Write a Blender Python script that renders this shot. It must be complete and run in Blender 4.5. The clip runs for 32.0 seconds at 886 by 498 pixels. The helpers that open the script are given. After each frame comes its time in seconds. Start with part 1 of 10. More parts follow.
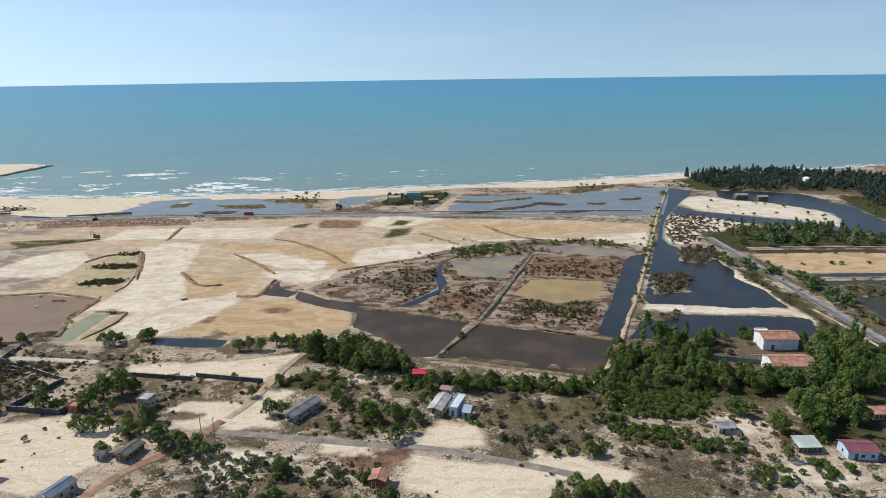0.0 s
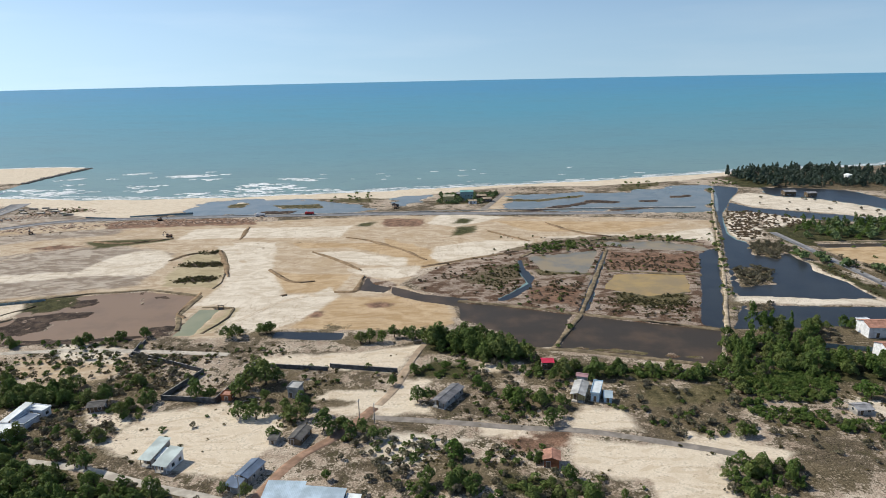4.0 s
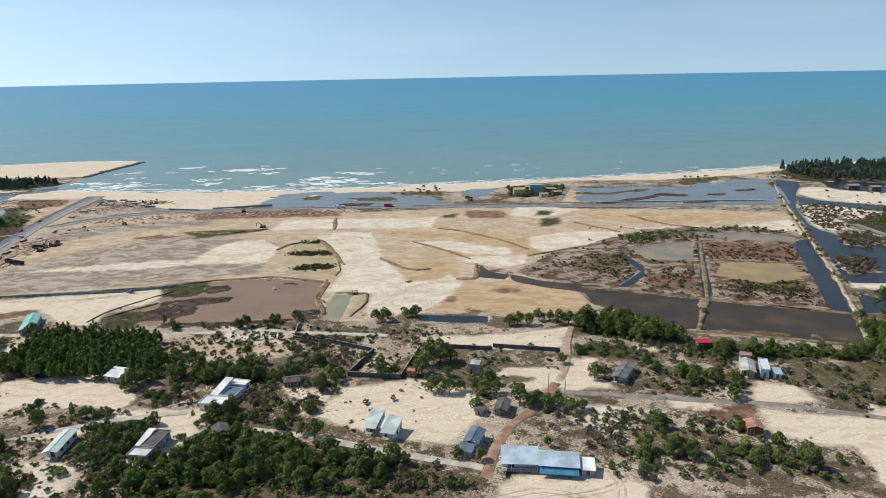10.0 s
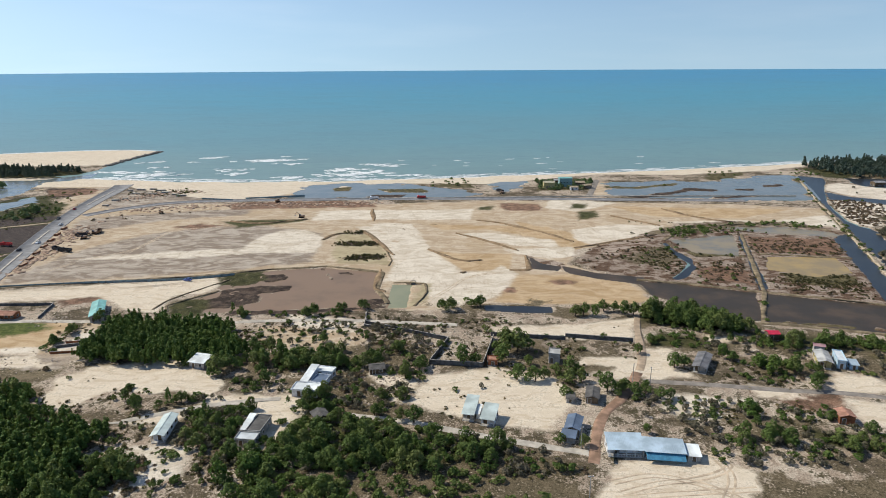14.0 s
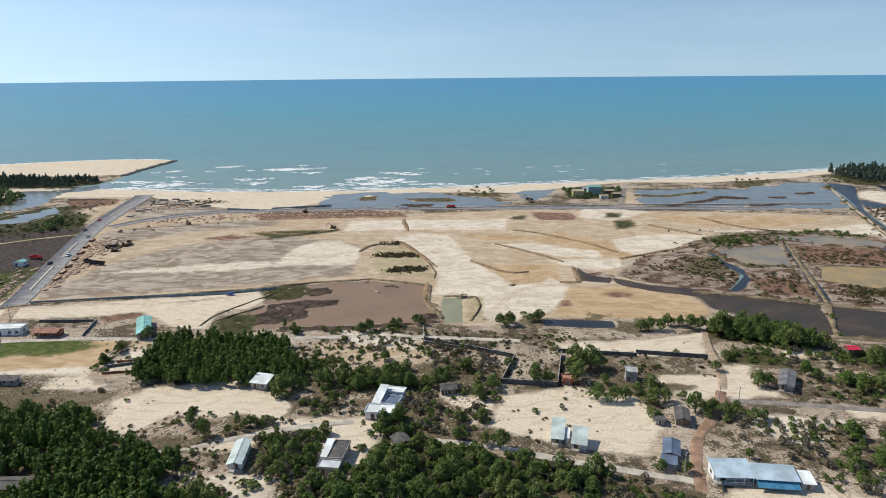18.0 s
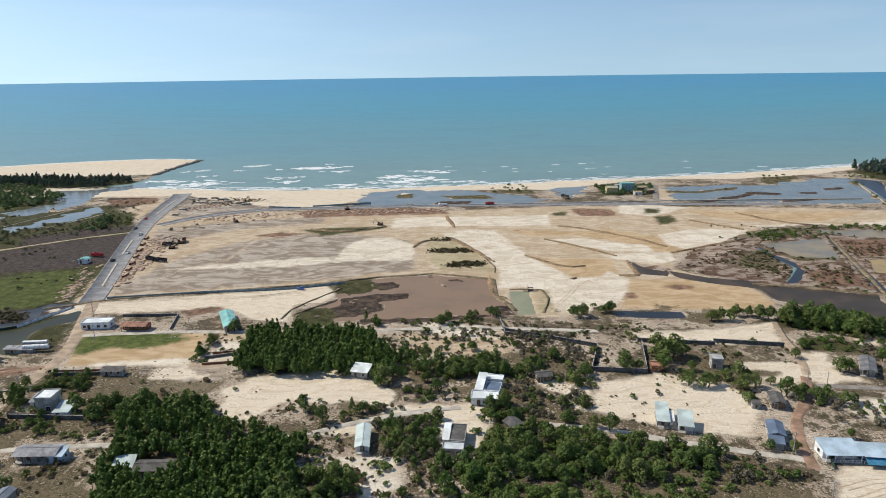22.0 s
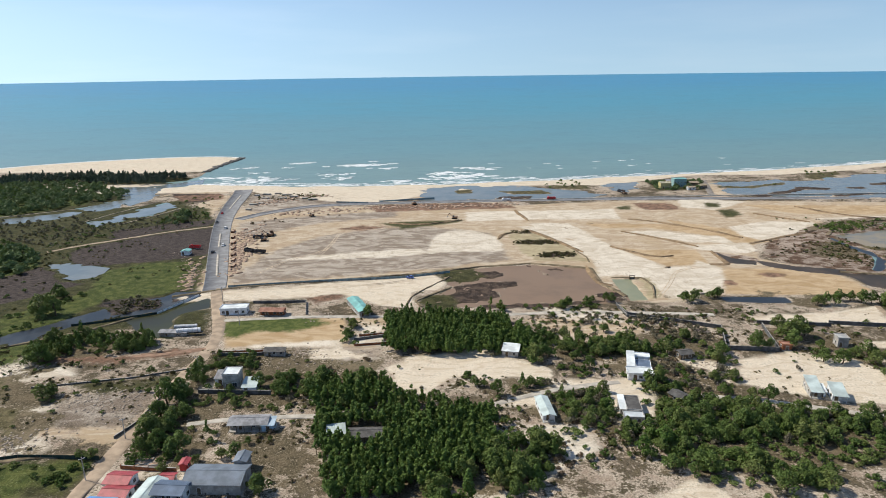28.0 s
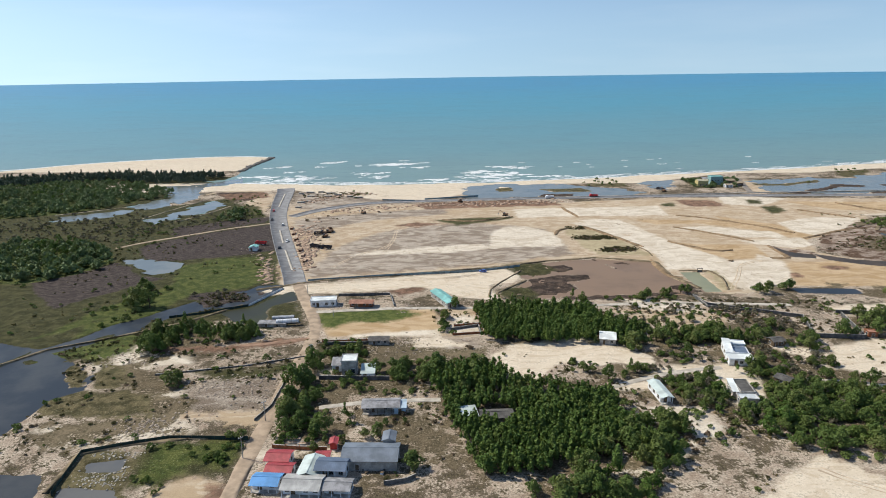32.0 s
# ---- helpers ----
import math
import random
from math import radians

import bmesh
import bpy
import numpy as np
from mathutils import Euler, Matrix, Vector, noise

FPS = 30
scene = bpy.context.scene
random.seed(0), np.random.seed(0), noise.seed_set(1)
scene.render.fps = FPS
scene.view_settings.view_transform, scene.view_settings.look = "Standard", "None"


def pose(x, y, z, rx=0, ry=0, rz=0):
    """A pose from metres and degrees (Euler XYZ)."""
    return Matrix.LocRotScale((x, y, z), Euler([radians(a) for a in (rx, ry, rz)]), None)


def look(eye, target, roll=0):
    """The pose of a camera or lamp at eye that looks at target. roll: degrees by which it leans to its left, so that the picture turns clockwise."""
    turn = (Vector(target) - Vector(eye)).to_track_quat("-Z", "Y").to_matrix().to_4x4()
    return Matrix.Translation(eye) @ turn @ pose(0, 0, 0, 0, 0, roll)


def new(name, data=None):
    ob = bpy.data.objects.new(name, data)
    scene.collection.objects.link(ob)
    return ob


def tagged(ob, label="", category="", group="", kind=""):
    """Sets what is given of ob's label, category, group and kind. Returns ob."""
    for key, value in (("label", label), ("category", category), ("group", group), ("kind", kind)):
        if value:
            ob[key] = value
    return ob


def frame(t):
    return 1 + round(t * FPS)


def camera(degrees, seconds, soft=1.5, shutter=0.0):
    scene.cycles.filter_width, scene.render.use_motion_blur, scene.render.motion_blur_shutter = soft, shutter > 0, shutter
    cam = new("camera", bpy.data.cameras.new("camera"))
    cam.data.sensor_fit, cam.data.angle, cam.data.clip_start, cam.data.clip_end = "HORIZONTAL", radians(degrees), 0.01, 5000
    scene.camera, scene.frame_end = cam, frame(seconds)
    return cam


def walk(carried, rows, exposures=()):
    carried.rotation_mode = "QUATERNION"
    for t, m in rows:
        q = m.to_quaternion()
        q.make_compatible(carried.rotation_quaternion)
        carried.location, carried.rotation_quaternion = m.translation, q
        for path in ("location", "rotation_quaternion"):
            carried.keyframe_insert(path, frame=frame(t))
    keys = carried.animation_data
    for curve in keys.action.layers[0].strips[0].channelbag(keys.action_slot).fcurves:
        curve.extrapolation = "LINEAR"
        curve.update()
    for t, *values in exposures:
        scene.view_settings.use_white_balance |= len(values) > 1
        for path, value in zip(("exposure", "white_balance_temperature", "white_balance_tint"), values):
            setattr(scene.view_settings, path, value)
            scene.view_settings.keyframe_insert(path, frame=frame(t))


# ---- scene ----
# ---- camera: a drone that slides along the coast, 110 m up ----
ROWS = [
    (0, 141.792, 27.736, 109.988, -0.293, 15.324, 0.812),
    (2, 118.697, 22.285, 110.16, -0.311, 15.293, 1.005),
    (3.5, 99.091, 18.89, 110.554, -0.232, 15.222, 1.156),
    (6, 66.372, 14.411, 110.569, -0.234, 15.293, 1.331),
    (9, 36.213, 7.629, 110.424, -0.329, 15.437, 1.204),
    (11, 17.308, 2.312, 110.245, -0.136, 15.543, 0.94),
    (13, 0, 0, 110, 0, 15.808, 0.709),
    (14.5, -10.556, 4.31, 110.273, 0.447, 16.143, 0.259),
    (16.5, -22.731, 12.561, 110.227, 0.479, 15.763, 0.357),
    (19, -43.225, 12.136, 110.274, 0.601, 15.367, 0.642),
    (21, -61.346, 7.137, 110.473, 0.724, 15.463, 0.75),
    (23, -80.33, 1.476, 110.767, 0.834, 15.567, 0.839),
    (25.5, -105.179, -5.024, 110.806, 0.972, 15.587, 0.911),
    (28, -131.393, -10.807, 110.649, 1.204, 15.582, 0.812),
    (30, -152.528, -15.573, 110.532, 1.256, 15.547, 0.866),
    (32, -174.247, -19.738, 110.149, 1.433, 15.491, 0.893),
]


def aim(t, x, y, z, yaw, pitch, roll):
    a, b = radians(yaw), radians(pitch)
    way = Vector((math.sin(a) * math.cos(b), math.cos(a) * math.cos(b), -math.sin(b)))
    eye = Vector((x, y, z))
    return t, look(eye, eye + way * 100, -roll)


cam = camera(69.98, 32.0, soft=0.95)
walk(cam, [aim(*r) for r in ROWS], exposures=[(0, -0.02, 6480, 8), (19, -0.02, 6480, 8), (28, 0.09, 6480, 8), (32, 0.09, 6480, 8)])

# ---- light ----
SUN_AZ, SUN_EL = radians(-68), radians(46)  # from +y, clockwise; over the sea to the west of the view
world = bpy.data.worlds.new("sky")
scene.world = world
world.use_nodes = True
wn, wl = world.node_tree.nodes, world.node_tree.links
sky = wn.new("ShaderNodeTexSky")
sky.sky_type, sky.sun_disc = "NISHITA", False
sky.sun_elevation, sky.sun_rotation = SUN_EL, SUN_AZ
sky.altitude, sky.air_density, sky.dust_density, sky.ozone_density = 0, 1.0, 0.45, 1.8
wn["Background"].inputs["Strength"].default_value = 0.132
# sea haze: a nearly even tone from the horizon up to the clear sky
gaze, split, join = wn.new("ShaderNodeTexCoord"), wn.new("ShaderNodeSeparateXYZ"), wn.new("ShaderNodeCombineXYZ")
clear, hazy, top = wn.new("ShaderNodeMath"), wn.new("ShaderNodeMath"), wn.new("ShaderNodeMath")
clear.operation, hazy.operation, top.operation = "ADD", "MULTIPLY_ADD", "SMOOTH_MAX"
clear.inputs[1].default_value = 0.085
hazy.inputs[1].default_value, hazy.inputs[2].default_value = 0.45, 0.125
top.inputs[2].default_value = 0.02
wl.new(gaze.outputs["Generated"], split.inputs[0])
for k in (0, 1):
    wl.new(split.outputs[k], join.inputs[k])
wl.new(split.outputs[2], clear.inputs[0])
wl.new(split.outputs[2], hazy.inputs[0])
wl.new(clear.outputs[0], top.inputs[0])
wl.new(hazy.outputs[0], top.inputs[1])
wl.new(top.outputs[0], join.inputs[2])
wl.new(join.outputs[0], sky.inputs[0])
# thin high cloud in faint wisps
wisp, bands, pale = wn.new("ShaderNodeTexNoise"), wn.new("ShaderNodeMapping"), wn.new("ShaderNodeHueSaturation")
bands.inputs["Scale"].default_value = (1.2, 1.2, 9.0)
wl.new(gaze.outputs["Generated"], bands.inputs[0])
wl.new(bands.outputs[0], wisp.inputs["Vector"])
wisp.inputs["Scale"].default_value, wisp.inputs["Detail"].default_value = 3.0, 6
veil = wn.new("ShaderNodeMapRange")
veil.inputs["From Min"].default_value, veil.inputs["From Max"].default_value, veil.inputs["To Max"].default_value = 0.50, 0.85, 0.4
wl.new(wisp.outputs["Fac"], veil.inputs["Value"])
wl.new(veil.outputs["Result"], pale.inputs["Fac"])
wl.new(sky.outputs[0], pale.inputs["Color"])
pale.inputs["Saturation"].default_value, pale.inputs["Value"].default_value = 0.72, 1.08
wl.new(pale.outputs[0], wn["Background"].inputs[0])
sun = new("sun", bpy.data.lights.new("sun", "SUN"))
sun.data.energy, sun.data.angle, sun.data.color = 4.7, radians(0.6), (1.0, 0.92, 0.79)
sun_from = Vector((math.sin(SUN_AZ) * math.cos(SUN_EL), math.cos(SUN_AZ) * math.cos(SUN_EL), math.sin(SUN_EL)))
sun.matrix_world = look(sun_from * 300, (0, 0, 0))

# ---- materials ----


class Shade:
    """A small builder of node materials."""

    def __init__(self, name, rough=0.9, spec=0.3, metal=0.0):
        self.mat = bpy.data.materials.new(name)
        self.mat.use_nodes = True
        self.n, self.l = self.mat.node_tree.nodes, self.mat.node_tree.links
        self.b = self.n["Principled BSDF"]
        self.b.inputs["Roughness"].default_value = rough
        self.b.inputs["Specular IOR Level"].default_value = spec
        self.b.inputs["Metallic"].default_value = metal
        self.pos = self.n.new("ShaderNodeNewGeometry").outputs["Position"]

    def put(self, socket, value):
        if isinstance(value, bpy.types.NodeSocket):
            self.l.new(value, socket)
        elif isinstance(value, tuple) and len(value) == 3 and socket.type == "RGBA":
            socket.default_value = (*value, 1)
        else:
            socket.default_value = value

    def noise(self, scale, detail=4, rough=0.55, where=None, stretch=None, turn=0.0, warp=0.0):
        v = where or self.pos
        if stretch:
            m = self.n.new("ShaderNodeMapping")
            self.l.new(v, m.inputs[0])
            m.inputs["Rotation"].default_value[2] = turn
            m.inputs["Scale"].default_value = stretch
            v = m.outputs[0]
        k = self.n.new("ShaderNodeTexNoise")
        self.l.new(v, k.inputs["Vector"])
        k.inputs["Distortion"].default_value = warp
        k.inputs["Scale"].default_value, k.inputs["Detail"].default_value, k.inputs["Roughness"].default_value = scale, detail, rough
        return k.outputs["Fac"]

    def math(self, op, a, b=0.0, c=0.0):
        m = self.n.new("ShaderNodeMath")
        m.operation = op
        for s, v in zip(m.inputs, (a, b, c)):
            self.put(s, v)
        return m.outputs[0]

    def step(self, v, lo, hi):
        m = self.n.new("ShaderNodeMapRange")
        m.interpolation_type = "SMOOTHSTEP"
        self.put(m.inputs["Value"], v)
        m.inputs["From Min"].default_value, m.inputs["From Max"].default_value = lo, hi
        return m.outputs["Result"]

    def mix(self, f, a, b, blend="MIX"):
        m = self.n.new("ShaderNodeMix")
        m.data_type, m.blend_type = "RGBA", blend
        self.put(m.inputs["Factor"], f)
        self.put(m.inputs["A"], a)
        self.put(m.inputs["B"], b)
        # the colour sockets of the mix node
        self.put(m.inputs[6], a)
        self.put(m.inputs[7], b)
        return m.outputs[2]

    def attr(self, name):
        a = self.n.new("ShaderNodeAttribute")
        a.attribute_name = name
        s = self.n.new("ShaderNodeSeparateColor")
        self.l.new(a.outputs["Color"], s.inputs[0])
        return [*s.outputs[:3], a.outputs["Alpha"]]

    def random(self):
        return self.n.new("ShaderNodeObjectInfo").outputs["Random"]

    def island(self):
        return self.n.new("ShaderNodeNewGeometry").outputs["Random Per Island"]

    def bump(self, height, strength=0.4, distance=0.1):
        k = self.n.new("ShaderNodeBump")
        k.inputs["Strength"].default_value, k.inputs["Distance"].default_value = strength, distance
        self.l.new(height, k.inputs["Height"])
        self.l.new(k.outputs[0], self.b.inputs["Normal"])

    def colour(self, c):
        self.put(self.b.inputs["Base Color"], c)
        return self.mat


def plain(name, c, rough=0.8, spec=0.3, vary=0.25, scale=1.5, metal=0.0, grain=12.0):
    """A painted or cast surface with stains at a large and a small scale."""
    s = Shade(name, rough, spec, metal)
    big, small = s.noise(scale, 3), s.noise(grain, 3)
    dark = tuple(v * (1 - vary) for v in c)
    lite = tuple(min(1, v * (1 + vary * 0.5)) for v in c)
    k = s.mix(s.step(big, 0.35, 0.68), dark, lite)
    k = s.mix(s.math("MULTIPLY", s.step(small, 0.5, 0.75), 0.35), k, dark)
    s.bump(small, 0.15, 0.02)
    return s.colour(k)


def leafy(name, a, b, c):
    """Leaves: one tone a plant, small changes from tuft to tuft, and some light through the blade."""
    s = Shade(name, 0.65, 0.15)
    own = s.n.new("ShaderNodeAttribute")
    own.attribute_name = "tone"
    tone = s.math("FRACT", s.math("ADD", own.outputs["Fac"], s.random()))
    k = s.mix(s.math("ADD", s.math("MULTIPLY", s.island(), 0.55), s.math("MULTIPLY", tone, 0.45)), a, b)
    k = s.mix(s.math("MULTIPLY", s.step(tone, 0.45, 1.0), 0.6), k, c)
    thin, both, out = s.n.new("ShaderNodeBsdfTranslucent"), s.n.new("ShaderNodeMixShader"), s.n["Material Output"]
    s.put(thin.inputs["Color"], s.mix(0.5, k, (0.16, 0.20, 0.03)))
    both.inputs[0].default_value = 0.17
    s.l.new(s.b.outputs[0], both.inputs[1])
    s.l.new(thin.outputs[0], both.inputs[2])
    s.l.new(both.outputs[0], out.inputs["Surface"])
    return s.colour(k)


def water_shade(name, c, c2, rough=0.12, wave=0.35, scale=1.2, spots=0.5):
    s = Shade(name, rough, 0.16 if rough > 0.35 else 0.38 if name.startswith("lagoon") else 0.28)
    s.b.inputs["IOR"].default_value = 1.33
    big = s.noise(0.05, 5, 0.6)
    k = s.mix(s.step(big, spots - 0.12, spots + 0.14), c, c2)
    s.bump(s.noise(scale, 3, 0.5, stretch=(1, 2.2, 1)), wave, 0.05)
    return s.colour(k)


M_ASPHALT = plain("asphalt", (0.215, 0.215, 0.22), 0.9, 0.2, 0.25, 0.2, grain=2.0)
M_CONCRETE = plain("concrete", (0.42, 0.40, 0.37), 0.9, 0.2, 0.35, 0.5)
M_GREYWALL = plain("grey_plaster", (0.13, 0.13, 0.13), 0.95, 0.2, 0.4, 0.6)
M_WHITE = plain("white_paint", (0.74, 0.76, 0.78), 0.75, 0.3, 0.2, 0.7)
M_BLUEWALL = plain("pale_blue_paint", (0.42, 0.58, 0.70), 0.75, 0.3, 0.2, 0.7)
M_YELLOW = plain("yellow_paint", (0.50, 0.42, 0.20), 0.75, 0.3, 0.2, 0.7)
M_BRICK = plain("brick", (0.30, 0.12, 0.06), 0.95, 0.2, 0.4, 0.8, grain=6)
M_WOOD = plain("weathered_wood", (0.16, 0.12, 0.08), 0.9, 0.2, 0.4, 0.8)
M_DARK = plain("dark_opening", (0.03, 0.03, 0.035), 0.6, 0.3, 0.2)
M_BARK = plain("bark", (0.12, 0.09, 0.065), 0.95, 0.1, 0.4, 3.0)
M_STEEL = plain("galvanised_steel", (0.45, 0.46, 0.48), 0.5, 0.4, 0.3, 1.0, 0.4)
M_RUBBER = plain("black_rubber", (0.02, 0.02, 0.02), 0.9, 0.2, 0.2)
M_RED = plain("red_paint", (0.55, 0.04, 0.04), 0.5, 0.4, 0.3, 0.8)
M_ORANGE = plain("dusty_orange_machine_paint", (0.20, 0.12, 0.07), 0.5, 0.4, 0.3, 0.8)
M_DEBRIS = plain("excavated_earth", (0.40, 0.29, 0.215), 0.98, 0.1, 0.5, 0.5, grain=3)
M_RUBBLE = plain("broken_masonry", (0.40, 0.33, 0.26), 0.95, 0.2, 0.4, 0.8)
M_ROCK = plain("jetty_stone", (0.16, 0.15, 0.14), 0.95, 0.2, 0.4, 0.5)
M_SAND_ROAD = plain("packed_sand", (0.385, 0.30, 0.22), 0.97, 0.1, 0.25, 0.25, grain=1.5)
M_CLAY_ROAD = plain("red_clay", (0.30, 0.195, 0.138), 0.97, 0.1, 0.3, 0.3, grain=1.5)
M_DIKE = plain("dike_earth", (0.22, 0.175, 0.115), 0.97, 0.1, 0.45, 0.3, grain=1.5)
M_PATH = plain("concrete_path", (0.46, 0.42, 0.36), 0.95, 0.1, 0.25, 0.3, grain=1.5)
ROOFS = {
    "mint": plain("mint_metal", (0.46, 0.53, 0.515), 0.6, 0.22, 0.26, 0.22),
    "teal": plain("teal_metal", (0.22, 0.47, 0.45), 0.6, 0.22, 0.26, 0.22),
    "white": plain("white_metal", (0.72, 0.76, 0.76), 0.6, 0.22, 0.26, 0.22),
    "lightblue": plain("light_blue_metal", (0.40, 0.50, 0.58), 0.6, 0.22, 0.26, 0.22),
    "blue": plain("blue_grey_metal", (0.13, 0.175, 0.25), 0.6, 0.22, 0.26, 0.22),
    "brightblue": plain("bright_blue_metal", (0.12, 0.30, 0.58), 0.6, 0.22, 0.26, 0.22),
    "steel": plain("steel_blue_metal", (0.17, 0.20, 0.24), 0.6, 0.22, 0.26, 0.22),
    "grey": plain("grey_fibre_cement", (0.28, 0.28, 0.29), 0.8, 0.3, 0.35, 0.5),
    "dark": plain("dark_weathered_roof", (0.11, 0.105, 0.10), 0.85, 0.3, 0.35, 0.5),
    "plum": plain("plum_metal", (0.22, 0.08, 0.10), 0.5, 0.4, 0.2, 0.3),
    "red": plain("red_metal", (0.36, 0.06, 0.068), 0.5, 0.4, 0.25, 0.5),
    "crimson": plain("crimson_metal", (0.55, 0.03, 0.075), 0.5, 0.35, 0.2, 0.5),
    "rose": plain("faded_rose_metal", (0.34, 0.20, 0.21), 0.6, 0.25, 0.25, 0.3),
    "palegrey": plain("pale_grey_metal", (0.56, 0.60, 0.62), 0.6, 0.22, 0.22, 0.22),
    "slate": plain("slate_grey_sheet", (0.17, 0.17, 0.18), 0.8, 0.25, 0.35, 0.5),
    "dustygrey": plain("dusty_grey_metal", (0.42, 0.42, 0.41), 0.7, 0.2, 0.3, 0.3),
    "yellow": plain("yellow_cement_roof", (0.42, 0.39, 0.28), 0.8, 0.3, 0.3, 0.5),
    "thatch": plain("tan_thatch", (0.38, 0.31, 0.22), 0.95, 0.1, 0.4, 0.8),
    "tile": plain("terracotta_tile", (0.40, 0.215, 0.155), 0.85, 0.2, 0.35, 0.5),
}
M_LEAF = leafy("broad_leaves", (0.053, 0.090, 0.025), (0.161, 0.221, 0.058), (0.161, 0.173, 0.061))
# far crowns: paler than M_LEAF, with the haze of distance put into the colour
M_FAR = leafy("hazed_far_leaves", (0.075, 0.120, 0.050), (0.175, 0.235, 0.100), (0.165, 0.190, 0.090))
M_PINE = leafy("plantation_leaves", (0.047, 0.089, 0.022), (0.151, 0.229, 0.053), (0.128, 0.167, 0.044))
# grey-green needles, lightened and blued by haze painted into the tone
M_CASUARINA = leafy("hazed_casuarina_needles", (0.046, 0.075, 0.060), (0.100, 0.135, 0.106), (0.092, 0.114, 0.094))
M_YOUNG = leafy("young_green_leaves", (0.065, 0.12, 0.025), (0.12, 0.19, 0.04), (0.09, 0.13, 0.03))
M_SCRUB = leafy("dull_scrub_leaves", (0.045, 0.048, 0.02), (0.095, 0.085, 0.04), (0.075, 0.06, 0.035))
M_STRAW = leafy("dry_grass_blades", (0.12, 0.095, 0.045), (0.24, 0.185, 0.09), (0.10, 0.10, 0.04))
M_GREYBRUSH = leafy("grey_brush_twigs", (0.105, 0.093, 0.066), (0.215, 0.186, 0.132), (0.155, 0.145, 0.09))
M_HEDGE = leafy("planted_shrub_leaves", (0.045, 0.084, 0.018), (0.134, 0.196, 0.047), (0.123, 0.134, 0.045))
M_DRY = leafy("dry_brown_brush", (0.13, 0.095, 0.065), (0.23, 0.165, 0.115), (0.16, 0.11, 0.075))
WATERS = {
    "brown": water_shade("brown_pond_water", (0.225, 0.155, 0.105), (0.18, 0.125, 0.088), 0.4, 0.1, spots=0.55),
    "green": water_shade("green_pond_water", (0.25, 0.25, 0.16), (0.21, 0.22, 0.14), 0.35, 0.1),
    "dark": water_shade("dark_pond_water", (0.048, 0.039, 0.030), (0.090, 0.064, 0.044), 0.4, 0.15, spots=0.55),
    "ochre": water_shade("ochre_pond_water", (0.36, 0.25, 0.09), (0.26, 0.19, 0.09), 0.25, 0.1),
    "blue": water_shade("canal_water", (0.022, 0.026, 0.032), (0.032, 0.036, 0.040), 0.28, 0.5),
    "marsh": water_shade("marsh_water", (0.030, 0.038, 0.050), (0.060, 0.066, 0.072), 0.36, 0.3, 0.8, 0.5),
    "olive": water_shade("weedy_pond_water", (0.050, 0.052, 0.026), (0.040, 0.042, 0.030), 0.36, 0.15),
    "grey": water_shade("grey_fish_pond_water", (0.10, 0.105, 0.11), (0.13, 0.13, 0.125), 0.35, 0.1),
    "tan": water_shade("tan_shallow_water", (0.27, 0.21, 0.12), (0.17, 0.16, 0.13), 0.2, 0.1),
    "lagoon": water_shade("lagoon_water", (0.13, 0.15, 0.15), (0.17, 0.18, 0.17), 0.2, 0.2),
}


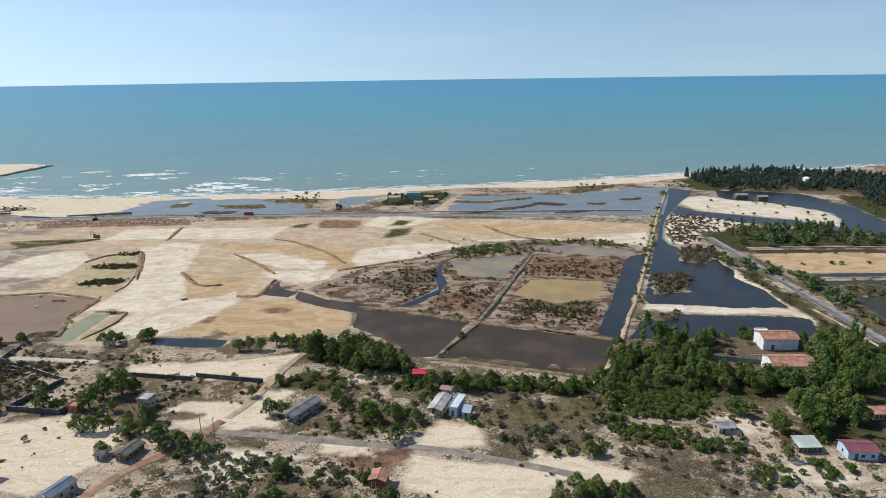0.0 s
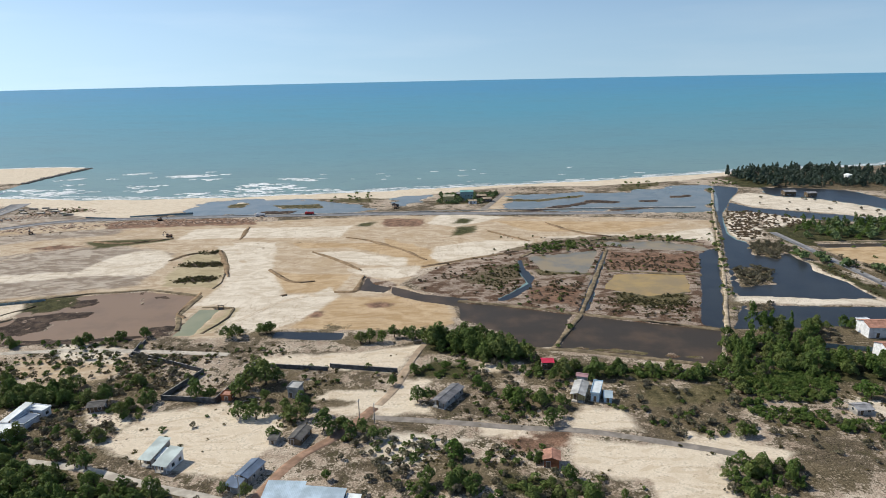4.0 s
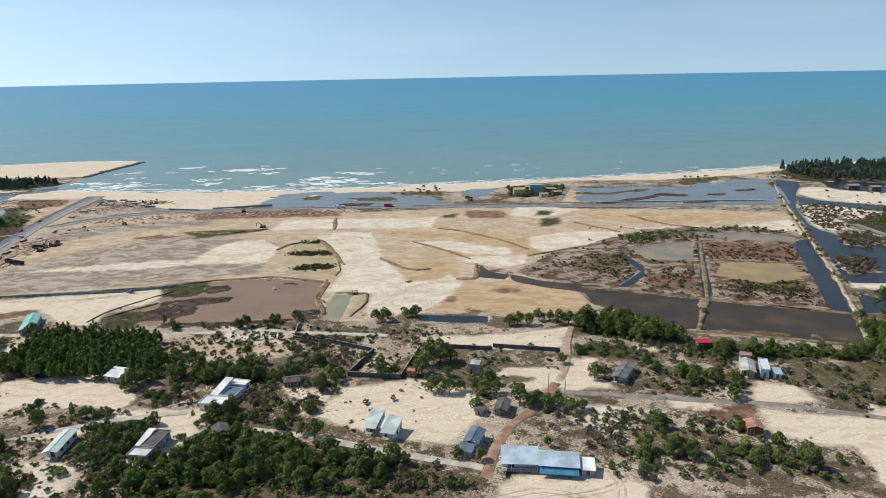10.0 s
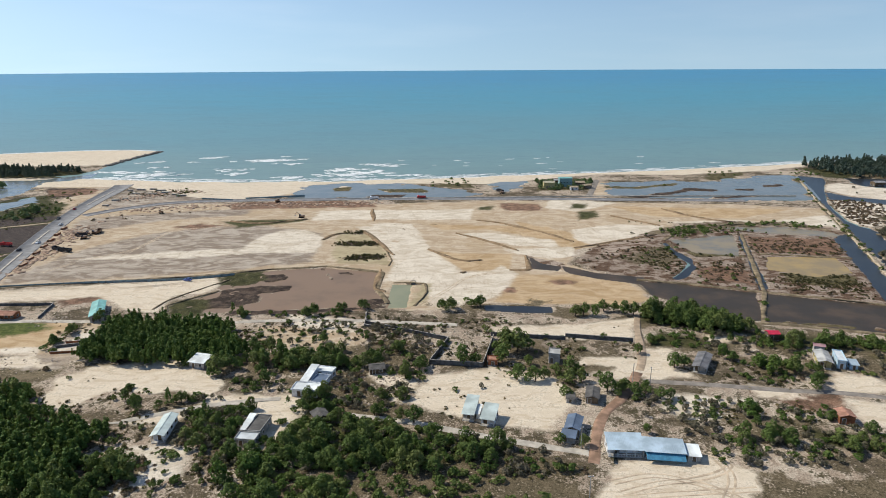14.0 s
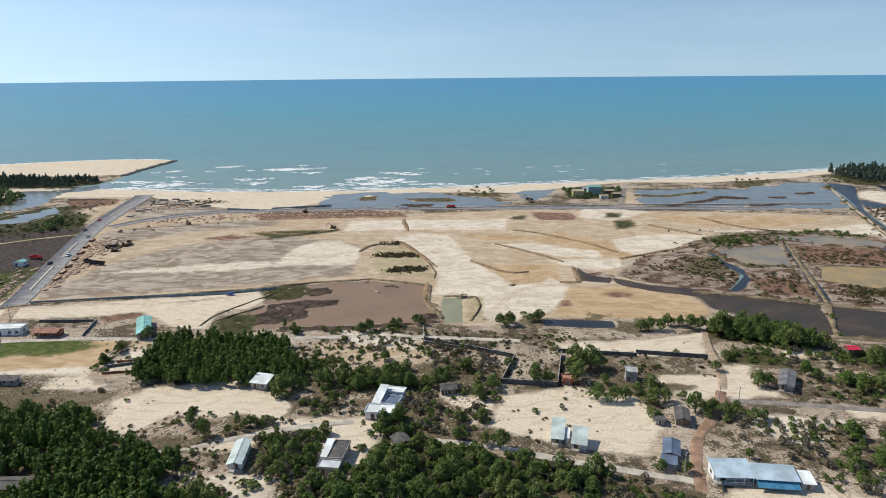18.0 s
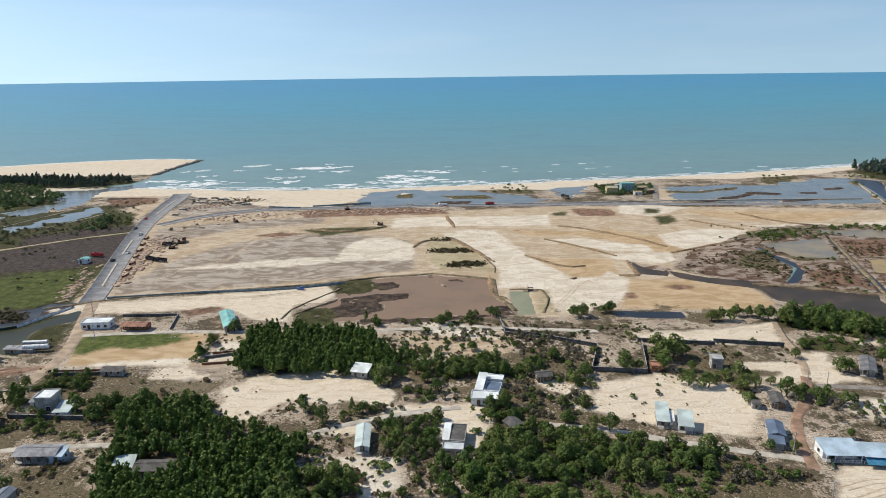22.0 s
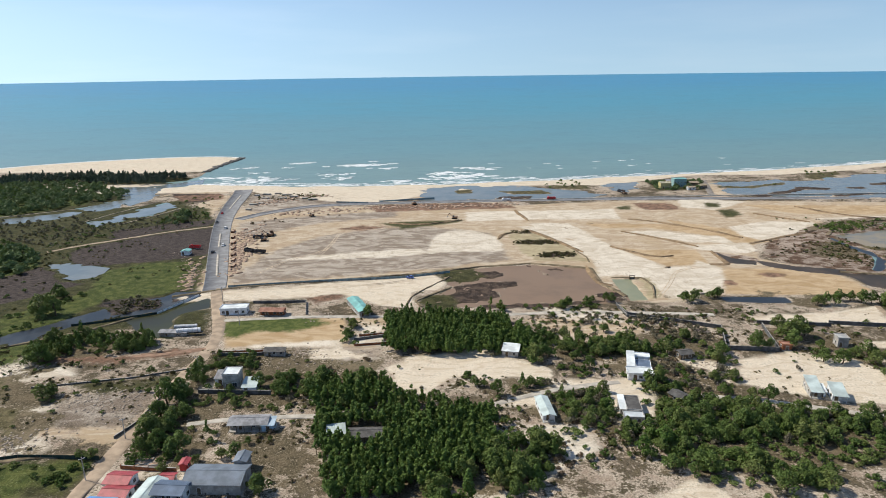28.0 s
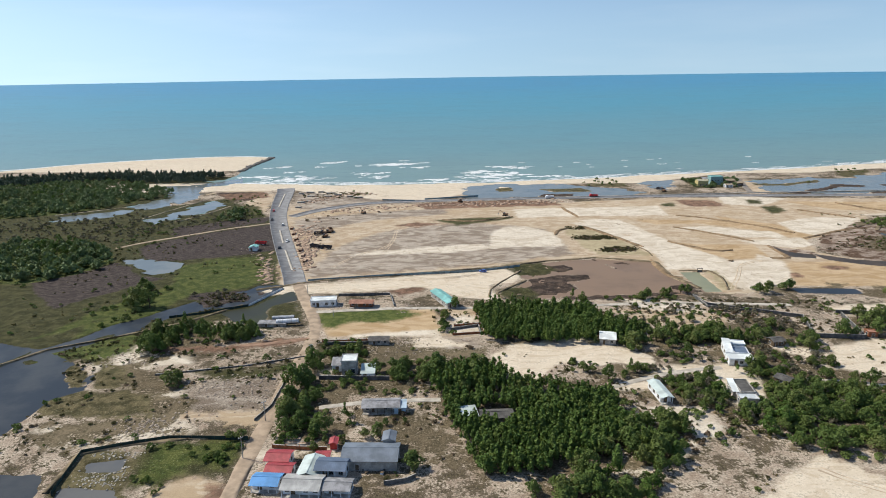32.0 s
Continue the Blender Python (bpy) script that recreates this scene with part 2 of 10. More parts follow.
def ground_shade():
    s = Shade("coastal_ground", 0.97, 0.1)
    sand, tan, red, grass = s.attr("cover_a")
    mud, white, grey, olive = s.attr("cover_b")
    ochre, purple, scrub, fresh = s.attr("cover_c")
    flat, paleolive = s.attr("cover_d")[:2]
    n_big, n_mid = s.noise(0.035, 6, 0.62), s.noise(0.20, 7, 0.68)
    n_fine, n_grain = s.noise(1.1, 6, 0.68), s.noise(5.0, 3, 0.6)
    streak = s.noise(0.055, 5, 0.6, stretch=(1.0, 2.0, 1.0), turn=0.25, warp=1.6)
    track = s.noise(0.06, 3, 0.5, stretch=(1.0, 2.8, 1.0), turn=-0.5, warp=2.2)
    n_edge = s.noise(0.07, 4, 0.6)
    wob = s.math("SUBTRACT", s.math("ADD", s.math("MULTIPLY", n_mid, 0.5), s.math("ADD", s.math("MULTIPLY", n_fine, 0.28), s.math("MULTIPLY", n_edge, 0.9))), 0.84)

    def mask(v, soft=0.07, k=1.0):
        return s.step(s.math("ADD", v, s.math("MULTIPLY", wob, k)), 0.5 - soft, 0.5 + soft)

    # pale sand under a broken cover of dry litter and weeds
    soil = s.mix(s.step(n_mid, 0.36, 0.60), (0.40, 0.315, 0.24), (0.70, 0.605, 0.49))
    litter = s.mix(s.step(n_fine, 0.35, 0.65), (0.058, 0.049, 0.031), (0.225, 0.180, 0.126))
    cover_k = s.math("ADD", s.math("ADD", s.math("MULTIPLY", n_fine, 0.7), n_mid), n_big)
    base = s.mix(s.step(cover_k, 1.30, 1.40), soil, litter)
    weeds = s.step(s.math("ADD", n_fine, s.math("MULTIPLY", n_mid, 0.9)), 1.02, 1.12)
    base = s.mix(s.math("MULTIPLY", weeds, 0.85), base, s.mix(n_grain, (0.045, 0.05, 0.02), (0.11, 0.10, 0.045)))
    tan_c = s.mix(s.step(streak, 0.38, 0.64), (0.44, 0.335, 0.225), (0.58, 0.475, 0.35))
    tan_c = s.mix(s.step(n_big, 0.50, 0.64), tan_c, (0.47, 0.36, 0.235))
    tan_c = s.mix(s.math("MULTIPLY", s.step(n_mid, 0.56, 0.70), 0.6), tan_c, (0.27, 0.18, 0.115))
    tan_c = s.mix(s.math("MULTIPLY", s.step(track, 0.56, 0.62), 0.55), tan_c, (0.62, 0.53, 0.41))
    base = s.mix(mask(tan), base, tan_c)
    base = s.mix(mask(grey, 0.2), base, s.mix(s.step(streak, 0.4, 0.62), (0.26, 0.21, 0.165), (0.47, 0.41, 0.34)))
    base = s.mix(mask(ochre, 0.16), base, s.mix(s.step(streak, 0.36, 0.62), (0.43, 0.30, 0.165), (0.56, 0.42, 0.265)))
    flecks = s.step(s.math("ADD", n_fine, s.math("MULTIPLY", n_mid, 0.8)), 0.93, 1.03)
    bare = s.math("SUBTRACT", 1.0, s.math("MULTIPLY", flecks, 0.3))
    base = s.mix(s.math("MULTIPLY", mask(white, 0.20, 1.3), bare), base, s.mix(s.step(streak, 0.38, 0.6), (0.60, 0.52, 0.41), (0.755, 0.68, 0.565)))
    combed = s.noise(0.30, 5, 0.65, stretch=(0.5, 2.4, 1.0), turn=0.35, warp=0.8)
    cross = s.noise(0.22, 5, 0.65, stretch=(2.2, 0.6, 1.0), turn=0.9, warp=1.4)
    turned = s.step(s.noise(0.018, 3, 0.5), 0.46, 0.54)
    combed = s.math("ADD", s.math("MULTIPLY", combed, turned), s.math("MULTIPLY", cross, s.math("SUBTRACT", 1.0, turned)))
    base = s.mix(s.math("MULTIPLY", s.math("MULTIPLY", mask(tan), s.step(combed, 0.50, 0.66)), 0.36), base, (0.30, 0.215, 0.14))
    base = s.mix(s.math("MULTIPLY", s.math("MULTIPLY", mask(tan), s.step(combed, 0.44, 0.30)), 0.2), base, (0.70, 0.61, 0.48))
    crust = s.mix(s.step(n_fine, 0.35, 0.65), (0.29, 0.22, 0.17), (0.49, 0.415, 0.345))
    stubble = s.math("ADD", s.math("MULTIPLY", s.noise(0.11, 6, 0.7, stretch=(0.8, 1.5, 1.0), warp=0.6), 1.0), s.math("MULTIPLY", n_fine, 0.25))
    crust = s.mix(s.step(stubble, 0.60, 0.66), crust, s.mix(s.step(n_fine, 0.36, 0.64), (0.07, 0.045, 0.03), (0.20, 0.125, 0.085)))
    base = s.mix(mask(flat), base, crust)
    base = s.mix(mask(paleolive, 0.12), base, s.mix(s.step(streak, 0.4, 0.6), (0.36, 0.30, 0.185), (0.47, 0.40, 0.26)))
    thatch = s.mix(s.step(n_mid, 0.36, 0.62), (0.092, 0.078, 0.046), (0.215, 0.172, 0.112))
    thatch = s.mix(s.math("MULTIPLY", s.step(n_fine, 0.50, 0.66), 0.75), thatch, (0.065, 0.055, 0.03))
    thatch = s.mix(s.math("MULTIPLY", s.step(s.math("ADD", n_fine, n_mid), 0.92, 0.80), 0.8), thatch, (0.55, 0.45, 0.34))
    base = s.mix(mask(scrub, 0.12, 2.3), base, thatch)
    base = s.mix(mask(mud), base, s.mix(s.step(n_mid, 0.42, 0.6), (0.045, 0.035, 0.03), (0.13, 0.095, 0.075)))
    base = s.mix(mask(red, 0.14), base, s.mix(s.step(n_mid, 0.4, 0.62), (0.15, 0.097, 0.068), (0.32, 0.195, 0.135)))
    base = s.mix(mask(olive, 0.12), base, s.mix(s.step(n_mid, 0.4, 0.62), (0.075, 0.070, 0.033), (0.195, 0.165, 0.090)))
    base = s.mix(mask(grass, 0.2), base, s.mix(s.step(n_mid, 0.4, 0.6), (0.042, 0.048, 0.019), (0.095, 0.092, 0.040)))
    base = s.mix(mask(fresh, 0.16), base, s.mix(s.step(n_mid, 0.4, 0.62), (0.058, 0.082, 0.022), (0.130, 0.150, 0.045)))
    base = s.mix(mask(purple), base, s.mix(s.step(s.noise(0.25, 5, 0.65, stretch=(1, 4, 1)), 0.42, 0.6), (0.045, 0.037, 0.036), (0.120, 0.098, 0.090)))
    sand_c = s.mix(s.step(n_mid, 0.35, 0.65), (0.655, 0.56, 0.43), (0.78, 0.685, 0.55))
    sand_c = s.mix(s.math("MULTIPLY", s.step(track, 0.52, 0.60), 0.4), sand_c, (0.50, 0.39, 0.27))
    base = s.mix(s.math("MULTIPLY", mask(sand, 0.12), bare), base, sand_c)
    # fine grain: strong where litter and crust lie, weak on graded earth and sand
    n_pix = s.noise(1.9, 4, 0.7)
    smooth = s.math("MAXIMUM", s.math("MAXIMUM", mask(tan), mask(sand, 0.12)), s.math("MAXIMUM", mask(white, 0.2), mask(ochre, 0.16)))
    grain = s.mix(s.step(n_pix, 0.36, 0.64), (0.52, 0.50, 0.48), (1.0, 1.0, 1.0))
    base = s.mix(s.math("SUBTRACT", 0.95, s.math("MULTIPLY", smooth, 0.78)), base, grain, "MULTIPLY")
    glint = s.math("MULTIPLY", s.step(n_pix, 0.60, 0.72), s.math("SUBTRACT", 0.6, s.math("MULTIPLY", smooth, 0.35)))
    base = s.mix(glint, base, s.mix(0.5, base, (0.78, 0.70, 0.58)))
    base = s.mix(s.math("MULTIPLY", s.step(n_grain, 0.5, 0.7), 0.3), base, s.mix(0.6, base, (0.16, 0.12, 0.08)))
    base = s.mix(1.0, base, (0.90, 0.90, 0.90), "MULTIPLY")  # the dry ground's mean tone
    s.bump(s.math("ADD", n_fine, s.math("MULTIPLY", n_grain, 0.3)), 0.45, 0.35)
    return s.colour(base)


def sea_shade():
    s = Shade("sea_water", 0.42, 0.36)
    s.b.inputs["IOR"].default_value = 1.33
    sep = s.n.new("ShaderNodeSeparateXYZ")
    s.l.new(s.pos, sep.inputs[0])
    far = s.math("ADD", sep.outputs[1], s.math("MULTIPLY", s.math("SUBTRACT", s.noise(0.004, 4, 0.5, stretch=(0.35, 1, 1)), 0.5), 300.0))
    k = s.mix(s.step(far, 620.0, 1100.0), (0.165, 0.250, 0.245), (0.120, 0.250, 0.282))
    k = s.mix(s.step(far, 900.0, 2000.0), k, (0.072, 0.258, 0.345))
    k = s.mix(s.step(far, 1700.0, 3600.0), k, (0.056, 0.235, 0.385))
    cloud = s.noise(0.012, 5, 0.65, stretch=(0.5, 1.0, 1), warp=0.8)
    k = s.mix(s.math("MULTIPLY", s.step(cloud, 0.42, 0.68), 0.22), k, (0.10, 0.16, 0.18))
    # wavelets: their dark and bright faces are painted into the water colour
    ripple = s.noise(0.13, 5, 0.7, stretch=(0.30, 1.0, 1), turn=0.06, warp=0.6)
    k = s.mix(s.math("MULTIPLY", s.step(ripple, 0.52, 0.70), 0.38), k, (0.05, 0.12, 0.16))
    k = s.mix(s.math("MULTIPLY", s.step(ripple, 0.44, 0.30), 0.16), k, (0.26, 0.38, 0.42))
    s.bump(s.noise(0.2, 5, 0.6, stretch=(0.4, 1.3, 1)), 0.35, 0.8)
    return s.colour(k)


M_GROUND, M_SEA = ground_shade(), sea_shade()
M_FOAM = plain("sea_foam", (0.74, 0.77, 0.78), 0.9, 0.2, 0.25, 0.6)

# ---- mesh helpers ----


def mesh_arrays(name, verts, tris):
    """A mesh from numpy arrays of vertices and triangles."""
    me = bpy.data.meshes.new(name)
    verts, tris = np.asarray(verts, np.float32), np.asarray(tris, np.int32)
    me.vertices.add(len(verts))
    me.vertices.foreach_set("co", verts.ravel())
    me.loops.add(tris.size)
    me.loops.foreach_set("vertex_index", tris.ravel())
    me.polygons.add(len(tris))
    me.polygons.foreach_set("loop_start", np.arange(0, tris.size, tris.shape[1], dtype=np.int32))
    me.update(calc_edges=True)
    return me


def part(name, bm, material, parent=None, label=""):
    me = bpy.data.meshes.new(name)
    bm.to_mesh(me)
    bm.free()
    me.materials.append(material)
    ob = new(name, me)
    ob.parent = parent
    return tagged(ob, label) if label else ob


def thing(name, m, label, category, group=""):
    ob = new(name)
    ob.empty_display_size = 0.3
    ob.matrix_world = m
    return tagged(ob, label, category, group)


def boxes(*specs):
    """A bmesh of boxes, each (x0, y0, z0, x1, y1, z1)."""
    bm = bmesh.new()
    for x0, y0, z0, x1, y1, z1 in specs:
        v = [bm.verts.new(p) for p in ((x0, y0, z0), (x1, y0, z0), (x1, y1, z0), (x0, y1, z0), (x0, y0, z1), (x1, y0, z1), (x1, y1, z1), (x0, y1, z1))]
        for f in ((3, 2, 1, 0), (4, 5, 6, 7), (0, 1, 5, 4), (1, 2, 6, 5), (2, 3, 7, 6), (3, 0, 4, 7)):
            bm.faces.new([v[i] for i in f])
    return bm


POND_LABELS = {"brown": "muddy brown shallow pond water", "green": "murky green pond water", "dark": "dark brown pond water", "ochre": "ochre shallow pond water",
               "blue": "dark blue canal water", "marsh": "shallow grey-blue marsh water", "olive": "weedy olive-green pond water", "grey": "still grey fish pond water", "tan": "tan shallow pond water", "lagoon": "grey-blue lagoon water behind the beach"}
# ---- plan: ponds, land cover ----
PONDS, COVERS, SHOALS = [], [], []


def pond(name, look_of, *outline):
    PONDS.append((name, look_of, np.array(outline, float)))


def cover(kind, *outline):
    COVERS.append((kind, np.array(outline, float)))


def shoal(kind, *outline):
    """Mud or weed that stands just above a pond's water."""
    SHOALS.append(np.array(outline, float))
    cover(kind, *outline)


pond("brown_pond", "brown", (-126.4, 335.3), (-113, 339.8), (-91.7, 344.2), (-72, 347.6), (-56, 342.7), (-40, 336.9), (-41.4, 321.4), (-40.6, 306.3), (-33.3, 293.7), (-33.9, 283.8), (-49.7, 280.6), (-76.1, 279.4), (-102.9, 279.5), (-133.8, 281.3), (-137.1, 291.1), (-125.3, 300.2), (-120.4, 309.2), (-122.7, 322.7))
pond("green_pond", "green", (-31.6, 317.4), (-22.1, 317.1), (-23.5, 284.3), (-32.6, 284.6))
pond("canal_pond", "blue", (14.4, 287.4), (45.8, 283.3), (45.2, 275.3), (15.1, 279.2))
pond("dark_pond", "dark", (99.1, 319.4), (118.3, 314.5), (151.3, 300.4), (137.3, 264), (125.6, 264.6), (121.8, 275.8), (99.8, 297.5))
pond("dark_pond", "dark", (154.6, 299), (213.6, 278.4), (197.9, 244.8), (139.9, 263.6))
pond("shallow_pond", "tan", (144, 400.8), (191.3, 413.7), (173.6, 364.6), (149.6, 372.3))
pond("ochre_pond", "ochre", (188.4, 361.7), (228.1, 361.7), (219.9, 331.5), (195.8, 325.7), (176.4, 338))
pond("side_channel", "blue", (252.6, 402.1), (268.6, 414.5), (242.9, 348.9), (215.7, 280.8), (207.8, 285), (233, 349.4))
pond("top_channel", "tan", (192.8, 433.4), (236.5, 433.7), (261.4, 417.7), (262.6, 405.5), (217.2, 416.2))
pond("dike_channel", "blue", (193.3, 410.9), (197.4, 412), (160.8, 305.1), (156, 305.3))
pond("north_pond", "dark", (47, 367.9), (52.2, 352.6), (61.9, 346.2), (58.8, 339.3), (45.5, 342.6))
pond("creek", "dark", (63.7, 347.1), (81.9, 333.9), (103.3, 326), (99.5, 315.6), (81.5, 323), (63.7, 334.4))
pond("left_lagoon", "lagoon", (-144, 561.4), (-140.3, 602.9), (-124.5, 620.2), (-80.2, 623.4), (-34.9, 617), (3.9, 593.1), (34.3, 563.2), (8.5, 549.2), (-41, 544.8), (-90.6, 545.4), (-135.2, 545.7))
pond("purple_pond", "lagoon", (42.8, 622.3), (80.5, 626.9), (69.6, 591.6), (56.2, 570.4), (45.1, 584.3))
pond("beach_lagoon", "lagoon", (141.9, 548.4), (153.9, 610.1), (188.8, 620.4), (226.1, 630.9), (255.4, 618.8), (319.6, 648.3), (362.6, 652.3), (335.2, 576.4), (315.3, 527.5), (247.8, 526.9), (179.6, 538.5))
pond("marsh_pond", "lagoon", (-369.3, 366.7), (-355.9, 370.7), (-326.6, 358.4), (-323.8, 342), (-335.2, 337.4), (-350.5, 346.3))
pond("marsh_stream", "marsh", (-254.2, 312.4), (-267.6, 311.5), (-272.2, 302.7), (-282, 297.3), (-294.2, 288.1), (-302.5, 278.4), (-309, 269.3), (-320, 260.2), (-327, 245.9), (-335.6, 236.4), (-342.3, 232.3), (-337, 224.5), (-331.2, 229.5), (-324.4, 233.5), (-315.5, 242.8), (-306.5, 249), (-300.8, 263.1), (-293.5, 270.5), (-280, 277), (-263.7, 281.3), (-260.6, 289.2), (-251.9, 304))
pond("marsh_lake", "marsh", (-352, 205.7), (-345.8, 216), (-340.5, 231.8), (-322.2, 221.9), (-311.4, 214), (-303.5, 206.2), (-301.6, 194.7), (-310.6, 188.9), (-313.5, 165.1), (-317.9, 155.8))
pond("marsh_lake", "marsh", (-374.5, 238.5), (-361.5, 240.7), (-342.6, 232.5), (-346.2, 223.8), (-355.4, 210.7))
pond("road_pond", "olive", (-275.2, 271.5), (-261.5, 278.9), (-256.2, 288.9), (-246.3, 301.9), (-234.4, 261.8), (-243.8, 247.8), (-252.3, 250.8), (-265.8, 260.3))
shoal("scrub", (293.4, 427.2), (315.2, 424.8), (310.6, 402.4), (292.4, 385.2), (283.5, 397.4))
shoal("scrub", (256.1, 367), (270, 370.6), (278.1, 360), (268, 339.5), (247.5, 335))
shoal("scrub", (238.6, 311.1), (252.4, 312.2), (249.6, 300.6), (236.3, 299.7))
shoal("olive", (-322.9, 219.8), (-307.8, 211.3), (-301.6, 194.7), (-308.8, 196))
shoal("olive", (-342.1, 220.9), (-337, 223.8), (-332.3, 220.4), (-336.4, 217))
cover("scrub", (202.1, 280), (256.1, 287.7), (306.8, 289.3), (319.8, 254.5), (286, 206.1), (256, 200.3), (236, 214.1), (200.3, 234.4))
cover("scrub", (398.1, 695.9), (610.7, 670.6), (487.6, 494.5), (508.9, 598.6), (418.1, 626))
cover("olive", (92.8, 633.9), (147.7, 636.6), (136.7, 575.6), (84.6, 576.2))
cover("olive", (-15.6, 638.5), (18.7, 642.5), (27.5, 619.4), (-0.9, 606.4))
cover("olive", (273.3, 660.8), (314.7, 672.2), (309.4, 650.8), (269.3, 640.1))
cover("red", (-374.3, 592.7), (-333.3, 603.4), (-320.6, 572.3), (-359.9, 562.7))
cover("tan", (-278.5, 416.7), (-291.9, 466.1), (-292.2, 584.2), (-208.2, 528.6), (-104.8, 515.7), (42.1, 532.3), (235.2, 509), (295.4, 492.3), (269.4, 420.4), (209, 439.9), (168.3, 450.8), (131.4, 404.5), (81, 386.1), (67.4, 350.5), (94.8, 319), (97.1, 294.7), (83.4, 287.3), (47.6, 286.2), (15, 288.1), (-12.1, 277.9), (-32.6, 284.5), (-39.1, 306.2), (-38.4, 336.9), (-73.2, 348.7), (-125.2, 338.3), (-235.9, 318.7), (-262, 305.8), (-271.5, 343))
cover("grey", (-243.8, 342.9), (-231.6, 391.6), (-210.4, 424.4), (-173.5, 450.8), (-133, 449.5), (-89.7, 427.8), (-81.1, 358.5), (-126.8, 343.6), (-194.6, 330.5), (-243.3, 323))
cover("sand", (-264.7, 304.9), (-240.9, 310.6), (-176.4, 322.9), (-129.6, 332.3), (-123.7, 317.3), (-127, 305.3), (-141, 301.8), (-139.5, 280.5), (-159.1, 284.3), (-178.3, 302.7), (-200.3, 298), (-256.2, 293.7))
cover("grass", (-168.9, 462.4), (-145.3, 466.7), (-104.1, 468.8), (-107.1, 462), (-151.4, 443.7))
cover("olive", (-11.3, 618.5), (24, 613.9), (27.7, 593.4), (1.3, 591.7))
cover("olive", (8.5, 630), (27.9, 629.2), (23.3, 605), (-9, 600.6))
cover("sand", (-654.9, 613.4), (-310.6, 611.3), (-216.4, 550.6), (-164.1, 542.5), (-129, 587.5), (-46.1, 617.8), (42.7, 611.6), (92.8, 633.9), (159.8, 664.1), (247, 657.4), (339.1, 676.7), (405.1, 708.2), (431.5, 756.4), (101, 691.7), (-107.6, 655.4), (-266, 653), (-376.9, 668), (-706.1, 663.9))
cover("sand", (-968.6, 770.1), (-701.9, 777), (-593.5, 767.7), (-461.9, 746.2), (-397.2, 756.2), (-386.8, 873), (-402.6, 927.5), (-514, 891.6), (-669.5, 843.4), (-1047.2, 851.6))
cover("tan", (143.6, 608.8), (155.8, 617.4), (142.4, 549.2), (129.3, 549.8))
cover("scrub", (138.9, 418.2), (160.8, 435.5), (201.3, 448.2), (241.5, 452), (265.2, 428.9), (237.3, 436.6), (198.5, 433.1), (158.8, 415.7))
cover("sand", (16, 259.5), (43.7, 260.5), (75.9, 252), (72.7, 242.7), (45.3, 247.6), (15.5, 250.8))
cover("sand", (-18.6, 196.3), (-12.1, 215), (14.9, 220.8), (33.4, 212), (37.2, 204.2), (38, 193.5), (28.4, 177.9), (18.2, 178.1), (-4.6, 187.7))
cover("sand", (-146.9, 198.9), (-138.4, 215.7), (-118, 230.3), (-93.3, 218.8), (-86.8, 209.8), (-88.2, 201.3), (-110, 209.1), (-124.4, 206.8), (-132, 195.2))
cover("sand", (-76.4, 199.2), (-58.2, 201.7), (-54.8, 192), (-58.6, 182.6), (-66, 176.8), (-72.7, 177), (-65, 188.9))
cover("sand", (-110.6, 183.6), (-99, 189.6), (-85.2, 190.9), (-95, 183.3))
cover("sand", (70.9, 164.7), (80.2, 155.1), (79.4, 145.7), (57.7, 141), (36.4, 141.4), (50.1, 156.3))
cover("sand", (27.5, 257.7), (80.2, 266.8), (72.4, 243.7), (24.5, 250.2))
cover("sand", (-59.5, 142.3), (-47.3, 130.7), (-52.6, 116.6), (-90.5, 120.7))
cover("sand", (48.5, 215.8), (64.1, 219.7), (61.1, 211.5), (49, 210.9))
cover("sand", (60.8, 228.5), (83.4, 227.8), (79.6, 214.1), (58.8, 212.9))
cover("sand", (-34.7, 215.5), (-25.3, 219), (-14.5, 207.8), (-22.9, 198.1))
cover("white", (-100, 171.2), (-81, 170.1), (-81.7, 156), (-113.8, 131.5), (-126.1, 127.1), (-117.5, 145.4))
cover("white", (-77.9, 278.9), (-44, 268.6), (-43, 253.9), (-75, 263.2))
cover("white", (228.7, 214.2), (246.1, 215.6), (250.8, 206.8), (231.5, 204))
cover("red", (99.7, 201.4), (119.5, 197.6), (132, 198.9), (128, 191.2), (112.7, 187.2), (109, 194.7))
cover("red", (112.5, 194.7), (124.7, 194.3), (124.4, 186.9), (114.3, 187.2))
cover("scrub", (-196.9, 162.2), (-186.3, 170.4), (-172.9, 174.5), (-169.5, 160.7), (-165.5, 150.9), (-168.5, 142.3), (-178.4, 140), (-185.4, 148.9))
shoal("purple", (-295.7, 298.2), (-269.5, 299.9), (-266.3, 287.5), (-286.1, 278.4))
cover("olive", (-386.1, 397.5), (-373.8, 408.2), (-358.3, 374.8), (-372.4, 372))
cover("white", (-277.8, 165.9), (-255.8, 170.6), (-250, 164.4), (-258.7, 158.9), (-283.3, 155.5), (-298.1, 157.2), (-295, 164.1))
cover("scrub", (-48.6, 218.4), (-18.9, 222.3), (-13.6, 204.3), (-18.2, 185.3), (-37.1, 187.5), (-53.3, 201.2))
cover("scrub", (17.5, 244.9), (49.8, 240), (66.7, 224.8), (56.8, 211), (24.1, 216.4))
cover("scrub", (-227.3, 230.5), (-189, 234), (-153.5, 220.2), (-152.7, 204.4), (-186.9, 184), (-215.2, 185.6))
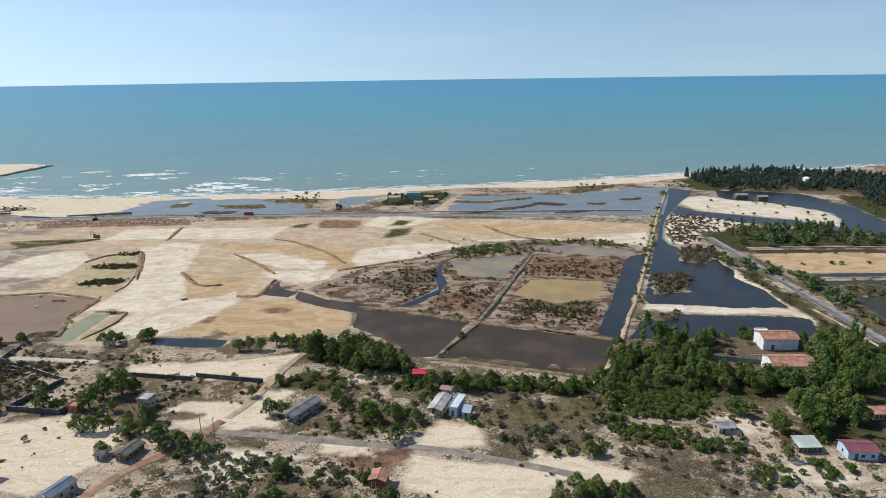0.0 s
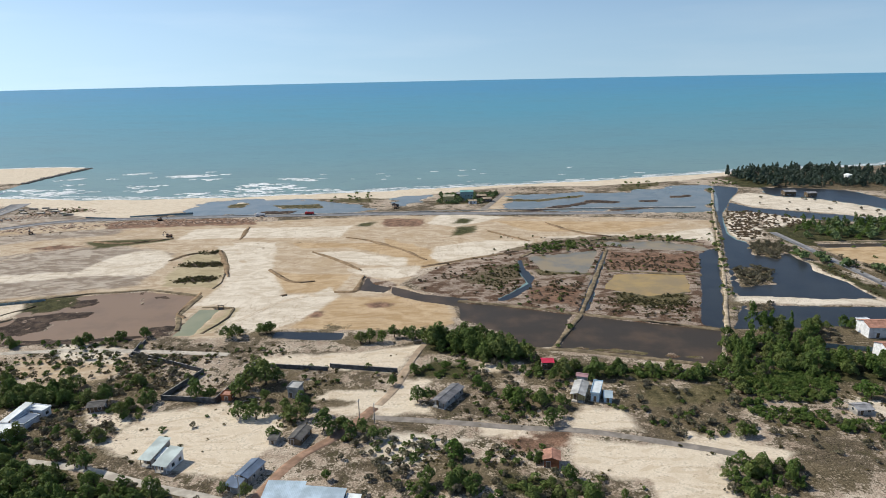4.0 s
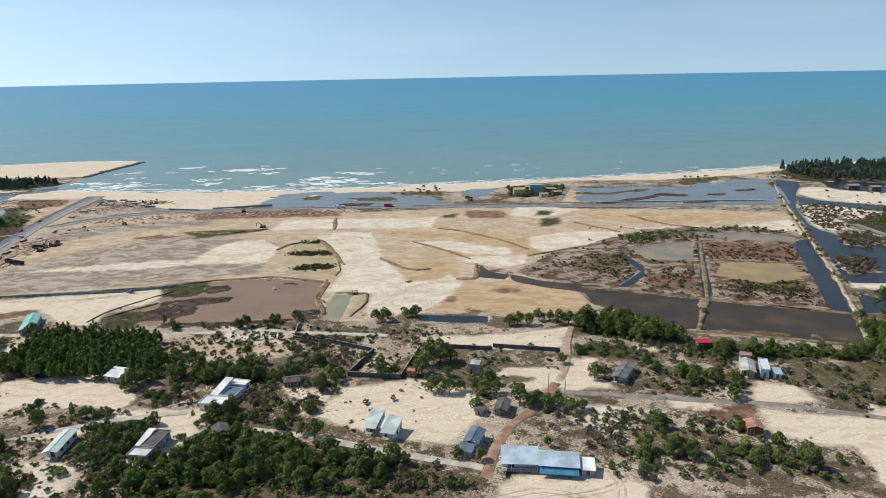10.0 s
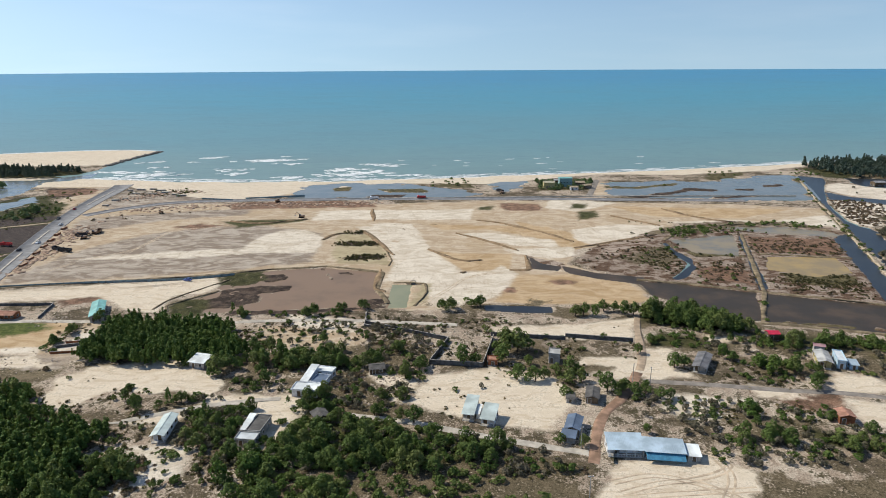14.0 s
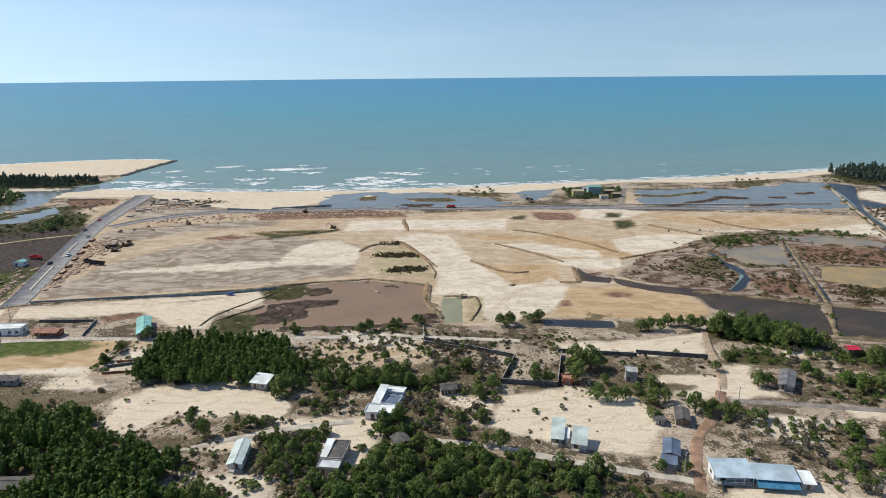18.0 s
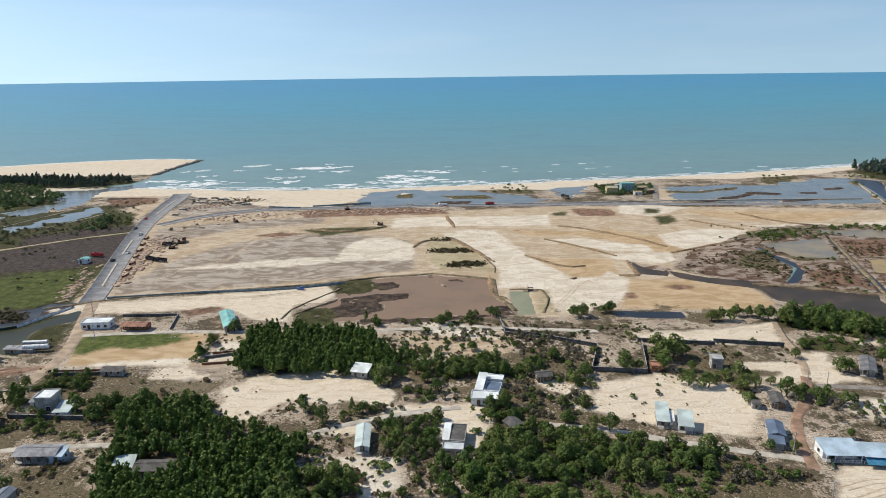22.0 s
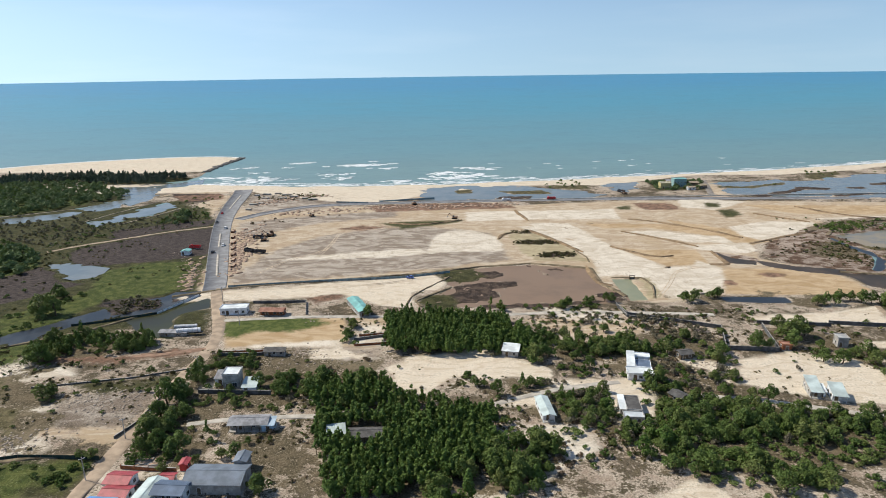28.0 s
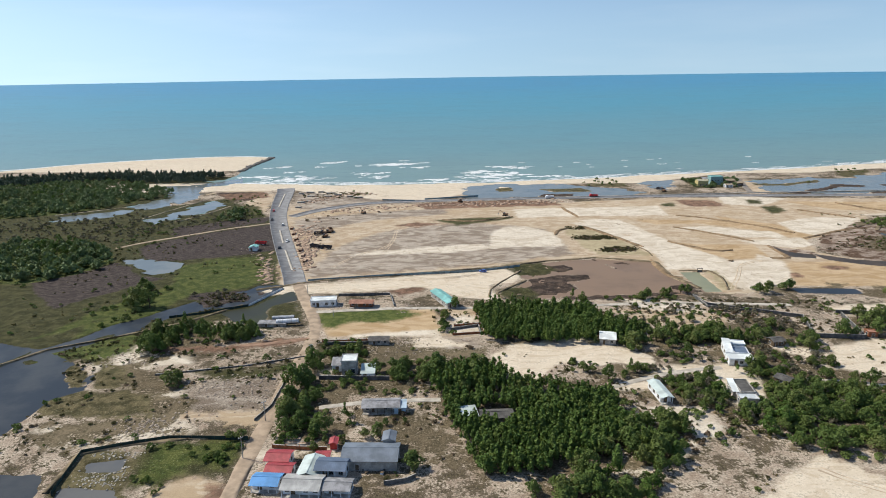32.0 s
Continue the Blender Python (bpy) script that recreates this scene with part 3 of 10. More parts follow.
pond("big_canal", "blue", (362.4, 646.1), (380.5, 631.9), (368, 606), (350.7, 579.8), (339.8, 560.3), (316.4, 516.8), (303.9, 486.3), (292.1, 449.7), (291.5, 434.5), (295.1, 425.8), (309.3, 420.9), (305.4, 389.2), (307.4, 375.5), (301.4, 364.1), (304, 354), (307.6, 342.5), (306.6, 326), (307.3, 315.6), (280.6, 315), (268.4, 318.5), (241.6, 322.7), (242.2, 330.1), (255.4, 365), (271.9, 410.6), (286, 445.3), (304.1, 495.7), (326.7, 558.7))
pond("lower_canal", "blue", (236.6, 308.2), (251.1, 308.5), (276.1, 304.7), (301.6, 303.1), (309, 298.7), (305.3, 289.3), (297.8, 279.5), (272.5, 280.3), (245.7, 279.9), (220.8, 280.6))
pond("right_channel", "blue", (340.8, 560.2), (350.7, 536.2), (378.9, 517.1), (406.1, 501.3), (417.6, 483.5), (428.1, 472.2), (446, 457.6), (459.9, 444), (447.6, 426.7), (430.4, 445.6), (422.2, 457.2), (411.6, 473.1), (388.3, 483.3), (364.9, 495.9), (347.6, 517), (324.3, 526.9))
pond("right_lagoon", "blue", (402.6, 630.3), (442.6, 621.1), (470.8, 604.2), (475.5, 576.4), (480.1, 543.9), (472.9, 501.3), (468.8, 456.3), (457.8, 441), (436.4, 454.8), (428.9, 472.1), (443.5, 501), (450.5, 525.5), (439.4, 546.5), (419.1, 572.5), (398.5, 581.8), (391.9, 595.8))
pond("east_pond", "blue", (343.8, 367.5), (398.7, 367.3), (393.8, 360.3), (342.9, 361.4))
pond("east_pool", "olive", (341.4, 355.4), (389.7, 354.4), (341.2, 285), (344.3, 310.5), (345.3, 336.6))
pond("east_ditch", "dark", (334.2, 418.3), (432.9, 416.3), (427.5, 408.5), (336.8, 410.2))
pond("winding_channel", "blue", (137.3, 394.2), (139.1, 394.1), (139.7, 377.1), (142.8, 358.9), (138.4, 342.7), (129, 329), (120.3, 321.8), (118.8, 325.6), (128, 337), (136.4, 350.3), (134.8, 369.9))
pond("river", "lagoon", (-459.1, 649), (-414, 654.2), (-381, 693.2), (-373, 659.9), (-401.8, 639.8), (-391.3, 599.3), (-390.6, 577.3), (-396.4, 547.6), (-416.4, 564.3), (-427.5, 603))
pond("river_pond", "lagoon", (-402.9, 480.5), (-393.4, 507.2), (-381.7, 530), (-368.8, 559.7), (-349.1, 540.8), (-365.8, 509), (-381.1, 484.3), (-386.1, 469.9))
pond("marsh_pool", "lagoon", (-483.8, 504.9), (-464.3, 514), (-435.7, 529.7), (-427.4, 521.8), (-435.1, 502.4), (-451.6, 489.2), (-473, 487.1))
pond("marsh_pool", "lagoon", (-436.6, 537.1), (-431.1, 562.1), (-417.3, 577.1), (-403.4, 543.6), (-416.9, 527.8))
shoal("olive", (143.4, 265), (168.6, 259.1), (196.2, 251.9), (195.4, 249.3), (167.9, 256), (143.1, 261.7))
shoal("olive", (349.8, 346.4), (362.3, 349.7), (384.5, 346.9), (369.4, 325.4), (347.3, 330.4))
shoal("mud", (-75.4, 346), (-72.9, 348), (-63.5, 326.9), (-65.7, 325.2))
shoal("mud", (-106.8, 282.3), (-68.4, 283.4), (-33.5, 288.1), (-33.4, 283.2), (-67.5, 277.4), (-105.4, 277))
cover("flat", (71.6, 354.5), (88.1, 384.6), (122.3, 411.1), (141.1, 425.1), (202.4, 454.6), (270.9, 434.5), (268.5, 417.2), (216.2, 273.4), (199.5, 241.9), (138.7, 259.1), (120.6, 277), (97.3, 316.2))
cover("scrub", (100.9, 362.1), (112, 372.1), (137.4, 388.9), (137.6, 362.3), (121.4, 343.4), (104.6, 349.9))
cover("red", (197.6, 409.3), (251.4, 398.4), (236, 363.4), (187.2, 372.5))
cover("red", (136.1, 335.4), (152.2, 348.5), (162.5, 334.2), (158.1, 311.2), (135.3, 321.8))
cover("olive", (179.7, 335.2), (195.6, 324.9), (217.3, 330.7), (210.8, 310.5), (192, 309.7), (176.8, 315.9))
cover("olive", (142.4, 377.1), (174.3, 373.2), (174.2, 362.4), (147.3, 363.8))
cover("white", (-38.4, 313.2), (-31.3, 354.7), (-24.2, 375.5), (-15.2, 390.6), (4.9, 337.2), (33.2, 335.1), (30.9, 316.9), (21, 295.8), (4, 284), (-12.2, 283.1), (-14.1, 318.6), (-21.2, 323.5), (-36.5, 324.1))
cover("white", (-67.6, 444.1), (-56.7, 445.2), (-30.7, 394), (-15.2, 390.6), (-23.7, 368.2), (-31.1, 352.5), (-38.9, 372.5), (-51.1, 413.3))
cover("white", (-134.6, 376.7), (-110.8, 379.3), (-84.1, 378.2), (-85, 414.9), (-101.7, 435.9), (-120.8, 432), (-130.2, 409.8))
cover("white", (-230.9, 367.6), (-204.9, 377.3), (-172.3, 383.3), (-138.3, 388.2), (-130.6, 375.3), (-166.2, 368.4))
cover("white", (2.4, 421.3), (26, 424.8), (66, 404.8), (70.1, 385.4), (42, 390.6), (21.1, 405.5))
cover("white", (-103.4, 463.4), (-57, 466.5), (15.5, 462.6), (21.4, 499.8), (-37.7, 496.8), (-101.5, 498.4))
cover("white", (89.2, 539.2), (140.4, 519.3), (100.9, 486.9), (78.5, 500.7))
cover("white", (86.3, 432.9), (121.2, 444.6), (152.2, 439.5), (122.2, 405), (93.1, 392.3), (82.4, 402.6))
cover("white", (151.5, 449.9), (209.8, 441.6), (286.2, 468.5), (270.1, 417.3), (258.6, 427.4), (215.9, 455.5))
cover("white", (34, 381.8), (77.5, 386.4), (75.6, 367.5), (59, 360), (40.2, 372.7))
cover("white", (28.2, 352.2), (36.1, 332.9), (24.8, 308.2), (18.7, 304.2), (20.4, 331.6))
cover("white", (-59.8, 454), (-26.4, 452.3), (-14.1, 390.5), (-30.5, 391.3))
cover("white", (122.9, 406.8), (153.2, 442), (135.5, 405.8), (102.6, 370.3), (82.6, 371.7))
cover("ochre", (33.7, 331), (70.2, 331.6), (91.9, 319.2), (96.1, 293.2), (85.3, 284.2), (31.4, 287.6), (18.5, 290.4), (25, 310.8), (32.8, 321.5))
cover("ochre", (-12, 380), (5.5, 374.2), (37.8, 372.8), (33.1, 341.2), (6.9, 340.2))
cover("ochre", (-13.8, 448.1), (71.5, 440.3), (80, 399.9), (72.7, 400.2), (26.4, 432.7), (-5.4, 431.1))
cover("ochre", (48.9, 457.2), (84.2, 421.9), (117.3, 400.9), (76.2, 379.9), (57.9, 400.9))
cover("red", (22.9, 302.3), (28, 311.6), (31.8, 311.5), (30.9, 302))
cover("red", (51.5, 320.7), (61, 323.2), (64.6, 318.4), (56.4, 314.1))
cover("red", (-184.5, 529.6), (-128, 535.6), (-69.2, 532), (-57.1, 508.6), (-121.9, 508), (-175.7, 502.6))
cover("ochre", (127.9, 506.5), (189.7, 498.5), (271.4, 489.5), (218.3, 460.9), (157.2, 468))
shoal("mud", (156.9, 544.9), (204.5, 568.3), (226.8, 586.8), (253.2, 576.3), (245.6, 565.6), (223.1, 569.9), (199.1, 552.5), (169.3, 536.7))
shoal("olive", (149.9, 598), (180.8, 592.9), (224.8, 611.4), (221.6, 599.1), (177.5, 581.4), (148.1, 586.3))
shoal("mud", (300.6, 596.6), (324.4, 601.1), (317.3, 589.4), (298.9, 587.7))
shoal("mud", (265.6, 578.3), (287.2, 579.7), (281, 568.8), (262.9, 570))
shoal("mud", (230.3, 542.8), (278.1, 550), (275.5, 542.5), (228.7, 532.9))
shoal("olive", (-108.5, 592), (-100.5, 609.2), (-87.4, 602.3), (-90, 582.2), (-103.9, 580.3))
shoal("mud", (-74.1, 551.9), (-62.8, 564.1), (-36.1, 562.4), (-36.4, 549.5), (-65.9, 546.4))
shoal("olive", (-65.4, 589.1), (-22.9, 592), (-11.8, 571.6), (-53.2, 571.5))
shoal("tan", (-148.6, 580.5), (-141.1, 594.1), (-137.8, 561), (-144, 551.2))
cover("olive", (-12.7, 621.8), (-1.5, 634.1), (29, 612.6), (20.1, 595), (-4.2, 599.6))
cover("olive", (261.7, 642.1), (298.5, 653.6), (296.6, 636), (262.1, 621.6))
cover("mud", (-384.6, 607.3), (-336.6, 602.5), (-328, 581.9), (-337.3, 556.7), (-361.7, 566.7))
cover("tan", (-342, 562.2), (-330.5, 593.3), (-320.2, 586.7), (-310.4, 506.2), (-311.5, 486.1), (-322.3, 507.2))
cover("tan", (-387.5, 593.3), (-375.6, 618.3), (-335.9, 623.4), (-326.4, 604.4), (-379.2, 601))
cover("grass", (-356.5, 488), (-344.9, 522.2), (-327.8, 536.5), (-315.1, 506.6), (-315.2, 484.5), (-351.5, 468.9))
cover("mud", (-380, 482.3), (-367.8, 511.3), (-358.6, 521.2), (-352.9, 489.6), (-362.9, 466.2))
cover("fresh", (-311.5, 301.1), (-314.9, 364.9), (-277, 368.2), (-263.8, 326.6), (-271.5, 307.4), (-296.3, 300.1))
cover("fresh", (-331.1, 243), (-319.6, 255.2), (-307, 268.4), (-302.3, 300.5), (-285.4, 313.2), (-317, 315.5), (-320.4, 280.7), (-334.6, 259.6))
cover("mud", (-392.6, 289.7), (-385.3, 306.4), (-390.4, 325.9), (-343, 270.8), (-352.8, 250.7), (-364.3, 245.1))
cover("mud", (-300.3, 279.4), (-296.3, 300.1), (-265.3, 307), (-263.8, 289.1), (-291.8, 271.1))
cover("scrub", (-312.2, 195.3), (-284.7, 193.8), (-258.1, 188), (-262.2, 172.7), (-298.8, 171.1), (-310.9, 179.1))
cover("white", (-308.8, 208.9), (-311.1, 227.1), (-289.6, 225.8), (-271.6, 220.9), (-287.5, 210.1), (-297.6, 208.2))
cover("red", (-245.3, 235.7), (-230.8, 236.6), (-230.1, 233), (-265.2, 229.9))
cover("olive", (-260.4, 138.9), (-262.8, 156), (-242, 156.5), (-231.9, 151.3), (-241.9, 140.6), (-251.8, 133.4))
cover("mud", (-438.7, 362.5), (-441.3, 402.1), (-450.1, 469.2), (-399.9, 474.2), (-319.8, 457.2), (-359.2, 425.8), (-379.3, 383.1), (-389.1, 347))
cover("scrub", (-382.2, 273.5), (-354.2, 271.6), (-328.3, 262.6), (-331.1, 243), (-341.7, 231.9), (-356.4, 232.8))
cover("olive", (-416.7, 327.8), (-400.1, 331.7), (-380.8, 288.9), (-389.9, 285.5))
cover("sand", (132, 194.5), (127.5, 179.4), (139, 175.5), (148.2, 170.7), (145.2, 157.2), (143.8, 153.2), (166.7, 152.5), (171, 173.5), (171.6, 177.8), (177.6, 184.2), (154.8, 190.9))
cover("sand", (130.7, 199.4), (139.7, 213.6), (149.5, 212.4), (153.1, 207.1), (154.2, 197.1))
cover("sand", (168.6, 196.5), (170.3, 193), (180, 194), (195.7, 185.5), (191.9, 180), (176.8, 183), (166.2, 188.8))
cover("grass", (-73.1, 164), (-70.4, 169.4), (-64.1, 180.7), (-50.3, 184.1), (-38.2, 185.2), (-21.9, 182.8), (-9, 170.1), (-4.9, 157.6), (-70.1, 159.6))
cover("grass", (-13.6, 179.9), (-3.2, 178.1), (10.9, 175.3), (15.2, 169.3), (9.1, 162.4), (-6.5, 160))
cover("grass", (-72.8, 232.4), (-51.5, 233.3), (-39.2, 226.4), (-36.7, 219.8), (-57.4, 222.4), (-67.4, 223.7))
cover("grass", (82.9, 265), (122.6, 251.4), (125.7, 260.4), (85.4, 272.3))
cover("grass", (120.2, 237.9), (160.8, 234), (192.9, 229.7), (197.7, 238.2), (164.6, 242.9), (126.5, 251.2))
cover("grass", (107.5, 175.7), (127.6, 175), (122.8, 162.7), (101.3, 167.8))
cover("grass", (-59.1, 194.9), (-50, 202.2), (-41.8, 188.4), (-50.2, 185.6))
cover("scrub", (146, 213.4), (152.9, 211), (166.3, 195.6), (184.1, 194.9), (194.3, 211.3), (197.8, 230.9), (156.1, 228.1))
cover("olive", (161.5, 212.7), (187, 215.7), (200.6, 228.4), (162.3, 227.8))
cover("grass", (80.1, 238.8), (100.4, 235.4), (103, 249.1), (84, 253.3))
cover("sand", (104, 242.7), (111.6, 241.3), (114.1, 247.5), (106.4, 248.9))
cover("grey", (-48.5, 203.9), (-45.8, 219.4), (-25.7, 220.6), (-16.5, 204.5), (-21.9, 187.7), (-40.7, 190))
cover("grey", (21.2, 241.6), (43.4, 245.6), (44.8, 238), (31.2, 229.1), (22.2, 232.8))
cover("red", (102.8, 198.4), (117.1, 196.4), (124.1, 182.5), (126.6, 194.7), (116.5, 200.7))
cover("sand", (68.7, 216.6), (74.4, 236.6), (88.7, 237.4), (77.1, 220.5), (85.7, 215.9), (86, 211), (68.3, 211.8))
cover("sand", (45.3, 221.9), (66.8, 219.2), (67.3, 227.5), (48.2, 229.7))
shoal("purple", (-293, 283.2), (-287.3, 295.9), (-273.7, 298.4), (-269, 289.7), (-282.5, 283.3))
shoal("grass", (-265.9, 301.4), (-258.5, 306.3), (-255.9, 302.5), (-262.2, 294.3))
shoal("grass", (-308.5, 252.9), (-302.8, 267.4), (-300.1, 270.1), (-303.4, 257.9))
shoal("olive", (-323.7, 240.3), (-316.8, 249.6), (-313.5, 248.2), (-319.3, 238.9))
shoal("grass", (-248.6, 259.2), (-239.6, 269.2), (-236.1, 263.3), (-243.7, 251.6))
cover("fresh", (-334.2, 220.3), (-331.9, 230.6), (-315.1, 242.2), (-303.9, 243.9), (-298.4, 228.7), (-308.8, 218.8), (-321.3, 224.7), (-333.5, 219.2))
cover("fresh", (-321.5, 253.7), (-307.4, 277.2), (-299.2, 296.7), (-271, 317.4), (-269.4, 332.3), (-283.2, 355.5), (-307.5, 348.1), (-317.6, 325.5), (-317.1, 297.9), (-328.6, 271.2))
cover("white", (-307.3, 216.3), (-309.7, 228.3), (-297.5, 231.4), (-285.1, 222.6), (-282.2, 210), (-298.1, 207.6))
cover("white", (-278.3, 160.3), (-279.2, 171), (-260.4, 173.5), (-253.2, 162.2), (-263.9, 159.3))
cover("tan", (-297.5, 176.8), (-233.3, 175.7), (-230.6, 170.6), (-247.5, 169.4), (-295.6, 173.9))
cover("olive", (-312.5, 194), (-284.7, 194.6), (-272.1, 178.4), (-302.1, 178.1))
cover("grey", (-278.5, 198.5), (-265.8, 202.2), (-258.4, 181.4), (-274.1, 182.2))
cover("red", (-290.3, 231), (-262.2, 231), (-226.4, 238.2), (-225, 234.6), (-242.7, 228.8), (-260.1, 225.4), (-283.6, 226.8))
cover("fresh", (-261.2, 157.4), (-240.4, 157), (-234.3, 156.7), (-236.1, 142.8), (-245.5, 145.8), (-251.3, 135.5), (-257.6, 135.8))
cover("ochre", (-229.2, 268.6), (-172.3, 270.2), (-168.8, 237.1), (-218.9, 237.1))
cover("fresh", (-229.8, 270.8), (-184.4, 269.4), (-179.2, 261.2), (-194.3, 252.5), (-210.1, 254.8), (-219.7, 246.3), (-225.6, 253.1))
cover("white", (-216.3, 236.4), (-202.5, 240.4), (-170.8, 243.4), (-170, 237.2), (-216.2, 235.8))
cover("grey", (-191.9, 233.8), (-152.2, 235), (-153.6, 210.2), (-187, 214))
cover("sand", (-180.9, 232), (-170.3, 233.7), (-158.2, 227.3), (-160.5, 223), (-179.1, 225.1))
cover("white", (-163.8, 257.4), (-152, 260.2), (-151.5, 237.3), (-164.4, 236.9))
cover("grass", (-219.1, 217.9), (-199.1, 216.7), (-202.3, 227.6), (-219.8, 230.8))
cover("sand", (-217, 205.1), (-211.6, 206.6), (-209.5, 200.1), (-215.7, 199.5))
cover("mud", (-74.5, 395.8), (-66.9, 403.5), (-50, 402.5), (-46.4, 395.5), (-59.3, 392.3))
cover("mud", (-65, 366.6), (-54.2, 373.1), (-40.8, 371.2), (-38.9, 362.9), (-58.9, 361.7))
cover("mud", (-71.6, 424.1), (-66.3, 431.5), (-58.6, 427.9), (-58.8, 421.8))
cover("grey", (-267, 191.6), (-257.5, 197.4), (-232.3, 202.7), (-232.3, 189.8), (-234.2, 178.3), (-255.1, 178.2))
shoal("grass", (-253.7, 276.1), (-242.2, 286.3), (-234.1, 260.4), (-243.8, 247.8), (-252.5, 259.5))
cover("sand", (-74.3, 197.9), (-54.8, 198.2), (-55.5, 182.3), (-61.3, 170.4), (-64.6, 165.2), (-69.9, 167.9), (-72.7, 192.6))
cover("sand", (-93.4, 196.8), (-85.8, 201.9), (-54.9, 201.9), (-54.8, 196.8), (-84.9, 195.8))
cover("grass", (199.9, 231.2), (212.6, 262), (251.4, 272), (240.9, 248.2), (270.2, 238.9), (262.3, 225.3), (211.2, 228.8))
cover("grass", (244.4, 197.3), (268.6, 229.3), (299.7, 273.4), (327.6, 272.4), (273.3, 196.6))
cover("tan", (-88.2, 262.7), (-42.3, 265.5), (-36.7, 248.3), (-47.6, 233.2), (-66.3, 236.8), (-80.2, 246.3))
cover("sand", (41, 157.8), (59.7, 165.2), (71.3, 160.8), (78.4, 151.6), (74.4, 140), (33.6, 140.6))
cover("ochre", (331.1, 409.1), (425.7, 406), (398, 366.3), (345.6, 368.5), (337.5, 374.2), (332, 392.8))
cover("olive", (323.5, 444.9), (334.8, 421), (333.3, 351.8), (334.9, 276), (345.6, 291.3), (344.9, 356.2), (335.9, 374.3), (332.7, 401.4))
cover("grass", (305.7, 386.9), (310.3, 382.1), (314.9, 370.9), (317, 332.4), (316, 292.3), (319.8, 254.5), (311.6, 242.6), (297.4, 277.1), (309.2, 295.9), (308.5, 316.3), (307.3, 348.1), (305.7, 368.1))
cover("sand", (305.5, 375.6), (309, 377.7), (305.3, 356.9), (308.9, 345.2), (307.2, 324.4), (308.5, 316.3), (309.5, 298.6), (307.6, 292.6), (308.7, 300.1), (305.6, 311.8), (304.2, 322.8), (305.7, 339.9), (302.1, 351.1), (299.8, 361.1))
cover("white", (239.4, 322.7), (268.4, 318.5), (302, 314.2), (312.6, 304.2), (309.2, 294.5), (307, 298.7), (302.3, 304.5), (277, 306.9), (251.6, 309.9), (235.9, 311.2))
cover("white", (344.8, 567.4), (360.4, 592.5), (376.6, 602.5), (398.5, 581.8), (417.9, 570), (438.2, 544.3), (449.3, 523.4), (442.4, 499.1), (429.4, 475.6), (418.6, 485.3), (407.1, 503.2), (379.8, 519.2), (351.5, 538.4))
cover("white", (322.9, 522.7), (350.1, 523.1), (328.2, 484.9), (311.7, 436.5), (297.1, 431.4), (289.8, 440.6), (302.2, 477.4))
cover("white", (344.7, 515.1), (364.9, 495.9), (367.2, 482.7), (346, 463), (324.5, 464.1))
cover("purple", (-368.1, 396), (-356.1, 417.5), (-324.2, 443), (-291.6, 458.3), (-273.5, 388.1), (-285.9, 375.4), (-325.7, 365.8), (-348.2, 365.1), (-359.3, 378.8))
cover("purple", (-398.4, 324.4), (-380.9, 337.6), (-367.6, 361.7), (-352.6, 348.7), (-340, 330.3), (-323.5, 329), (-346.7, 303.7), (-360.9, 281.2), (-372, 292.4))
cover("purple", (-369.5, 452.5), (-333.4, 473.9), (-301.8, 487.3), (-300.1, 464.9), (-326.4, 450.4), (-355.1, 425.4))
cover("grey", (-416.5, 299.8), (-385.3, 306.4), (-360.9, 281.2), (-346, 299.2), (-320.9, 325.7), (-314.9, 318.3), (-335.8, 289.9), (-354.2, 271.6), (-399.2, 274.6))
cover("grass", (-883.4, 681.9), (-634.6, 671), (-468.2, 634.7), (-402.5, 538.5), (-362.5, 571.2), (-307.7, 496.5), (-298.7, 459), (-346.8, 424.7), (-386.1, 397.5), (-373, 369.5), (-397, 326.3), (-371.9, 288.3), (-364.8, 258.1), (-455.9, 238.9))
cover("olive", (-507.9, 516.1), (-442.8, 518.7), (-402.5, 538.5), (-397.6, 474), (-411.1, 450.9), (-470.9, 452.7))
cover("flat", (-499.8, 502.1), (-419.6, 498.7), (-399.1, 472.2), (-455.3, 454.9))
cover("fresh", (-324.7, 353.5), (-287.5, 367.7), (-274.3, 354.3), (-266.6, 324.8), (-285.4, 313.2), (-311.3, 308.4), (-319.3, 284.7), (-331.7, 264.3), (-342.3, 250.1), (-348.9, 244.2), (-333.8, 285.7), (-315.9, 312.5), (-319.7, 330.8))
cover("olive", (-396.6, 270.7), (-366.3, 273.9), (-337.7, 281.9), (-340.8, 256.5), (-349.2, 240.5), (-378.8, 244.8))
cover("grass", (-346.1, 532.8), (-321.3, 532.7), (-300.6, 466.9), (-358.4, 457), (-374.7, 466.1), (-363.7, 497.6))
cover("grass", (-334.8, 234.3), (-315.9, 242.1), (-310.1, 242.9), (-303.1, 238.2), (-310.3, 225.4), (-308, 213.8), (-323.4, 224.1))
cover("olive", (-317.6, 190.6), (-294.4, 192.6), (-275.2, 188.2), (-268.3, 173.8), (-290.8, 173.6), (-307.1, 175.9))
cover("scrub", (-313.1, 193.2), (-278.4, 193.4), (-269.2, 180.6), (-271.6, 172.5), (-300.5, 174.1), (-312, 181.1))
cover("tan", (-269.6, 176.8), (-232.3, 173.6), (-225.8, 170), (-228.9, 167.3), (-261.5, 170.9))
cover("scrub", (-305, 214.6), (-272.8, 211.6), (-263.7, 192.6), (-279, 190), (-295.2, 194.4))
cover("grass", (-268.7, 206.5), (-245.1, 207.5), (-226.6, 213.9), (-231, 203.3), (-251.5, 199.8))
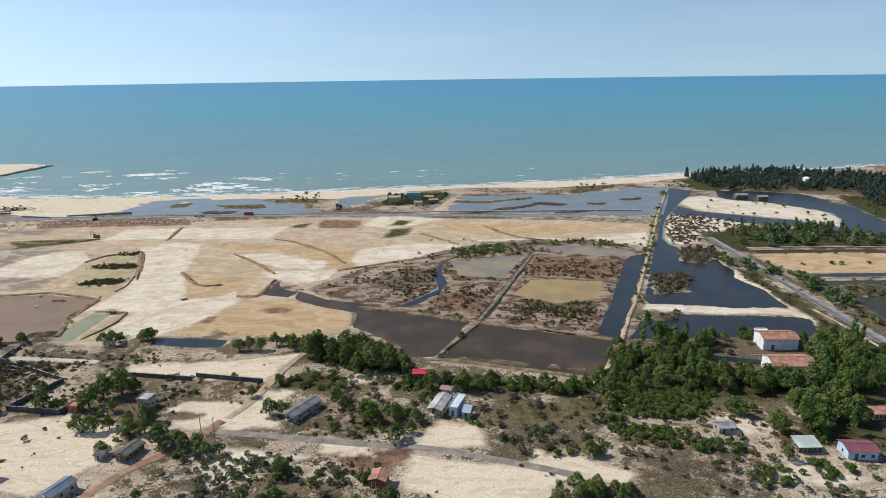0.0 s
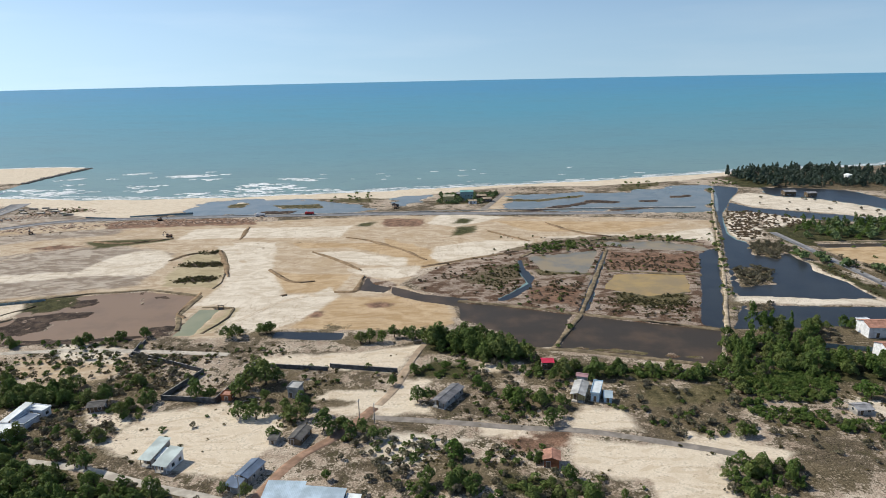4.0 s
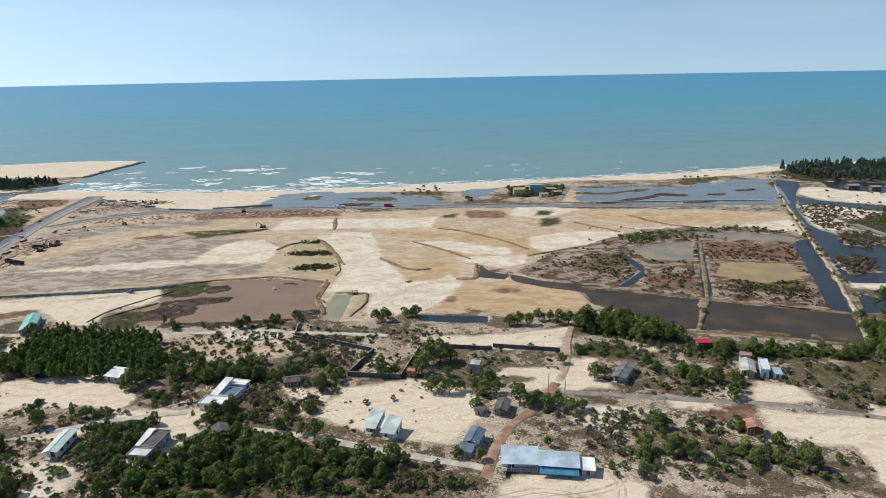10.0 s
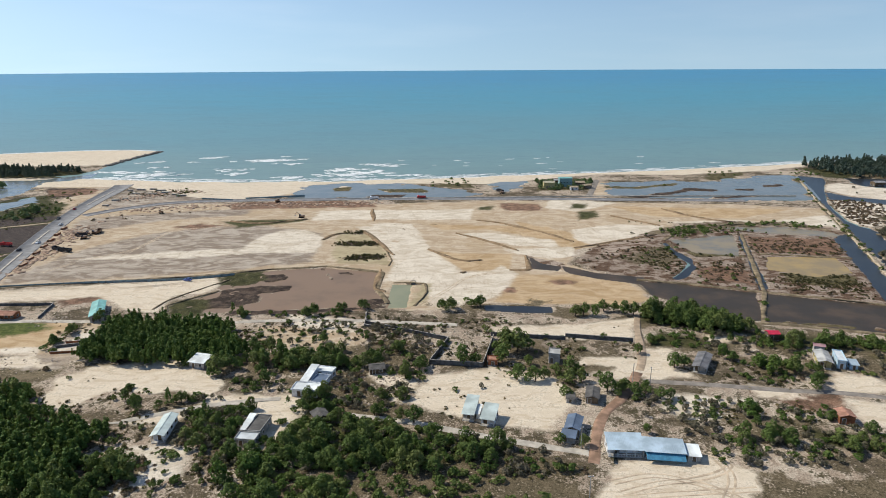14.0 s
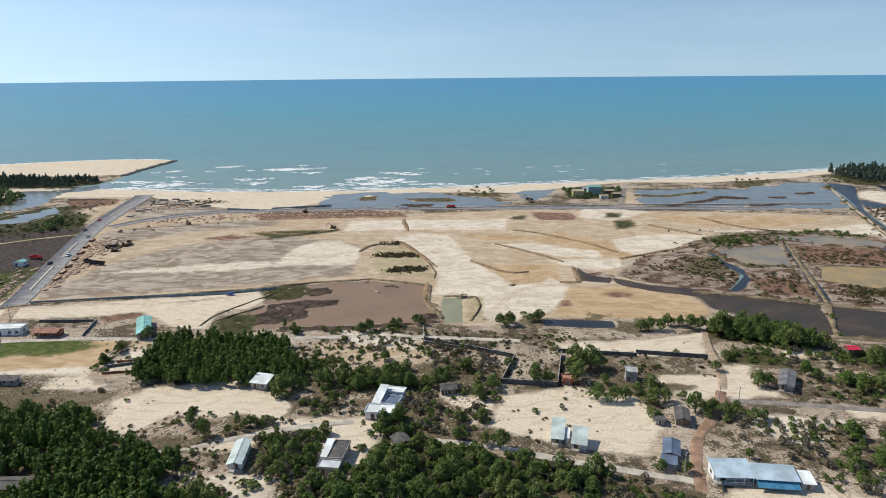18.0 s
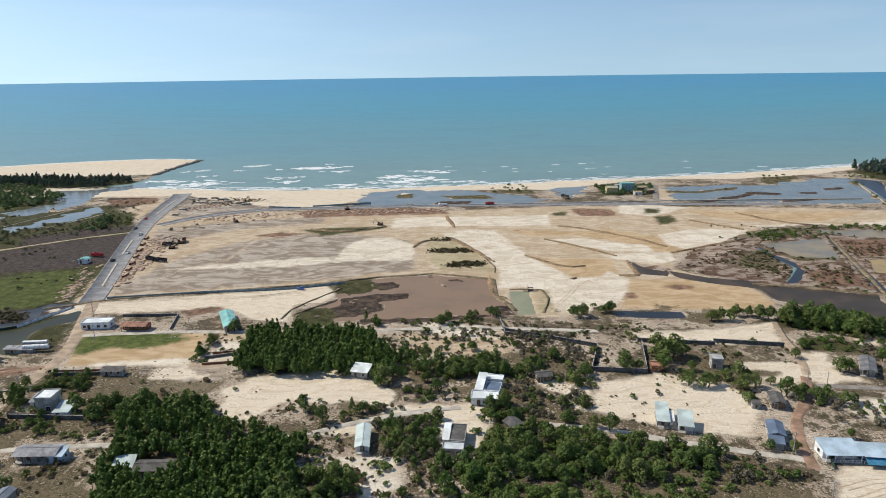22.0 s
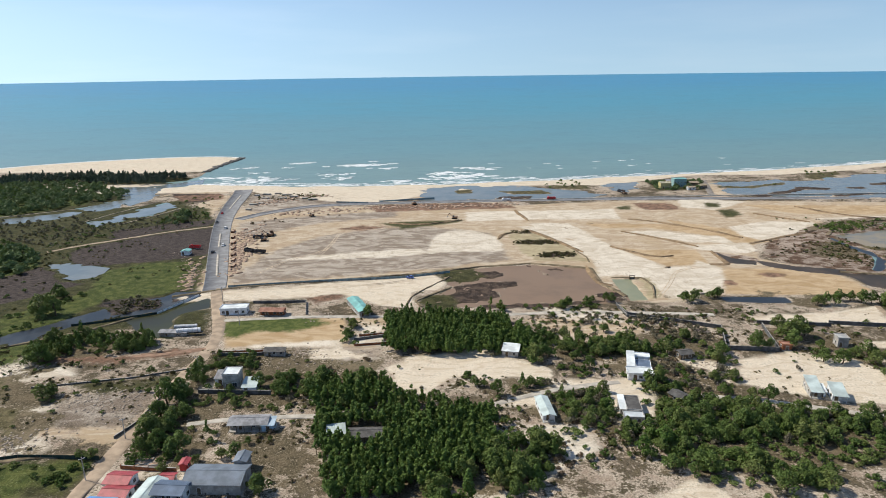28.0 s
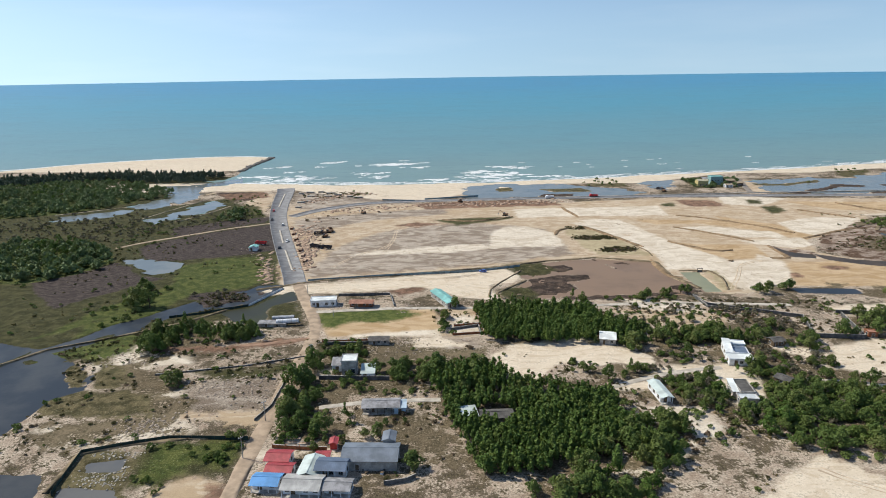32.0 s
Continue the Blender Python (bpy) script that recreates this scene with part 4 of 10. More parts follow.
cover("paleolive", (-67.6, 355.5), (-72.1, 372.9), (-77.4, 427.6), (-60.3, 431.2), (-48.2, 408), (-36.9, 365.1), (-37.4, 351.7))
cover("red", (42.7, 522.8), (76.7, 517.2), (76.4, 492.3), (45.7, 493.4))
cover("grass", (101.6, 487.5), (115.7, 490.9), (113.7, 468.4), (96.5, 458.4))
cover("grass", (104.1, 516.1), (115.5, 515.7), (109, 499.1), (97.9, 499.6))
cover("grass", (24.9, 506.4), (36.9, 512.2), (35, 495.8), (23.8, 494.2))
cover("flat", (46.6, 365.7), (65.4, 354.3), (65.6, 342.1), (47.1, 342.6))
cover("scrub", (190, 207.4), (217.3, 206.7), (214.4, 196.7), (189.7, 196.4))
cover("white", (229, 219.7), (243, 221.3), (253.4, 211.9), (239.9, 210.5), (230.2, 213.5))
cover("sand", (257.2, 220.9), (263.3, 221.6), (260.7, 211.8), (257.6, 212.9))
cover("white", (244.2, 194.4), (246.2, 185.9), (258.8, 180.5), (251, 178.1), (233.9, 180.9))
cover("white", (-233.1, 151.3), (-223.5, 152.6), (-204.5, 150.8), (-201.9, 147), (-213.7, 148.1), (-226.5, 147.1))
cover("grass", (-903, 702.2), (-468.2, 634.7), (-377, 472.1), (-300.4, 485.1), (-272, 387.9), (-257.6, 316), (-243.8, 296.3), (-246.5, 275.7), (-265.8, 265.6), (-290.6, 246.7), (-302.7, 226.6), (-325.7, 220), (-419.8, 201.5))
cover("purple", (-269.5, 305.4), (-299.3, 300.3), (-299.2, 291.5), (-264.5, 280.9), (-257, 297.2))
cover("olive", (-340, 228.9), (-321.1, 223.9), (-306.8, 213.7), (-299.5, 194.6), (-282.6, 193.6), (-302.4, 218.5), (-309.6, 241.7), (-329.7, 235.7))
cover("scrub", (-226.8, 204), (-219.7, 213.5), (-199.4, 188.9), (-204.2, 162.6), (-213.4, 153.4), (-221.8, 160.2))
cover("sand", (-149.1, 214.9), (-139.5, 223.9), (-122.7, 228.6), (-105.6, 231), (-98, 221.5), (-98.8, 207.1), (-110.6, 202.9), (-123.1, 206), (-135.2, 191.7), (-145.2, 197.5))
cover("tan", (-182.5, 236.1), (-153.4, 237.4), (-152.4, 215.1), (-178.1, 214))
cover("grey", (-287.9, 522), (-302.1, 593.4), (-276.4, 612), (-233.9, 607.8), (-192.6, 555.2), (-227, 516.6), (-266.3, 502.3))
cover("grey", (-281, 473), (-240.6, 489.5), (-159.8, 510.6), (-158.6, 484.6), (-218.5, 465.9), (-264.1, 427.7))
cover("red", (-198.8, 447.8), (-182.8, 455.5), (-165.4, 450.4), (-181, 437.7))
pond("fish_pond", "grey", (-278, 149), (-266.5, 149.6), (-264.9, 142.8), (-275.8, 142.8))
pond("fish_pond", "grey", (-278.3, 136.2), (-262.1, 134.9), (-261, 130), (-277.4, 131.2))
pond("marsh_lake", "marsh", (-303.4, 144.2), (-287.4, 142.3), (-283.8, 130.1), (-294.6, 130.7))
shoal("grass", (-130.1, 339.8), (-106.6, 343), (-101.1, 327.9), (-106.5, 317.7), (-123.1, 316.4))
shoal("mud", (-106.8, 337.2), (-93.4, 338.8), (-89.1, 327.6), (-100.5, 322.6))
shoal("mud", (-121.7, 311.5), (-102.4, 318.4), (-85, 317.9), (-82.1, 309.6), (-99, 303.8), (-118.2, 303.5))
shoal("mud", (-125.5, 296.1), (-116.3, 306.5), (-96.4, 304.5), (-95, 292.5), (-110, 284.4), (-120.5, 283.3))
shoal("grass", (-137.2, 279.7), (-139, 296.5), (-124.2, 300.6), (-116.7, 286), (-117, 275.3), (-133.7, 274.5))
shoal("mud", (-47.5, 295.6), (-32, 299), (-31.7, 289.4), (-45.8, 286.3))
shoal("mud", (-64.4, 339.9), (-55.9, 340.6), (-55.4, 334.9), (-63.3, 335.1))
cover("grass", (-265.7, 154.6), (-256.7, 158.2), (-234.5, 157.6), (-233.2, 149.9), (-235.3, 137.6), (-251.1, 143.7), (-255, 133.5), (-259.4, 131.3), (-260, 141.5))
cover("olive", (-278.9, 132.3), (-281.3, 153.3), (-264.6, 156.1), (-260, 141.5), (-259.4, 131.3))
cover("white", (-278.6, 152.9), (-263.9, 154.5), (-262.6, 150.6), (-277.2, 150.1))
cover("white", (-275.8, 142.8), (-264.5, 142.2), (-263, 135.9), (-278.3, 136.7), (-278.3, 139.7))
cover("tan", (-251.8, 137.1), (-243.7, 141.2), (-232.9, 137.5), (-229.9, 127.5), (-252.9, 128.6))
cover("red", (-237.8, 135.7), (-231.6, 135.9), (-229.9, 127.5), (-235.2, 127.8))
cover("white", (69.2, 200.5), (91.5, 195.2), (100.3, 195), (91.9, 192.1), (74.2, 194.1))
cover("white", (86.3, 183.6), (106.3, 180.4), (103.5, 175.3), (89, 176.9))
cover("sand", (102.3, 205.5), (118.2, 200.9), (119, 194.9), (102.6, 197.3))
cover("white", (67.5, 198.2), (82.9, 192), (90.4, 182.7), (75.3, 181.4), (66.5, 188.6))
cover("grass", (392.2, 696.3), (435.2, 678), (407.6, 626.8), (383.7, 634.8), (386.6, 654.1))
cover("grass", (499.1, 599.3), (548.7, 581.9), (475.1, 476.6), (475.6, 515.4), (482.6, 555.7))
cover("grass", (323.3, 460.9), (352, 476.4), (470.3, 469.8), (432.9, 416.3), (338.3, 420.9), (318.4, 408.4), (318.7, 433.2))
cover("olive", (355.9, 649.9), (364.6, 655.8), (299.8, 486.5), (273.9, 424), (246.3, 355.3), (220.7, 285.6), (217.7, 285.7), (237.4, 337.1), (266.3, 410.9), (290.6, 469.4))
cover("tan", (-165.3, 268.1), (-152.1, 269.5), (-149.3, 238.2), (-161.1, 236.5))
cover("ochre", (-175.5, 253.8), (-170.7, 260.1), (-168, 238.1), (-184, 237.8), (-185.2, 245))
cover("paleolive", (-18, 316.8), (-11.3, 316.4), (-14.5, 288.3), (-21.6, 286.3))
cover("red", (-197.4, 304.1), (-192.6, 311), (-177.4, 310.1), (-176.6, 294.3), (-190.8, 287))
cover("white", (-302.4, 218.5), (-273.9, 221), (-269.1, 213.9), (-294.3, 210.5))
cover("white", (-304.4, 168), (-284.5, 172.1), (-270, 168.9), (-290.4, 162.2))
cover("white", (-278.6, 189.2), (-263.7, 192.6), (-260.1, 188.1), (-274.5, 184.1))
cover("grass", (-531.1, 316.9), (-365.4, 272.3), (-326.4, 269.7), (-311.5, 301.1), (-299, 283.3), (-316.4, 248.4), (-343.5, 234.8), (-444.5, 227.2))
cover("scrub", (-298.5, 157.9), (-295.1, 174.5), (-270.7, 175), (-253.9, 165.3), (-275.7, 161.4), (-283.8, 156.5))
cover("scrub", (-151.9, 264.6), (-135.1, 271.9), (-98.9, 260.2), (-97, 247.3), (-83.4, 233.4), (-93.5, 224.4), (-117.5, 224.1), (-149.1, 229.1))
cover("scrub", (-171.2, 183.1), (-155.5, 197.4), (-123.3, 187.9), (-110.4, 178.8), (-114.3, 165.3), (-111.9, 155), (-123.4, 145.7), (-137.1, 137.4), (-160.1, 134.3), (-162.2, 149.2), (-169.6, 171.3))
cover("scrub", (-117.1, 225.9), (-70.8, 233.8), (-35.8, 224.2), (-42.6, 215.5), (-72.7, 216.2), (-94.4, 221.5))
cover("scrub", (-115.5, 161.2), (-95.4, 162.9), (-98.4, 150.4), (-114.7, 143.5), (-137.5, 131.4), (-136.5, 136.3))
cover("scrub", (-147.3, 129.4), (-135, 135.7), (-117.4, 130.1), (-111.6, 120.6), (-148.5, 122.4))
cover("scrub", (-54.3, 192.7), (-41.8, 182.4), (-15.6, 174.5), (10.5, 166.6), (34, 156.1), (31.1, 140.8), (-68.6, 142.7), (-62.7, 156.5), (-50.9, 167.3))
cover("scrub", (-81.8, 236.2), (-52.6, 239.7), (-33.1, 232.2), (-49.4, 222.7), (-74.3, 225.8))
cover("scrub", (-34.1, 240.3), (-10.6, 234.2), (-10, 219.2), (-32.2, 224.6))
cover("scrub", (-101.5, 188.6), (-84.4, 188.2), (-72.1, 174.5), (-76.9, 168.5), (-92.8, 173.4))
cover("scrub", (-164.1, 205.6), (-130.2, 196), (-144.1, 193.3), (-166.5, 197.6))
cover("scrub", (-115.5, 186.7), (-111.1, 193.1), (-95.3, 194.4), (-78.8, 194.1), (-90.6, 191))
cover("scrub", (84.2, 283.4), (105.7, 281.3), (123.4, 270.9), (123.6, 253.3), (106.6, 257.1), (84.7, 268.9))
cover("scrub", (46.4, 287.1), (66.4, 284.8), (64.2, 268.4), (46.2, 268.3))
cover("scrub", (88.6, 281.8), (126.7, 273.3), (123.6, 254.2), (101.8, 254.9), (83.6, 259.9))
cover("scrub", (98.3, 245.2), (135.2, 242.6), (141, 235.9), (133.9, 224.6), (119.9, 229.2), (103.3, 234))
cover("scrub", (107.7, 228.7), (134.1, 227.9), (134.8, 210.8), (115.9, 207.7), (108.3, 213))
cover("scrub", (145.6, 239), (199, 234.1), (196.4, 226.4), (160.5, 227.9), (146.6, 230.1))
cover("scrub", (256.3, 245.4), (270, 243.2), (267.5, 231), (253.7, 227.3), (243.8, 231.6))
cover("scrub", (248, 212), (258.8, 208.4), (261.1, 200.2), (253.4, 198.8), (246.2, 205))
cover("scrub", (85.7, 187.6), (103, 181.6), (116.1, 176), (116.1, 166.6), (82.9, 167.3))
cover("scrub", (399, 703.4), (461.6, 738.7), (492, 736), (541.8, 723.1), (566.6, 712.6), (606, 663.9), (501.1, 513.8), (522.5, 612.1), (495.5, 620.1), (469.9, 622.1), (436.1, 618.6), (414.2, 629.4), (399.1, 653.1))
cover("scrub", (318.9, 379.5), (343, 347.6), (337.4, 279.5), (333.3, 273.7), (330.1, 330.2), (316.4, 374.1))
cover("scrub", (311.5, 408.8), (321, 383.9), (317.2, 362.4), (308, 384.5))
cover("grass", (-834.2, 694.2), (-655.1, 703.2), (-541.6, 730), (-390.2, 706.9), (-376.4, 662.4), (-474.3, 663), (-523.5, 691.3), (-620.4, 648.6), (-769.3, 620.7))
cover("fresh", (-769.3, 620.7), (-611.4, 634.4), (-454.1, 601.4), (-443, 563.3), (-475.5, 517.4), (-526.4, 500.4), (-633.9, 467.4))
cover("fresh", (-505.4, 407.5), (-448.6, 414.6), (-408.8, 405.2), (-379.4, 383.1), (-371.3, 364.4), (-377.5, 337.3), (-395.8, 324.3), (-446.2, 325))
cover("grass", (-461, 617.6), (-435, 630.9), (-414, 582.4), (-429.9, 556.7))
cover("scrub", (-302.3, 243.7), (-281.2, 252), (-253.2, 252.8), (-247.1, 241.4), (-262.2, 235.6), (-273.5, 229.9), (-286.2, 218.6))
cover("scrub", (-226.3, 201.1), (-215.5, 187.2), (-215.4, 164.5), (-222.1, 161.5), (-227.1, 176))
cover("scrub", (-187.9, 208.6), (-170.3, 202.6), (-172.6, 193.4), (-189.7, 199))
cover("scrub", (-218.4, 205.4), (-205.8, 209.6), (-199.1, 186.3), (-215.5, 187.2))
cover("scrub", (-102.4, 202.4), (-84.4, 197.5), (-97.4, 184.7), (-109.5, 185.4))
cover("scrub", (-48.6, 199.2), (-27.4, 197.9), (-15.5, 175), (-28.5, 144.3), (-44.6, 151.4), (-63.7, 149.2), (-57.8, 177.4))
cover("scrub", (17.5, 244.4), (40.2, 238.1), (45.6, 217.7), (16.1, 223.3))
cover("scrub", (22.6, 223.1), (45.6, 217.7), (40.4, 200.4), (26.7, 202.8))
cover("scrub", (-11.2, 286.1), (39.2, 289.1), (35.2, 282.2), (-8.9, 279.2))
cover("scrub", (-218.2, 185.7), (-212.8, 189.6), (-212.3, 173.6), (-214, 156.6), (-219.5, 153.7), (-221.8, 160.2))
cover("scrub", (-219.9, 168.7), (-206.8, 175), (-195.3, 164.1), (-202.1, 155.1), (-216.9, 158.8))
cover("scrub", (-182.7, 151.2), (-177.2, 148.1), (-177.3, 135), (-181.2, 135.2))
cover("scrub", (66.4, 148.3), (79.3, 153.1), (107.4, 155.1), (124.2, 147.2), (118.6, 139.2), (64.8, 140.2))
cover("scrub", (-39.8, 240.6), (-26.6, 250.8), (-6.8, 234.9), (-11.6, 224.8), (-34.9, 230.8))
cover("scrub", (-66.1, 214.1), (-54.6, 218), (-38.1, 213.5), (-45.3, 205.9), (-62.7, 206.3))
cover("fresh", (-784.3, 637.7), (-627.4, 659.6), (-516, 675.3), (-469.9, 655.4), (-459, 623.8), (-482.9, 604.6), (-590.5, 601.4))
cover("grass", (-438, 631.2), (-429.9, 640.4), (-414, 597), (-425.4, 598.3))
cover("scrub", (254.9, 284.5), (275.7, 287.1), (269.1, 278), (253.4, 274.9))
cover("scrub", (234.3, 264.7), (250.1, 272.6), (245, 256.5), (235.2, 251.8))
cover("scrub", (535.7, 642.3), (588, 638.2), (508.2, 524), (504, 559.1))
cover("scrub", (125.4, 273.8), (138.9, 261.8), (136, 253.9), (124.8, 254.3))
cover("scrub", (123.3, 253.6), (148.2, 249.8), (182.2, 242.8), (176.7, 234.6), (143.6, 241.2), (119.5, 244.7))
cover("scrub", (208.8, 272.7), (221.4, 279.4), (254.4, 283.3), (252.4, 271.4), (244.6, 255.5), (257.1, 247.3), (268, 231.9), (261, 226.3), (242.7, 229.2), (232.2, 232.7), (202.7, 244))
cover("scrub", (263.8, 227.8), (274.9, 233.4), (286.2, 228.9), (274.1, 206.4), (262, 201.7), (254.3, 206.8))
cover("scrub", (287.1, 264.8), (311.5, 276.7), (316.4, 249.6), (304, 231.8), (280.3, 232.4), (279.8, 245.8))
cover("scrub", (252.9, 214.4), (260.6, 208.3), (258.3, 202.8), (250.8, 203.6))
cover("scrub", (342.9, 463.1), (362.4, 472.3), (461.2, 456.7), (434.8, 418.9), (381.7, 427.1), (340.9, 426.3), (333.8, 435.4))
cover("scrub", (219.4, 279.4), (230.3, 282.2), (217, 251.1), (207.6, 246.4))
cover("scrub", (-330.2, 287), (-329.3, 298), (-319.3, 293), (-311.8, 280.1), (-320.8, 275.3))
cover("scrub", (-330, 313.6), (-327.2, 316.3), (-318.8, 301.7), (-321.8, 297.5))
cover("scrub", (-342.2, 495.5), (-328, 502.9), (-318.8, 472.5), (-331, 465.8))
cover("scrub", (-172.7, 187.3), (-166.1, 199.5), (-154.9, 203.6), (-145, 195.4), (-154.1, 189.7), (-166.8, 182), (-169, 176.9))
cover("scrub", (-215.2, 150.5), (-210.3, 150.8), (-208.7, 145.2), (-213.5, 144.9))
cover("scrub", (-200.5, 167.7), (-191.3, 172.4), (-188.8, 157.5), (-195.5, 156.3))
cover("scrub", (-185.2, 151.3), (-180.9, 150.5), (-179.2, 137.6), (-182.3, 137.7))
cover("scrub", (-198.2, 138.4), (-193.4, 138.2), (-191.5, 132.8), (-196.8, 132.3))
cover("scrub", (-135.7, 132.6), (-125.1, 142.3), (-114.9, 148.2), (-108.4, 157.4), (-94, 161.7), (-98.7, 147.4), (-105.6, 136.3), (-117.2, 135.6))
cover("scrub", (-144.6, 127.6), (-135.2, 134.6), (-118.8, 135.6), (-109.1, 131.2), (-108.2, 121.5), (-146.8, 123.4))
cover("scrub", (-218.8, 168), (-210.9, 169.3), (-207.4, 156.8), (-216.2, 159.4))
cover("scrub", (-225.1, 206.3), (-220.6, 213.6), (-215.5, 189.8), (-216.8, 177.7), (-221.3, 185.9))
cover("scrub", (-222.7, 191.3), (-220.3, 205.2), (-213.5, 195), (-213.3, 178.3), (-218.7, 173.8))
cover("scrub", (-224.6, 176.6), (-218.9, 181.2), (-211.6, 158.6), (-218.7, 163.7))
cover("scrub", (81.1, 278.6), (100.5, 284.1), (124, 269.7), (123.6, 254.4), (106.7, 255), (85.1, 265.5))
cover("scrub", (-169.2, 213.5), (-149.2, 209.9), (-147.5, 191.5), (-166, 192.5))
cover("scrub", (62.3, 208.3), (66.9, 209.9), (65.1, 202.3), (61.2, 202.4))
cover("scrub", (-186.2, 209.2), (-174.1, 211), (-173.7, 199), (-184.2, 197.3))
cover("scrub", (-227.5, 216.7), (-215.7, 220.2), (-214.2, 206), (-224.2, 202.8))
cover("scrub", (-208, 208), (-199.2, 207.5), (-195, 191.3), (-203.3, 191.8))
cover("scrub", (163.9, 166.9), (180.6, 177.8), (192.3, 178.8), (208.5, 173.1), (206, 163.5), (164.2, 163.4))
cover("scrub", (72.1, 244.6), (98.4, 246), (100.8, 229.8), (78, 230.6))
cover("scrub", (85.2, 245.7), (111.4, 247.2), (137.2, 240.2), (136.4, 230.4), (111.7, 231.1), (88.5, 236.3))
cover("scrub", (232.5, 233.6), (248.6, 229), (265.8, 227.8), (259, 222.4), (240.6, 224.4))

SHORE = [(-4000, 700), (-880, 747), (-708, 787), (-635, 850), (-514, 892), (-436, 899), (-388, 879), (-398, 747), (-397, 688), (-424, 676), (-371, 657), (-258, 633), (-104, 635), (10, 650), (97, 665), (159, 675), (259, 691), (366, 720), (419, 734), (602, 761), (671, 788), (4000, 2300)]
LAND = np.array([*SHORE, (4000, -3000), (-4000, -3000)], float)


def signed(poly, x, y, margin=None):
    """Distance to the outline, positive inside."""
    inside, d2 = np.zeros(x.shape, bool), np.full(x.shape, 1e12)
    for (ax, ay), (bx, by) in zip(poly, np.roll(poly, -1, 0)):
        ex, ey = bx - ax, by - ay
        t = np.clip(((x - ax) * ex + (y - ay) * ey) / (ex * ex + ey * ey + 1e-9), 0, 1)
        d2 = np.minimum(d2, (x - ax - t * ex) ** 2 + (y - ay - t * ey) ** 2)
        if ay != by:
            inside ^= ((ay > y) != (by > y)) & (x < ex * (y - ay) / ey + ax)
    return np.where(inside, 1, -1) * np.sqrt(d2)


def near(poly, x, y, margin):
    lo, hi = poly.min(0) - margin, poly.max(0) + margin
    return (x > lo[0]) & (x < hi[0]) & (y > lo[1]) & (y < hi[1])


LATTICE = np.random.default_rng(5).random((256, 256))


def wave(x, y, size):
    """Smooth value noise, 0 to 1."""
    u, v = x / size + 1000, y / size + 1000
    i, j = np.floor(u).astype(int), np.floor(v).astype(int)
    a, b = u - i, v - j
    a, b = a * a * (3 - 2 * a), b * b * (3 - 2 * b)
    g = lambda p, q: LATTICE[p % 256, q % 256]
    return (g(i, j) * (1 - a) + g(i + 1, j) * a) * (1 - b) + (g(i, j + 1) * (1 - a) + g(i + 1, j + 1) * a) * b


def height(x, y):
    x, y = np.asarray(x, float), np.asarray(y, float)
    h = (wave(x, y, 23.0) - 0.5) * 0.30 + (wave(x, y, 6.0) - 0.5) * 0.16
    for name, kind, poly in PONDS:
        m = near(poly, x, y, 4)
        if m.any():
            sd = signed(poly, x[m], y[m]) + (wave(x[m], y[m], 5.0) - 0.5) * 1.6
            if kind == "lagoon":  # ragged sandy shores
                sd = sd + (wave(x[m], y[m] * 1.6, 15.0) - 0.62) * 14 + (wave(x[m], y[m] * 1.5, 6.0) - 0.5) * 5
            k = np.clip((sd + 0.8) / 2.4, 0, 1)
            h[m] = h[m] * (1 - k) - 1.1 * k * k * (3 - 2 * k)
    for poly in SHOALS:
        m = near(poly, x, y, 3)
        if m.any():
            k = np.clip((signed(poly, x[m], y[m]) + (wave(x[m], y[m], 4.0) - 0.5) * 4) / 2.5 + 0.6, 0, 1)
            h[m] = h[m] * (1 - k) + k * (0.02 + (wave(x[m], y[m], 3.0) - 0.6) * 0.5)
    m = y > 560
    if m.any():
        sd = signed(LAND, x[m], y[m]) + (wave(x[m], y[m], 30.0) - 0.5) * 8
        h[m] = np.minimum(h[m], np.clip(sd * 0.035 - 0.35, -4, 0.9))
    return h


def at(x, y):
    return float(height(np.array([x]), np.array([y]))[0])


def spaced(stops):
    out = []
    for a, b, n in stops:
        out.append(np.linspace(a, b, n, endpoint=False))
    return np.concatenate([*out, [stops[-1][1]]])


